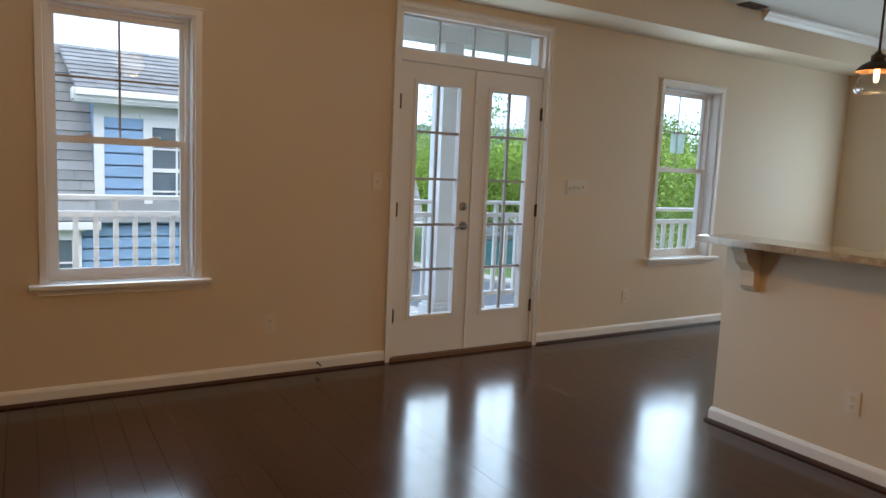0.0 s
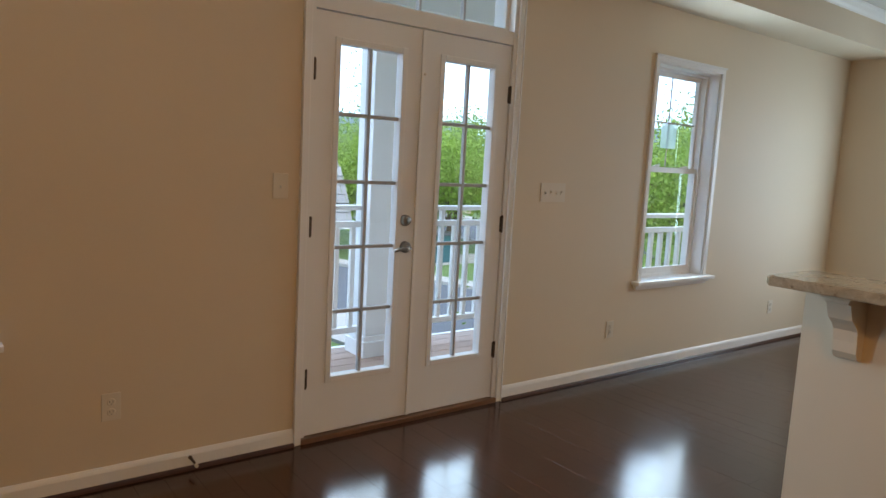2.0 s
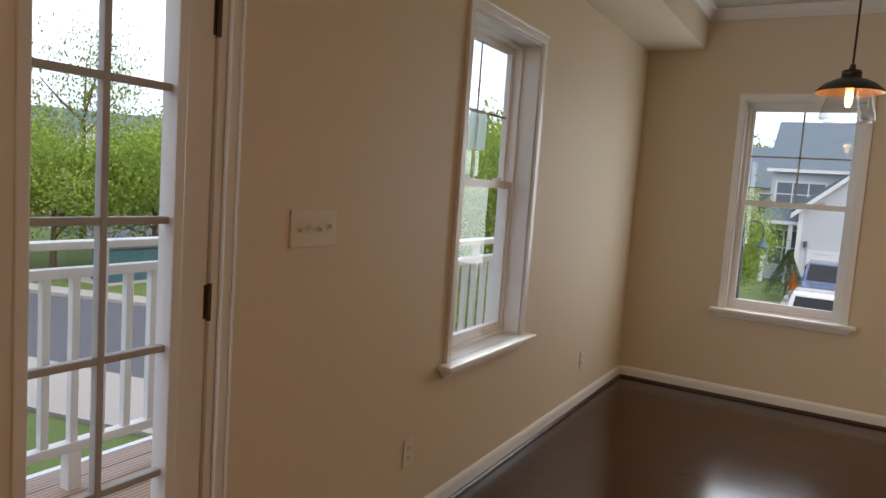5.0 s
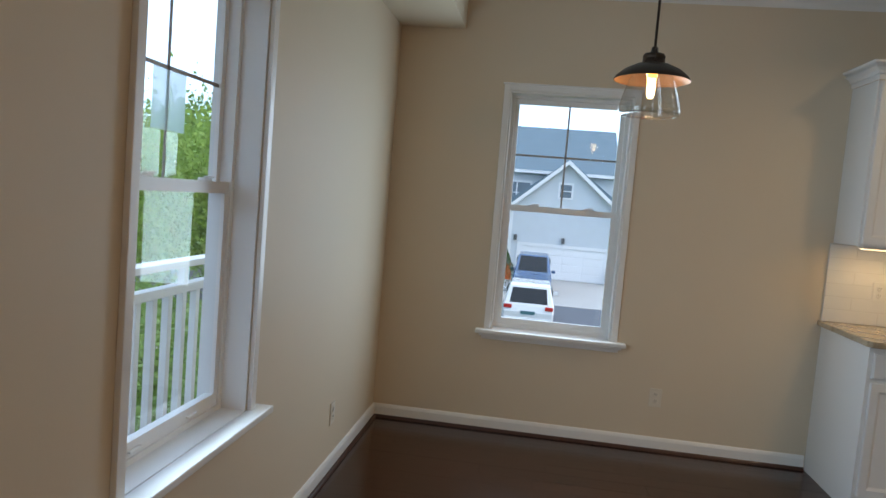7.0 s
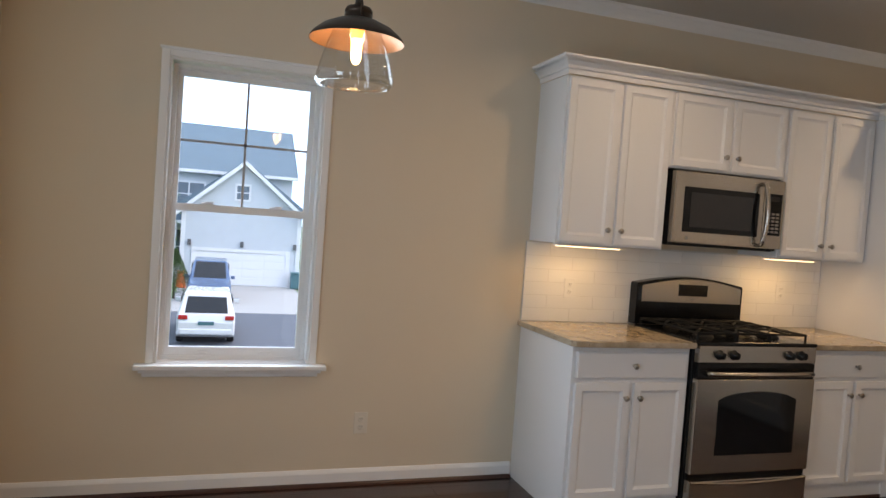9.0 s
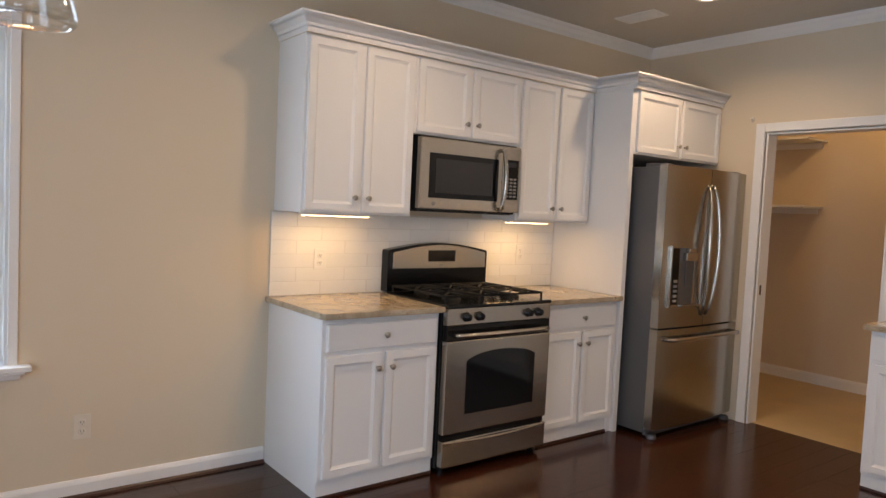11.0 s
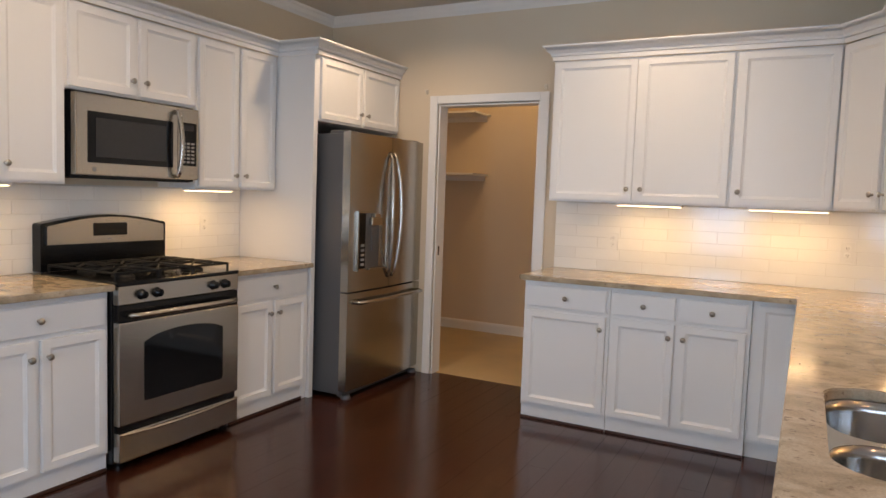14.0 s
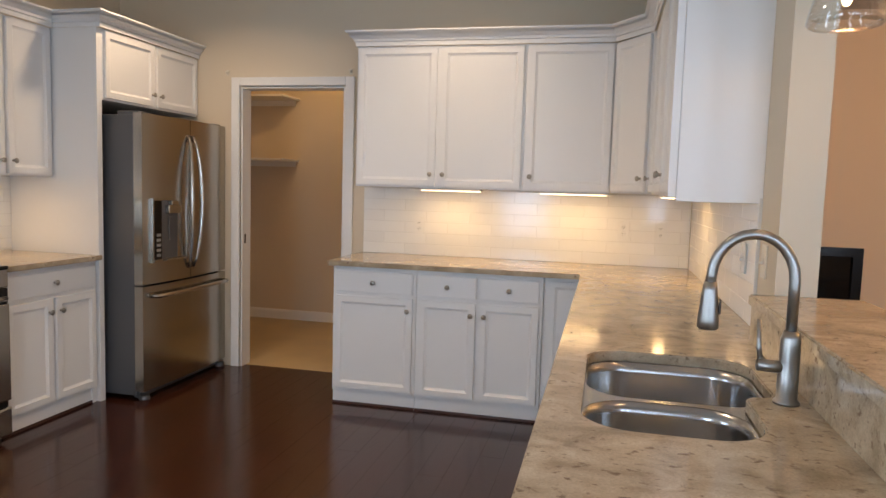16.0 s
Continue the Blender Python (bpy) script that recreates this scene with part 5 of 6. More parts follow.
part("recess", one_box(0.167, 0.423, yf - 0.0075, yf - 0.0045, 0.884, 1.253), M_DKSTEEL, disp, "grey dispenser recess")
part("spout", boxes((0.20, 0.33, yf - 0.04, yf - 0.008, 1.17, 1.225), (0.225, 0.30, yf - 0.045, yf - 0.008, 1.225, 1.252), bevel=0.005), M_STEEL, disp, "steel dispenser spout")
part("paddle", one_box(0.235, 0.29, yf - 0.016, yf - 0.008, 1.0, 1.15, 0.003), M_DKSTEEL, disp)
part("drip_tray", one_box(0.19, 0.40, yf - 0.03, yf - 0.0145, 0.868, 0.88, 0.003), M_STEEL, disp)
for k in range(5):
    part("button", one_box(0.105, 0.147, yf - 0.0145, yf - 0.0132, 0.90 + k * 0.032, 0.918 + k * 0.032), M_BUTTON, disp)
part("kick_grille", one_box(0.02, FW - 0.02, -FD - 0.02, -FD + 0.02, 0.012, 0.055, 0.004), M_DKSTEEL, rf)
for fx in (0.04, FW - 0.04):
    part("foot", lathe(bmesh.new(), [(0.03, 0.0), (0.035, 0.008), (0.03, 0.028), (0.0, 0.0295)], 16, (fx, -FD - 0.04, 0)), M_DKSTEEL, rf)
    part("rear_foot", lathe(bmesh.new(), [(0.02, 0.0), (0.02, 0.0295)], 12, (fx, -0.1, 0), cap=True), M_DKSTEEL, rf)

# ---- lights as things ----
# fixtures for the can in view and the three added unseen ones
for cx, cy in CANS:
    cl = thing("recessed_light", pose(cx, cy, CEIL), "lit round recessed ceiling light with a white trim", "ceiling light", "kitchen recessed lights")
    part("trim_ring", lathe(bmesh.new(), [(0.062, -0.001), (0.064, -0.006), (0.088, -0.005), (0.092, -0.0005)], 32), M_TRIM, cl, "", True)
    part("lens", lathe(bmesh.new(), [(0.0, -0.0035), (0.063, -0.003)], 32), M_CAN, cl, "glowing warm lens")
vt = thing("ceiling_vent", pose(7.13, -0.95, CEIL), "white rectangular ceiling air register", "vent")
part("frame", boxes((-0.16, 0.16, -0.085, -0.065, -0.008, -0.0005), (-0.16, 0.16, 0.065, 0.085, -0.008, -0.0005), (-0.16, -0.14, -0.065, 0.065, -0.008, -0.0005), (0.14, 0.16, -0.065, 0.065, -0.008, -0.0005)), M_TRIM, vt)
for k in range(9):
    part("slat", one_box(-0.14, 0.14, -0.062 + k * 0.0145, -0.056 + k * 0.0145, -0.007, -0.001), M_TRIM, vt)
part("backing", one_box(-0.14, 0.14, -0.065, 0.065, -0.0009, -0.0004), M_SLOT, vt)
vt2 = thing("ceiling_vent", pose(5.27, 3.64, CEIL), "brown rectangular ceiling air register near the soffit", "vent")
part("frame", boxes((-0.13, 0.13, -0.07, 0.07, -0.009, -0.0005), bevel=0.002), M_SILLWOOD, vt2)
for k in range(7):
    part("slat", one_box(-0.115, 0.115, -0.056 + k * 0.018, -0.048 + k * 0.018, -0.013, -0.0092), M_SHOE, vt2)


def pendant(x, y, pz, k, r):
    """k scales the lamp, r is the radius of its metal shade."""
    p = thing("pendant_lamp", pose(x, y, pz), "bronze pendant lamp with a clear glass jar shade" if k == 1 else "small bronze pendant lamp with a glass jar above the bar", "lamp", "pendant lamps")
    top = CEIL - pz

    def turned(rows, wide=1.0):
        return lathe(bmesh.new(), [(a * k * wide, b * k) for a, b in rows], 40)
    part("canopy", lathe(bmesh.new(), [(0.0, top - 0.025), (0.045, top - 0.022), (0.06, top - 0.004), (0.06, top - 0.0005)], 28), M_BRONZE, p, "", True)
    part("rod", tube(bmesh.new(), [(0, 0, 0.185 * k), (0, 0, top - 0.02)], 0.0055, 10), M_BRONZE, p)
    part("socket_cap", turned([(0.0, 0.19), (0.012, 0.188), (0.016, 0.165), (0.040, 0.160), (0.045, 0.15), (0.045, 0.142), (0.042, 0.140), (0.045, 0.138), (0.045, 0.125), (0.05, 0.118)]), M_BRONZE, p, "ribbed bronze socket cap", True)
    for s in (-1, 1):
        part("loop", tube(bmesh.new(), [(s * a * k, 0, b * k) for a, b in ((0.012, 0.176), (0.03, 0.178), (0.045, 0.166), (0.05, 0.145), (0.048, 0.125))], 0.004 * k, 8), M_BRONZE, p, "", True)
    w = r / (0.154 * k)
    sh = part("shade", turned([(0.045, 0.122), (0.07, 0.116), (0.115, 0.094), (0.145, 0.068), (0.152, 0.058), (0.154, 0.052)], w), M_BRONZE, p, "dark bronze dome shade", True)
    part("shade_lining", turned([(0.045, 0.119), (0.07, 0.1125), (0.114, 0.0905), (0.143, 0.065), (0.1525, 0.052)], w), M_COPPER, sh, "copper-coloured inner face", True)
    gl = part("glass_jar", turned([(0.066, 0.108), (0.076, 0.09), (0.096, 0.04), (0.113, -0.02), (0.125, -0.066), (0.126, -0.080), (0.118, -0.090), (0.106, -0.092), (0.106, -0.088), (0.117, -0.086), (0.122, -0.078), (0.121, -0.066)]), M_SHADEGL, p, "clear glass jar shade", True)
    gl.visible_shadow = False
    bl = part("bulb", turned([(0.0, -0.022), (0.010, -0.018), (0.016, -0.004), (0.0175, 0.03), (0.016, 0.06)]), M_BULB, p, "glowing filament bulb", True)
    part("bulb_neck", turned([(0.0165, 0.0605), (0.022, 0.085), (0.024, 0.108)]), M_AMBER, bl, "amber lit neck", True)
    return p


pendant(*PENDANTS[0][:3], 1, 0.154)
mini = pendant(*PENDANTS[1][:3], 0.68, 0.088)
copy_thing(mini, pose(*PENDANTS[2][:3]))

ll2 = thing("ceiling_light", pose(1.2, -0.2, 2.36), "lit frosted globe ceiling light in the living room", "ceiling light")
part("stem", tube(bmesh.new(), [(0, 0, 0.14), (0, 0, CEIL - 2.361)], 0.012, 12), M_BRONZE, ll2)
part("holder", lathe(bmesh.new(), [(0.0, 0.145), (0.10, 0.14), (0.125, 0.115)], 28), M_BRONZE, ll2, "", True)
glb = part("globe", lathe(bmesh.new(), [(0.122, 0.114), (0.15, 0.06), (0.15, 0.0), (0.115, -0.07), (0.05, -0.105), (0.0, -0.11)], 28), M_GLOBE, ll2, "glowing frosted globe", True)
glb.visible_shadow = False


pl = thing("pantry_lamp", pose(6.55, -2.75, 2.62), "lit frosted flush lamp on the pantry ceiling", "ceiling light")
part("base", lathe(bmesh.new(), [(0.0, 0.145), (0.10, 0.145), (0.11, 0.179)], 24, cap=False), M_BRONZE, pl)
pg = part("globe", lathe(bmesh.new(), [(0.10, 0.144), (0.115, 0.08), (0.09, 0.02), (0.0, -0.02)], 24), M_GLOBE, pl, "glowing frosted bowl", True)
pg.visible_shadow = False


def strip_light(m, length, watts=1.35):
    s = thing("under_cabinet_light", m, "slim lit under-cabinet light strip", "light strip", "under-cabinet lights")
    part("housing", boxes((0, length, -0.035, 0.035, -0.014, -0.0005), bevel=0.003), M_TRIM, s)
    part("diffuser", one_box(0.01, length - 0.01, -0.024, 0.024, -0.018, -0.0143), M_STRIP, s, "glowing diffuser")
    data = bpy.data.lights.new("strip_lamp", "AREA")
    data.shape, data.size, data.size_y = "RECTANGLE", length - 0.03, 0.04
    data.energy, data.color = watts, (1.0, 0.72, 0.34)
    lob = new("strip_lamp", data)
    lob.matrix_world = m @ pose(length / 2, 0, -0.020)


strip_light(east(1.36) @ pose(0, -0.24, UB), 0.40)
strip_light(east(-0.08) @ pose(0, -0.24, UB), 0.36)
strip_light(south(5.20) @ pose(0, -0.25, UB), 0.40)
strip_light(south(4.43) @ pose(0, -0.25, UB), 0.42)
strip_light(pose(3.695, -1.22, UB, 0, 0, 90), 0.30, 1.5)

# ---- outside: deck and railing ----
GZ = -3.2
dk = tagged(new("deck"), "brown composite deck boards on the upstairs porch", "deck", "", "structure")
RX, RYA, RYB = 5.0, 5.64, 4.87
DECKME = to_mesh("deck_board", one_box(-4.0, 5.12, 0.0, 0.138, -0.03, 0.0, 0.004), M_DECK)
DECKME2 = to_mesh("deck_board", one_box(5.125, 9.5, 0.0, 0.138, -0.03, 0.0, 0.004), M_DECK)
for k in range(11):
    shared("deck_board", DECKME, dk, pose(0, 4.285 + k * 0.143, -0.10))
    if k < 5:
        shared("deck_board", DECKME2, dk, pose(0, 4.285 + k * 0.143, -0.10))
part("fascia", boxes((-4.0, 5.16, 5.86, 5.90, -0.40, -0.10), (5.125, 5.16, 5.0, 5.86, -0.40, -0.10), (5.16, 9.5, 5.0, 5.04, -0.40, -0.10)), M_RAIL, dk)
BALME = to_mesh("baluster", one_box(-0.018, 0.018, -0.018, 0.018, 0.2255, 0.9845, 0.002), M_RAIL)


def railing(m, length, gaps=()):
    """A run of railing along x from the pose m."""
    r = thing("porch_railing", m, "white porch railing with square balusters and double top rail", "railing", "porch railings")
    part("top_rail", one_box(0, length, -0.045, 0.045, 1.115, 1.15, 0.006), M_RAIL, r)
    part("second_rail", one_box(0, length, -0.03, 0.03, 0.985, 1.03, 0.005), M_RAIL, r)
    part("bottom_rail", one_box(0, length, -0.03, 0.03, 0.18, 0.225, 0.005), M_RAIL, r)
    bx, k = 0.13, 0
    while bx < length - 0.03:
        if not any(g0 < bx < g1 for g0, g1 in gaps):
            shared("baluster", BALME, r, pose(bx, 0, 0))
        if k % 7 == 3:
            part("spacer", one_box(bx - 0.018, bx + 0.018, -0.02, 0.02, 1.0305, 1.1145), M_RAIL, r)
        if k % 14 == 2:
            part("support_block", one_box(bx - 0.03, bx + 0.03, -0.03, 0.03, 0.0, 0.1795), M_RAIL, r)
        bx += 0.135
        k += 1
    return r


railing(pose(-3.6, RYA, -0.10), 7.09)
railing(pose(3.71, RYA, -0.10), 1.18)
railing(pose(RX, RYB + 0.05, -0.10, 0, 0, 90), RYA - 0.11 - RYB - 0.05)
railing(pose(RX + 0.05, RYB, -0.10), 4.2)
for cx in (3.60, RX):
    c = thing("porch_column", pose(cx, RYA, -0.10), "square white porch column with a base block", "column", "porch columns")
    part("shaft", one_box(-0.105, 0.105, -0.105, 0.105, 0.16, 2.62, 0.006), M_RAIL, c)
    part("base", boxes((-0.14, 0.14, -0.14, 0.14, 0, 0.12), (-0.12, 0.12, -0.12, 0.12, 0.12, 0.16), bevel=0.006), M_RAIL, c)
pr = thing("porch_roof", pose(0, 0, 0), "white porch ceiling and beam over the door", "porch roof")
part("beam", one_box(2.6, 5.3, 5.52, 5.76, 2.52, 2.78, 0.006), M_RAIL, pr)
part("porch_ceiling", one_box(2.5, 5.4, 4.285, 5.9, 2.785, 2.83), M_RAIL, pr)

# ---- ground, street ----
setting("ground", one_box(-220, 260, -220, 260, GZ - 0.5, GZ), M_GRASS, "flat green lawn reaching to the horizon", "ground")
setting("road", boxes((27, 36, -120, 160, GZ + 0.001, GZ + 0.02)), M_ASPH, "dark grey asphalt street", "road")
LANE = [(20.0, 11.6), (17.4, 18.6), (15.4, 24.6), (12.6, 34.0), (8.0, 33.0), (10.6, 20.0), (11.6, 15.0), (13.2, 9.6)]
setting("lane", loop_prism(bmesh.new(), LANE, [], GZ + 0.001, GZ + 0.018), M_ASPH, "blue-grey asphalt lane past the back yard", "road")
setting("lane_walk", loop_prism(bmesh.new(), [(13.1, 9.6), (11.5, 15.0), (10.5, 20.0), (8.6, 29.0), (6.9, 28.6), (8.4, 19.5), (9.2, 14.5), (10.4, 9.0)], [], GZ + 0.001, GZ + 0.09), M_CONC, "pale concrete walk beside the lane", "pavement")
setting("lane_kerb", loop_prism(bmesh.new(), [(20.1, 11.6), (17.5, 18.6), (15.5, 24.6), (12.7, 34.0), (13.6, 34.2), (16.4, 24.9), (18.4, 18.9), (21.0, 11.9)], [], GZ + 0.001, GZ + 0.12), M_CONC, "pale concrete kerb strip across the lane", "kerb")
setting("kerb", boxes((26.8, 27, -120, 15.4, GZ + 0.001, GZ + 0.13), (26.8, 27, 25.7, 160, GZ + 0.001, GZ + 0.13), (36, 36.2, -120, -1.8, GZ + 0.001, GZ + 0.13), (36, 36.2, 5.0, 160, GZ + 0.001, GZ + 0.13),
                      bevel=0.02), M_CONC, "pale concrete kerb along the street", "kerb")
setting("pavement", boxes((36, 47.6, -1.7, 4.9, GZ + 0.001, GZ + 0.03), (37.2, 38.6, 5.0, 160, GZ + 0.001, GZ + 0.028), (17.6, 26, 25.5, 28, GZ + 0.001, GZ + 0.02)), M_CONC, "pale concrete driveway and walks", "pavement")


# ---- blue neighbour house ----
def courses(parent, name, line, xl, xr, n, material, lift=0.022, cuts=()):
    """Overlapping rows up a slope; line: (y, z) at the foot and the top; xl, xr: ends of a row by its share of the height."""
    (ya, za), (yb, zb) = line
    ny, nz = -(zb - za), (yb - ya)
    ln = math.hypot(ny, nz)
    ny, nz = ny / ln * lift, nz / ln * lift
    for i in range(n):
        a, b = i / n, (i + 1.12) / n
        y0, z0, y1, z1 = ya + (yb - ya) * a, za + (zb - za) * a, ya + (yb - ya) * b, za + (zb - za) * b
        if name == "shingle_row":
            x = xl(a)
            bm = bmesh.new()
            rng = random.Random(i * 7 + int(abs(za) * 100) + int(abs(xl(0)) * 10))
            while x < xr(a) - 0.02:
                w = min(rng.uniform(0.16, 0.34), xr(a) - x)
                up = rng.uniform(0.55, 1.25)
                q = [(x + 0.004, y0 + ny * up, z0 + nz * up), (x + w - 0.004, y0 + ny * up, z0 + nz * up), (x + w - 0.004, y1, z1), (x + 0.004, y1, z1),
                     (x + 0.004, y0, z0), (x + w - 0.004, y0, z0)]
                v = [bm.verts.new(p) for p in q]
                bm.faces.new((v[0], v[1], v[2], v[3]))
                bm.faces.new((v[4], v[5], v[1], v[0]))
                x += w
            part(name, bm, material, parent)
        else:
            segs = [(xl(a), xr(a))]
            for c0, c1, cz0, cz1 in cuts:
                if cz0 < (z0 + z1) / 2 < cz1:
                    segs = [s for p, q in segs for s in ((p, min(q, c0)), (max(p, c1), q)) if s[1] - s[0] > 0.01]
            for p, q in segs:
                part(name, one_box(p, q, y0 - lift, y0 + 0.01, z0, z1), material, parent, m=None).rotation_euler = (0, 0, 0)


nh = thing("blue_house", pose(0, 0, 0), "blue lap-sided neighbour house with grey mansard roof and dormer", "house")
HY = 11.0
part("core_wall", boxes((-6.0, 6.1, HY, 20, GZ, 0.2)), M_BLUE, nh)
part("attic_wall", boxes((1.0, 4.38, HY + 0.02, 11.75, 0.2, 2.24)), M_BLUE, nh)
core = bmesh.new()
a = [core.verts.new(p) for p in ((-6.2, HY - 0.18, 0.36), (6.28, HY - 0.18, 0.36), (5.76, HY + 0.86, 2.86), (-6.2, HY + 0.86, 2.86), (-6.2, 20, 0.36), (6.28, 20, 0.36), (5.76, 19.2, 2.86), (-6.2, 19.2, 2.86))]
for f in ((0, 1, 2, 3), (1, 5, 6, 2), (5, 4, 7, 6), (4, 0, 3, 7), (3, 2, 6, 7), (0, 4, 5, 1)):
    core.faces.new([a[i] for i in f])
part("roof_deck", core, M_SHING, nh)
NS = 18


def hip(s):
    return 6.34 - 0.56 * min(1.0, s) ** 2.0


part("steep_roof_edge", boxes((-6.2, 1.06, HY - 0.26, HY - 0.1, 0.26, 0.37), (4.34, 6.34, HY - 0.26, HY - 0.1, 0.26, 0.37), bevel=0.01), M_EXTW, nh, "white eave fascia")
roof = part("steep_slope", boxes((-6.2, -6.15, HY - 0.2, HY, 0.2, 0.25)), M_SHING, nh)
courses(roof, "shingle_row", ((HY - 0.22, 0.38), (HY + 0.85, 2.90)), lambda s: -6.2, lambda s: 1.0, NS, M_SHING)
courses(roof, "shingle_row", ((HY - 0.22, 0.38), (HY + 0.85, 2.90)), lambda s: 4.42, hip, NS, M_SHING)
ub = bmesh.new()
ub.faces.new([ub.verts.new(p) for p in ((0.76, HY - 0.38, 2.205), (4.8, HY - 0.38, 2.205), (4.9, HY + 0.88, 2.90), (0.60, HY + 0.88, 2.90))])
ub.faces.new([ub.verts.new(p) for p in ((-6.2, HY + 0.84, 2.88), (5.80, HY + 0.84, 2.88), (5.6, 15.2, 3.0), (-6.2, 15.2, 3.0))])
upper = part("upper_slope", ub, M_SHING, nh)
courses(upper, "shingle_row", ((HY - 0.38, 2.22), (HY + 0.88, 2.92)), lambda s: 0.76 - 0.16 * s, lambda s: 4.8 + 0.1 * s, 10, M_SHING)
part("fascia", boxes((0.74, 4.82, HY - 0.40, HY - 0.37, 2.06, 2.215), (0.76, 4.78, HY - 0.46, HY - 0.405, 2.12, 2.205), (0.74, 4.82, HY - 0.37, HY + 0.02, 2.03, 2.06), (0.72, 0.74, HY - 0.42, HY + 0.05, 2.06, 2.22), bevel=0.004), M_EXTW, nh, "white eave gutter and soffit")
part("frieze_board", boxes((1.0, 4.4, HY - 0.03, HY - 0.002, 1.86, 2.03)), M_EXTW, nh)
for c0, c1 in ((1.0, 1.13), (4.27, 4.4)):
    part("corner_board", one_box(c0, c1, HY - 0.045, HY - 0.002, 0.58, 1.86), M_EXTW, nh, "white corner board")
NWIN = (1.65, 2.58, 0.40, 1.87)
courses(part("dormer_wall", one_box(1.05, 4.35, HY - 0.004, HY - 0.001, 0.55, 1.86), M_BLUE, nh), "siding_board", ((HY - 0.006, 0.3), (HY - 0.006, 1.86)), lambda s: 1.13, lambda s: 4.27, 9, M_BLUE, 0.018, (NWIN,))
courses(part("lower_wall", one_box(-6, 6.1, HY - 0.004, HY - 0.001, GZ, 0.19), M_BLUE, nh), "siding_board", ((HY - 0.006, -3.0), (HY - 0.006, 0.3)), lambda s: -6.0, lambda s: 6.1, 19, M_BLUE, 0.018, ((0.1, 0.82, -1.3, 0.22), NWIN))


def house_window(parent, x0, x1, z0, z1, y, rows, cols, trim=0.12):
    w = part("window", boxes((x0, x0 + trim, y - 0.05, y, z0, z1), (x1 - trim, x1, y - 0.05, y, z0, z1), (x0 + trim, x1 - trim, y - 0.05, y, z1 - trim, z1), (x0 + trim, x1 - trim, y - 0.05, y, z0, z0 + trim * 0.8), (x0 - 0.05, x1 + 0.05, y - 0.07, y, z1, z1 + 0.05)), M_EXTW, parent)
    part("pane", one_box(x0 + trim, x1 - trim, y - 0.012, y - 0.006, z0 + trim * 0.8, z1 - trim), M_WINDK, w)
    gx0, gx1, gz0, gz1 = x0 + trim, x1 - trim, z0 + trim * 0.8, z1 - trim
    for i in range(1, cols):
        x = gx0 + (gx1 - gx0) * i / cols
        part("muntin", one_box(x - 0.014, x + 0.014, y - 0.03, y - 0.0125, gz0, gz1), M_EXTW, w)
    for i in range(1, rows):
        z = gz0 + (gz1 - gz0) * i / rows
        t = 0.03 if i * 2 == rows else 0.014
        part("muntin", one_box(gx0, gx1, y - 0.032, y - 0.0305, z - t, z + t), M_EXTW, w)
    return w


house_window(nh, *NWIN, HY - 0.02, 4, 2)
house_window(nh, 0.1, 0.82, -1.3, 0.22, HY - 0.02, 4, 2)


# ---- house with a garage across the street ----
def prism_roof(x0, x1, y0, y1, z0, z1, over=0.4, along="y"):
    """A gable roof; the ridge runs along y or x."""
    bm = bmesh.new()
    if along == "y":
        m = (x0 + x1) / 2
        q = [(x0 - over, y0 - over, z0), (x1 + over, y0 - over, z0), (m, y0 - over, z1), (x0 - over, y1 + over, z0), (x1 + over, y1 + over, z0), (m, y1 + over, z1)]
    else:
        m = (y0 + y1) / 2
        q = [(x0 - over, y0 - over, z0), (x0 - over, y1 + over, z0), (x0 - over, m, z1), (x1 + over, y0 - over, z0), (x1 + over, y1 + over, z0), (x1 + over, m, z1)]
    v = [bm.verts.new(p) for p in q]
    for f in ((0, 1, 2), (3, 5, 4), (0, 2, 5, 3), (1, 4, 5, 2), (0, 3, 4, 1)):
        bm.faces.new([v[i] for i in f])
    return bm


def facing_window(parent, x, y0, y1, z0, z1, bars=1):
    w = part("window", boxes((x - 0.06, x, y0 - 0.12, y0, z0 - 0.1, z1 + 0.14), (x - 0.06, x, y1, y1 + 0.12, z0 - 0.1, z1 + 0.14), (x - 0.06, x, y0, y1, z1, z1 + 0.14), (x - 0.06, x, y0, y1, z0 - 0.1, z0)), M_EXTW, parent)
    part("pane", one_box(x - 0.02, x - 0.01, y0, y1, z0, z1), M_WINDK, w)
    part("muntin", one_box(x - 0.04, x - 0.0205, y0, y1, (z0 + z1) / 2 - 0.03, (z0 + z1) / 2 + 0.03), M_EXTW, w)
    for i in range(1, bars):
        yy = y0 + (y1 - y0) * i / bars
        part("muntin", one_box(x - 0.045, x - 0.041, yy - 0.04, yy + 0.04, z0, z1), M_EXTW, w)


gh = thing("garage_house", pose(0, 0, 0), "pale grey house with a white garage door and dark roof", "house")
GX = 47.6
part("garage_wall", boxes((GX, GX + 7, -1.9, 4.9, GZ, 1.45)), M_EXTS, gh)
gable = bmesh.new()
q = [(GX + d, y, z) for d in (0, 0.3) for y, z in ((-1.9, 1.45), (4.9, 1.45), (1.6, 4.35))]
v = [gable.verts.new(p) for p in q]
for f in ((0, 1, 2), (3, 5, 4), (0, 2, 5, 3), (1, 4, 5, 2)):
    gable.faces.new([v[i] for i in f])
part("gable", gable, M_EXTS, gh)
for k in range(26):
    zz = GZ + 0.2 + k * 0.19
    part("siding_row", one_box(GX - 0.02, GX - 0.002, -1.88, 4.88, zz, zz + 0.165), M_EXTS, gh) if zz > -0.95 and zz < 1.4 else None
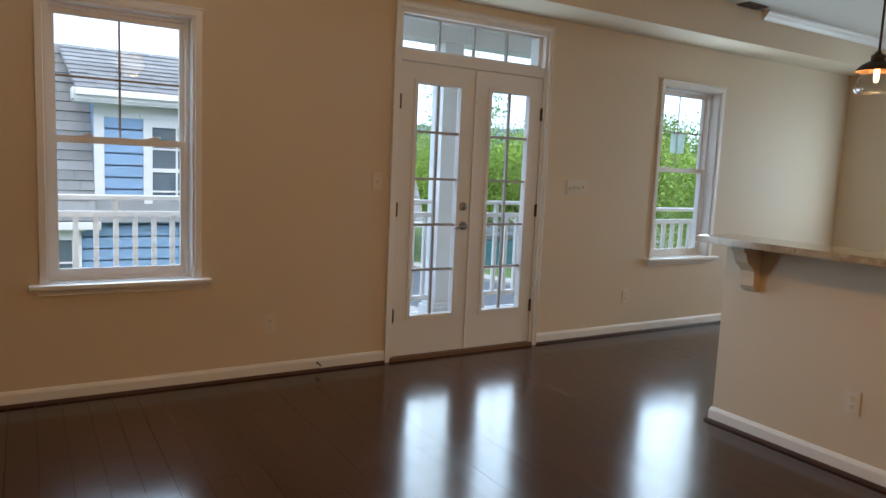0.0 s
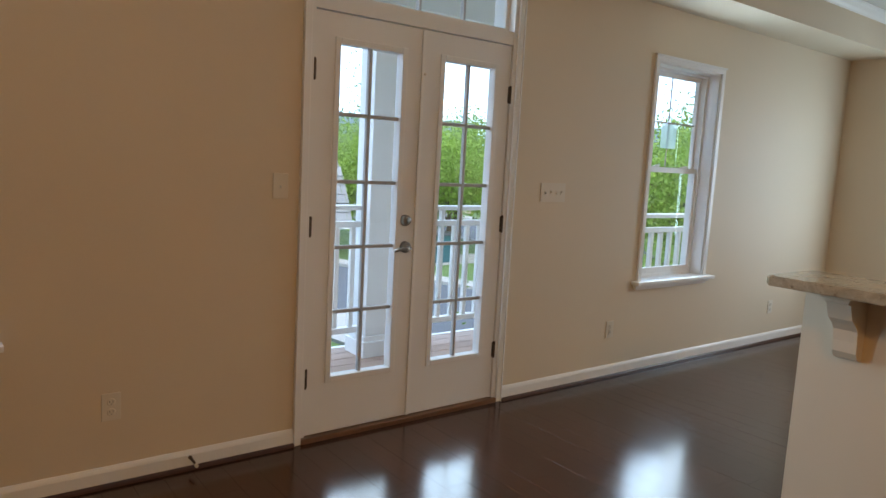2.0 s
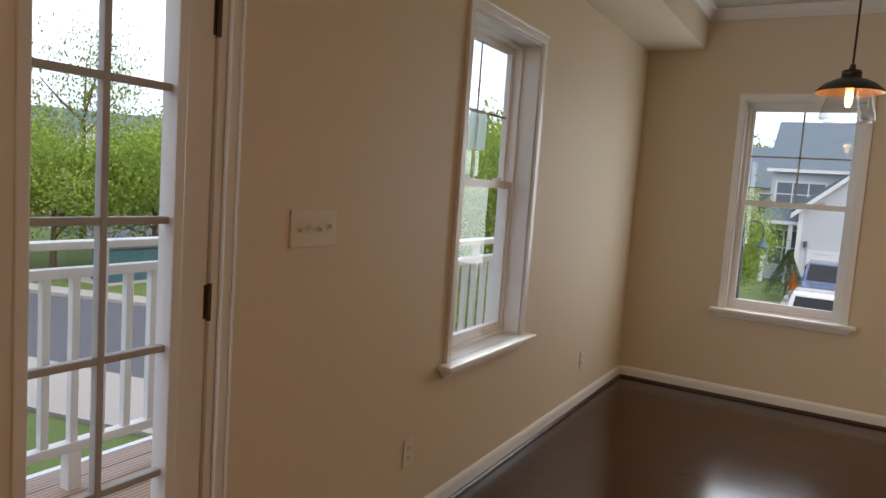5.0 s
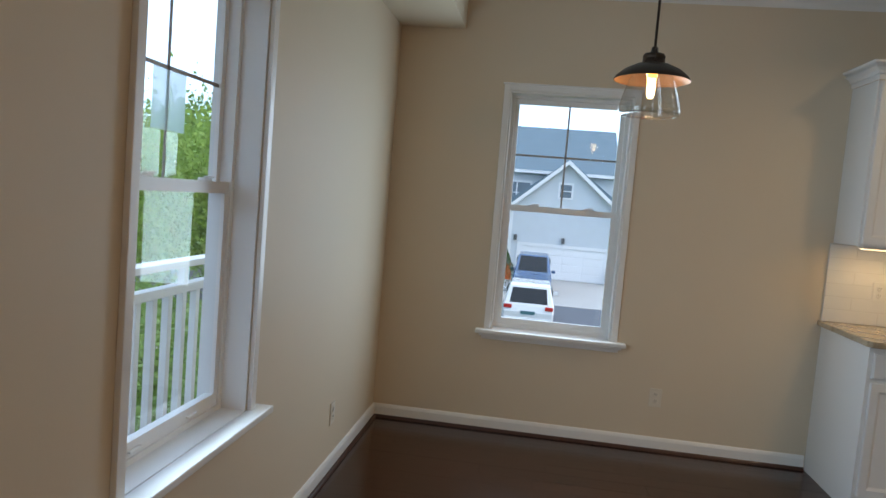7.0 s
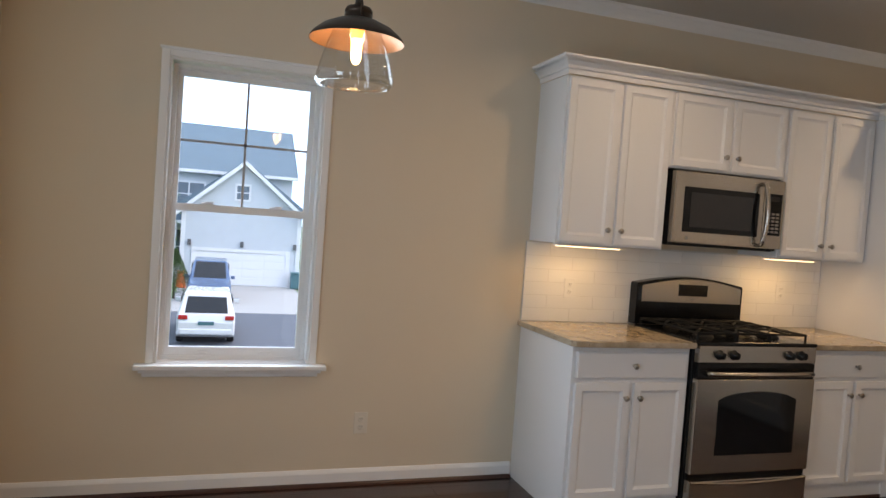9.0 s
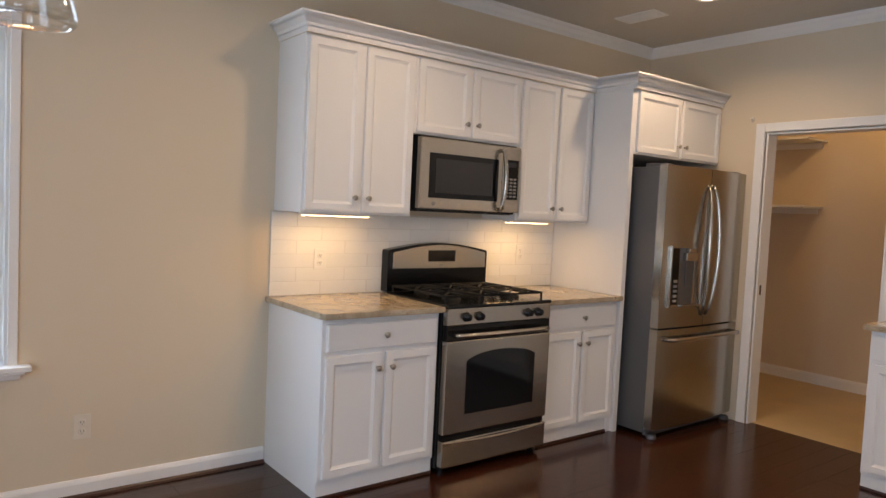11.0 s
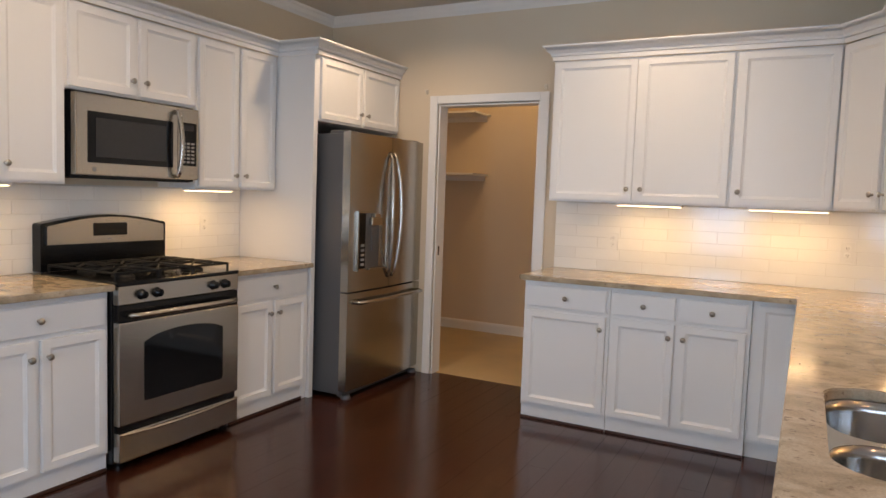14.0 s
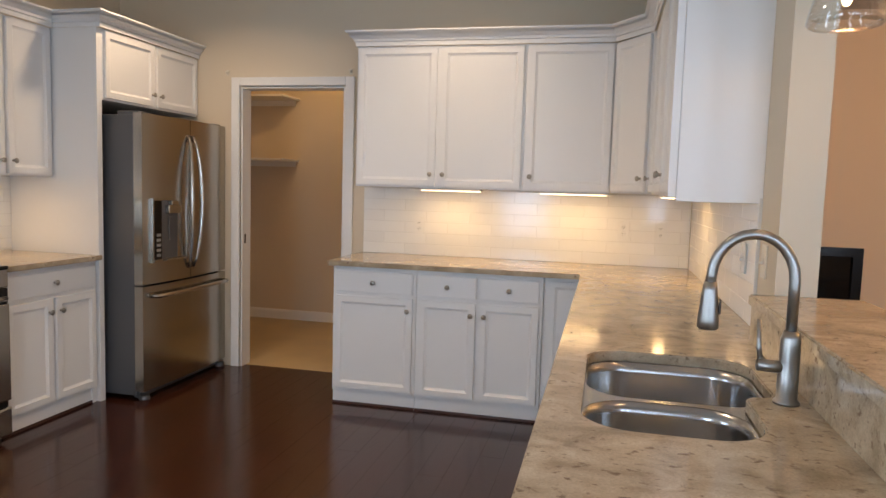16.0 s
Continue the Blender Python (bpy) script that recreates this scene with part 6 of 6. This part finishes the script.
part("garage_roof", prism_roof(GX + 0.85, GX + 9, -1.9, 4.9, 1.50, 4.42, 0.5, "x"), M_SHINGD, gh)
for y0, z0, y1, z1 in ((-2.4, 1.05, 1.55, 4.40), (5.4, 1.05, 1.55, 4.40)):
    rk = bmesh.new()
    w = 0.28
    vv = [rk.verts.new((GX - d, y, z)) for d in (0.5, 0.02) for y, z in ((y0, z0), (y1, z1), (y1, z1 - w), (y0, z0 - w))]
    for f in ((0, 1, 2, 3), (4, 7, 6, 5), (0, 4, 5, 1), (3, 2, 6, 7), (0, 3, 7, 4)):
        rk.faces.new([vv[i] for i in f])
    part("rake_board", rk, M_EXTW, gh, "white rake board")
for y0, y1 in ((-2.0, -1.75), (4.75, 5.0)):
    part("corner_board", one_box(GX - 0.05, GX - 0.003, y0, y1, GZ, 1.3), M_EXTW, gh)
gd = part("garage_door", one_box(GX - 0.03, GX - 0.021, -1.15, 4.1, GZ, -1.15), M_EXTW, gh, "white panelled garage door")
for r in range(4):
    for c in range(4):
        part("panel", one_box(GX - 0.055, GX - 0.0305, -1.05 + c * 1.29, 0.12 + c * 1.29, GZ + 0.06 + r * 0.5, GZ + 0.5 + r * 0.5, 0.012), M_EXTW, gd)
part("garage_trim", boxes((GX - 0.08, GX - 0.022, -1.4, -1.15, GZ, -0.95), (GX - 0.08, GX - 0.022, 4.1, 4.35, GZ, -0.95), (GX - 0.1, GX - 0.022, -1.15, 4.1, -1.15, -0.95)), M_EXTW, gh)
for yy in (-1.65, 1.5, 4.5):
    part("wall_lamp", boxes((GX - 0.2, GX - 0.03, yy - 0.1, yy + 0.1, -0.85, -0.5), bevel=0.02), M_DKSTEEL, gh)
facing_window(gh, GX - 0.003, 1.25, 1.95, 2.05, 2.85)
part("main_wall", boxes((GX + 3, GX + 13, -1.6, 6.9, GZ, 3.75)), M_EXTS, gh)
part("main_roof", prism_roof(GX + 3, GX + 13, -1.4, 6.7, 3.76, 7.2, 0.5, "y"), M_SHINGD, gh)
part("eave", one_box(GX + 2.4, GX + 2.9, -1.9, 7.2, 3.55, 3.75), M_EXTW, gh)
part("porch_roof", boxes((GX + 0.6, GX + 3, 4.95, 7.0, 0.35, 0.55), bevel=0.03), M_EXTW, gh)
part("porch_slope", prism_roof(GX + 0.8, GX + 4.8, 5.2, 6.8, 0.56, 1.3, 0.2, "y"), M_SHINGD, gh)
for yy in (5.4, 6.75):
    part("porch_post", one_box(GX + 0.7, GX + 0.95, yy - 0.12, yy + 0.12, GZ, 0.35), M_EXTW, gh)
facing_window(gh, GX + 2.99, 3.9, 6.55, 1.5, 2.9, 3)
facing_window(gh, GX + 2.99, 5.1, 6.6, -2.2, -0.1, 2)


def far_house(m, wall_mat, label, gables=1):
    h = thing("far_house", m, label, "house", "houses beyond the trees")
    part("wall", boxes((-7, 7, -5, 5, 0, 5.4)), wall_mat, h)
    part("roof", prism_roof(-7, 7, -5, 5, 5.4, 9.0, 0.5, "x"), M_SHINGD, h)
    part("cross_gable", prism_roof(-2.6, 2.6, -6.2, 0, 4.6, 7.8, 0.2, "y"), M_EXTW, h, "white trimmed front gable")
    part("gable_wall", boxes((-2.5, 2.5, -6.1, -5, 0, 4.6)), wall_mat, h)
    for wx in (-5.5, -0.6, 4.3):
        for wz in (0.9, 3.4):
            y = -6.12 if abs(wx) < 2 else -5.02
            w = part("window", boxes((wx - 0.12, wx + 1.32, y - 0.04, y, wz - 0.12, wz + 1.62)), M_EXTW, h)
            part("pane", one_box(wx, wx + 1.2, y - 0.06, y - 0.041, wz, wz + 1.5), M_WINDK, w)
            part("muntin", one_box(wx, wx + 1.2, y - 0.075, y - 0.061, wz + 0.71, wz + 0.79), M_EXTW, w)
    return h


far_house(pose(38, 58, GZ - 0.5, 0, 0, -32), M_CREAM, "cream house with a white front gable behind trees")
far_house(pose(62, 40, GZ, 0, 0, -60), M_CREAM, "cream house with a grey roof behind trees")
far_house(pose(68, 13.5, GZ + 0.6, 0, 0, -85), M_CREAM, "cream house beside the pale grey house")
far_house(pose(16, 62, GZ - 1, 0, 0, -10), M_EXTS, "pale house with a dark roof far behind trees")


# ---- trees ----
def crown_mesh(seed, n, size, conifer, mat):
    rng = np.random.default_rng(seed)
    if conifer:
        h = rng.random(n) ** 0.8
        r = (1 - h) * 0.5 * (0.65 + 0.4 * rng.random(n)) + 0.03
        a = rng.random(n) * 2 * np.pi
        c = np.stack([r * np.cos(a), r * np.sin(a), 0.06 + 0.94 * h], 1)
    else:
        k = 46
        u = rng.normal(size=(k, 3))
        u /= np.linalg.norm(u, axis=1)[:, None]
        rad = 0.30 + 0.62 * rng.random((k, 1)) ** 0.6
        cl = u * rad * np.array([0.50, 0.50, 0.36]) + np.array([0, 0, 0.62])
        w = 0.055 + 0.07 * rng.random(k)
        pick = rng.integers(0, k, n)
        c = cl[pick] + rng.normal(size=(n, 3)) * w[pick][:, None]
        c[:, 2] = np.maximum(c[:, 2], 0.16)
    d1 = rng.normal(size=(n, 3))
    d1 /= np.linalg.norm(d1, axis=1)[:, None]
    d2 = np.cross(d1, rng.normal(size=(n, 3)))
    d2 /= np.linalg.norm(d2, axis=1)[:, None]
    s = size * (0.6 + 0.8 * rng.random((n, 1)))
    v = np.concatenate([c - d1 * s, c + d2 * s * 0.55, c + d1 * s, c - d2 * s * 0.55], 1).reshape(-1, 3)
    me = bpy.data.meshes.new("crown")
    me.from_pydata(v.tolist(), [], np.arange(4 * n).reshape(n, 4).tolist())
    me.materials.append(mat)
    return me


def tree(m, seed, mat, label, n=16000, size=0.0125, conifer=False, group="street trees"):
    t = thing("tree", m, label, "tree", group)
    rng = random.Random(seed)
    tb = tube(bmesh.new(), [(0, 0, -0.02), (0.004, 0.002, 0.2), (-0.006, 0.004, 0.45), (0.002, 0, 0.8)], [0.026, 0.02, 0.014, 0.004], 10)
    if not conifer:
        for i in range(9):
            a = i * 2.4 + rng.random()
            z = 0.22 + 0.05 * i
            r = 0.22 + 0.15 * rng.random()
            tube(tb, [(0, 0, z), (0.5 * r * math.cos(a), 0.5 * r * math.sin(a), z + 0.09), (r * math.cos(a), r * math.sin(a), z + 0.20)], [0.010, 0.007, 0.002], 6)
    part("trunk", tb, M_BARK, t)
    shared("crown", crown_mesh(seed, n, size, conifer, mat), t, Matrix.Identity(4))
    return t


def grown(x, y, h, w=1.0, turn=0.0, z=GZ):
    return pose(x, y, z, 0, 0, turn) @ Matrix.Diagonal((h * w, h * w, h, 1))


def planted(src, m):
    """A copy of a tree of its own height and width."""
    s = src.scale
    return copy_thing(src, m @ Matrix.Diagonal((1 / s.x, 1 / s.y, 1 / s.z, 1)))


ta = tree(grown(24, 12.5, 7.2, 0.85), 3, M_LEAF, "bright green leafy street tree with a full crown")
tb_ = tree(grown(28, 17, 8.0, 0.85, 40), 5, M_LEAF2, "dark green leafy street tree with a full crown")
tc = tree(grown(26, 40, 12.5, 0.6, 10), 8, M_LEAF2, "tall sparse tree with see-through leaves", 5200, 0.009)
for x, y, h, w, r in ((20.5, 14.4, 6.0, 0.9, 70), (31, 12, 6.4, 0.9, 130), (25.2, 8.3, 4.0, 1.1, 200), (22, 28.5, 6.3, 1.0, 20), (18.4, 30.0, 5.6, 1.0, 250), (29.5, 27.0, 6.6, 1.0, 300), (14.6, 31.5, 5.4, 1.0, 80)):
    planted(ta, grown(x, y, h, w, r))
for x, y, h, w, r in ((26, 33, 7.6, 0.9, 90), (34, 22, 8.2, 0.9, 160), (20, 38, 7.8, 0.9, 240), (38, 34, 9.0, 0.9, 20), (43, 17.5, 7.6, 0.8, 50), (10.6, 36, 8.5, 0.9, 330), (80, 14, 12.5, 0.8, 60), (46, 27, 9.5, 0.9, 110)):
    planted(tb_, grown(x, y, h, w, r))
planted(ta, grown(33.0, 6.75, 5.0, 0.72, 310))
planted(tc, grown(12.5, 44, 13.5, 0.55, 200))
tree(grown(40.4, 4.85, 2.5, 0.85), 11, M_LEAF3, "dense cone-shaped evergreen shrub in the front yard", 8000, 0.013, True, "front yard evergreens")
for x, y, h, w, r, s in ((9.4, 6.9, 3.5, 1.1, 15, 21), (12.0, 8.2, 3.4, 1.2, 120, 22), (7.9, 6.6, 3.1, 1.2, 220, 23)):
    tree(grown(x, y, h, w, r), s, M_LEAF2, "rounded leafy shrub below the porch", 9000, 0.013, False, "garden shrubs")


# ---- cars and small street things ----
def car(name, m, label, paint_mat, ln, wd, ht, nose, rear_view):
    """A car along x, its rear towards -x."""
    c = thing(name, m, label, "car")
    hw_ = wd / 2
    side = [(-ln / 2, 0.35), (-ln / 2 - 0.03, 0.75), (-ln / 2 + 0.05, 1.0), (-ln / 2 + 0.45, ht - 0.06), (-ln / 2 + 0.8, ht), (nose - 1.2, ht - 0.02), (nose - 0.2, 1.08), (ln / 2 - 0.15, 0.92), (ln / 2, 0.7), (ln / 2, 0.35), (ln / 2 - 0.2, 0.25), (-ln / 2 + 0.2, 0.25)]
    bm = bmesh.new()
    rings = []
    for f, sh in ((-1.0, 0.97), (-0.93, 1.0), (0.93, 1.0), (1.0, 0.97)):
        ring = []
        for x, z in side:
            tuck = 1.0 if z < 1.02 else 1.0 - 0.20 * (z - 1.02) / (ht - 1.02)
            ring.append(bm.verts.new((x * sh, f * hw_ * tuck, z if abs(f) < 0.95 else 0.3 + (z - 0.3) * 0.97)))
        rings.append(ring)
    for a_, b_ in zip(rings, rings[1:]):
        for i in range(len(side)):
            bm.faces.new((a_[i], a_[(i + 1) % len(side)], b_[(i + 1) % len(side)], b_[i]))
    bm.faces.new(rings[0])
    bm.faces.new(rings[-1])
    part("body", bm, paint_mat, c)

    def slab(nm, x0, z0, x1, z1, y0, y1, mat, off=0.015, lab=""):
        nx, nz = (z1 - z0), -(x1 - x0)
        k_ = math.hypot(nx, nz)
        nx, nz = nx / k_ * off, nz / k_ * off
        b = bmesh.new()
        vs = [b.verts.new((x + s * nx, y * (1.0 if z < 1.3 else 0.9), z + s * nz)) for s in (0.2, 1.0) for x, y, z in ((x0, y0, z0), (x0, y1, z0), (x1, y1, z1), (x1, y0, z1))]
        for f in ((0, 1, 2, 3), (4, 7, 6, 5), (0, 4, 5, 1), (1, 5, 6, 2), (2, 6, 7, 3), (3, 7, 4, 0)):
            b.faces.new([vs[i] for i in f])
        part(nm, b, mat, c, lab)
    slab("rear_window", -ln / 2 + 0.10, 1.06, -ln / 2 + 0.40, ht - 0.14, -hw_ * 0.74, hw_ * 0.74, M_DGLASS, -0.02)
    slab("windscreen", nose - 0.27, 1.12, nose - 1.12, ht - 0.10, -hw_ * 0.78, hw_ * 0.78, M_DGLASS, 0.02)
    for s in (-1, 1):
        part("side_window", one_box(-ln / 2 + 0.9, nose - 1.25, s * hw_ * 0.9 - 0.02, s * hw_ * 0.9 + 0.02, 1.12, ht - 0.2, 0.02), M_DGLASS, c)
        part("tail_light", one_box(-ln / 2 - 0.045, -ln / 2 + 0.06, s * hw_ * 0.80 - 0.15, s * hw_ * 0.80 + 0.14, 0.86, 1.0, 0.02), M_RED, c, "red tail light")
        part("headlight", one_box(ln / 2 - 0.10, ln / 2 + 0.02, s * hw_ * 0.74 - 0.18, s * hw_ * 0.74 + 0.16, 0.68, 0.84, 0.02), M_EXTW, c, "clear headlight")
        part("mirror", one_box(nose - 0.75, nose - 0.55, s * (hw_ + 0.1) - 0.1, s * (hw_ + 0.1) + 0.1, 1.08, 1.24, 0.03), paint_mat, c)
        for x in (-ln / 2 + 0.85, ln / 2 - 0.9):
            w = part("wheel", lathe(bmesh.new(), [(0.20, -0.11), (0.31, -0.11), (0.33, -0.08), (0.33, 0.08), (0.31, 0.11), (0.20, 0.11)], 24, (x, s * (hw_ - 0.1), 0.33), "y"), M_TYRE, c)
            part("rim", lathe(bmesh.new(), [(0.0, -0.09), (0.2, -0.09), (0.2, 0.09), (0.0, 0.09)], 20, (x, s * (hw_ - 0.1), 0.33), "y"), M_NICKEL, w)
    part("grille", one_box(ln / 2 - 0.02, ln / 2 + 0.015, -hw_ * 0.45, hw_ * 0.45, 0.5, 0.72, 0.01), M_SLOT, c)
    part("number_plate", one_box(-ln / 2 - 0.05, -ln / 2 - 0.02, -0.26, 0.26, 0.68, 0.80), M_TEAL if rear_view else M_EXTW, c)
    part("bumper", boxes((-ln / 2 - 0.06, -ln / 2 + 0.1, -hw_ * 0.9, hw_ * 0.9, 0.36, 0.55), (ln / 2 - 0.1, ln / 2 + 0.05, -hw_ * 0.9, hw_ * 0.9, 0.32, 0.48), bevel=0.04), paint_mat, c)
    return c


car("white_suv", pose(30.6, 3.22, GZ + 0.02), "white sport utility car parked with its rear this way", M_CARW, 4.6, 1.86, 1.72, 1.35, True)
car("blue_van", pose(41.2, 3.20, GZ + 0.03, 0, 0, 180), "dark blue van parked in the driveway facing the street", M_CARB, 5.0, 1.98, 1.95, 1.55, False)
tcn = thing("traffic_cone", pose(45.5, 4.75, GZ + 0.03), "orange barrel beside the garage wall", "barrel")
part("barrel", lathe(bmesh.new(), [(0.30, 0.0), (0.30, 0.06), (0.25, 0.07), (0.23, 0.5), (0.2, 0.95), (0.0, 0.97)], 20), M_ORANGE, tcn)
bn = thing("waste_bin", pose(46.9, -1.75, GZ), "dark wheeled waste bin beside the garage", "bin")
part("bin_body", one_box(-0.3, 0.3, -0.3, 0.3, 0.05, 0.95, 0.05), M_TEAL, bn)
part("lid", one_box(-0.34, 0.34, -0.33, 0.33, 0.955, 1.03, 0.03), M_TEAL, bn)
sl = thing("street_lamp", pose(31, 5.95, GZ - 0.3), "dark gooseneck street lamp with a teal bell shade", "lamp")
part("pole", tube(bmesh.new(), [(0, 0, 0), (0, 0, 0.3), (0, 0, 3.0), (0, 0, 3.9)], [0.10, 0.07, 0.05, 0.045], 12), M_DKSTEEL, sl)
part("neck", tube(bmesh.new(), [(0, 0, 3.9)] + [(0, -0.35 + 0.35 * math.cos(math.pi * i / 10), 3.9 + 0.4 * math.sin(math.pi * i / 10)) for i in range(1, 11)] + [(0, -0.7, 3.7)], 0.03, 10), M_DKSTEEL, sl, "", True)
part("shade", lathe(bmesh.new(), [(0.04, 3.72), (0.07, 3.66), (0.10, 3.5), (0.22, 3.36), (0.25, 3.3), (0.0, 3.32)], 24, (0, -0.7, 0)), M_TEAL, sl, "teal bell shade", True)
dp = thing("dumpster", pose(19.5, 26.6, GZ), "dark teal utility box beside the road", "utility box")
part("box_body", one_box(-1.3, 1.3, -0.6, 0.6, 0.0, 1.25, 0.05), M_TEAL, dp)
part("lid", one_box(-1.35, 1.35, -0.65, 0.65, 1.255, 1.33, 0.03), M_DKSTEEL, dp)

# ---- backsplash tiles ----
TW, TH, TT = 0.3048, 0.0762, 0.008
TILES = {}


def tile_mesh(w, h):
    key = (round(w, 3), round(h, 3))
    if key not in TILES:
        bm = one_box(0.001, w - 0.001, -TT, 0, 0.001, h - 0.001)
        es = [e for e in bm.edges if all(abs(v.co.y + TT) < 1e-5 for v in e.verts)]
        bmesh.ops.bevel(bm, geom=es, offset=0.0008, segments=1, affect="EDGES")
        TILES[key] = to_mesh("tile", bm, M_TILE)
    return TILES[key]


def backsplash(m, length, z0, z1, label, gaps=()):
    t = thing("backsplash", m, label, "backsplash", "kitchen backsplashes")
    part("grout", one_box(0, length, -0.0108, -0.0005, z0, z1), M_GROUT, t)
    z, r = z0, 0
    rng = random.Random(len(label))
    while z < z1 - 0.01:
        h = min(TH, z1 - z)
        x = -TW / 2 if r % 2 else 0.0
        while x < length - 0.005:
            a, b = max(0.0, x), min(length, x + TW)
            if b - a > 0.008:
                shared("tile", tile_mesh(b - a, h), t, pose(a, -0.0045 + rng.uniform(-0.0002, 0.0002), z))
            x += TW
        z += TH
        r += 1
    return t


ZC = 0.9165
backsplash(east(1.425), 1.425 - (FP0 + 0.036), ZC, UB - 0.001, "white glazed subway tile behind the range counter")
backsplash(south(5.68), 5.68 - PX1 - 0.014, ZC, UB - 0.001, "white glazed subway tile above the sink run counter")
backsplash(part_side(SY + 0.014), 0.19 - SY - 0.014, ZC, UB - 0.001, "white glazed subway tile on the partition wall")
for m in (pose(EX - 0.0125, 1.128, 1.116, 0, 0, EASTROT), pose(EX - 0.0125, -0.432, 1.147, 0, 0, EASTROT), pose(5.274, SY + 0.0125, 1.118, 0, 0, SOUTHROT), pose(3.90, SY + 0.0125, 1.143, 0, 0, SOUTHROT), pose(3.667, SY + 0.0125, 1.142, 0, 0, SOUTHROT)):
    outlet(m, "white socket plate on the tile backsplash")
switch(pose(PX1 + 0.0125, 0.0, 1.15, 0, 0, PARTROT), 1, "white switch plate on the tiled partition wall")
switch(pose(PX1, 0.285, 1.165, 0, 0, PARTROT), 1, "white switch plate at the end of the partition wall")

# ---- floor planks, running towards the french door ----
fl = tagged(new("floor"), "dark reddish-brown polished hardwood plank floor", "floor", "", "structure")
PW = 0.1235
PLANKS = {}


def plank_mesh(length):
    key = round(length, 2)
    if key not in PLANKS:
        bm = one_box(0.0003, PW - 0.0003, 0.0003, key - 0.0003, -0.012, 0.0)
        es = [e for e in bm.edges if all(abs(v.co.z) < 1e-6 for v in e.verts)]
        bmesh.ops.bevel(bm, geom=es, offset=0.0003, segments=1, affect="EDGES")
        PLANKS[key] = to_mesh("plank", bm, M_PLANK)
    return PLANKS[key]


rng = random.Random(4)
rest = []
x = WX
lengths = (0.9, 1.1, 1.3, 1.5)
while x < EX - 0.01:
    y = LY - rng.uniform(0.0, 1.0)
    while y < NY + 0.01:
        ln = rng.choice(lengths)
        end = min(y + ln, NY + 0.02)
        stop = SY - 0.06 if x > 3.45 else LY
        if end > stop and end - y > 0.03:
            start = max(y, stop)
            if end - start > 0.03:
                tilt = rng.uniform(-0.22, 0.22)
                if 0.7 < x < 7.2 and end > -0.6:
                    shared("plank", plank_mesh(end - start), fl, pose(x, start, rng.uniform(-0.0003, 0.0), 0, tilt, 0))
                else:
                    rest.append((x, start, end - start))
        y += ln
    x += PW
bm = bmesh.new()
for px, pyy, ln in rest:
    box(bm, px + 0.0008, px + PW - 0.0008, pyy + 0.0008, pyy + ln - 0.0008, -0.012, -0.0002)
tagged(part("plank_rest", bm, M_PLANKS, fl), kind="stuff")
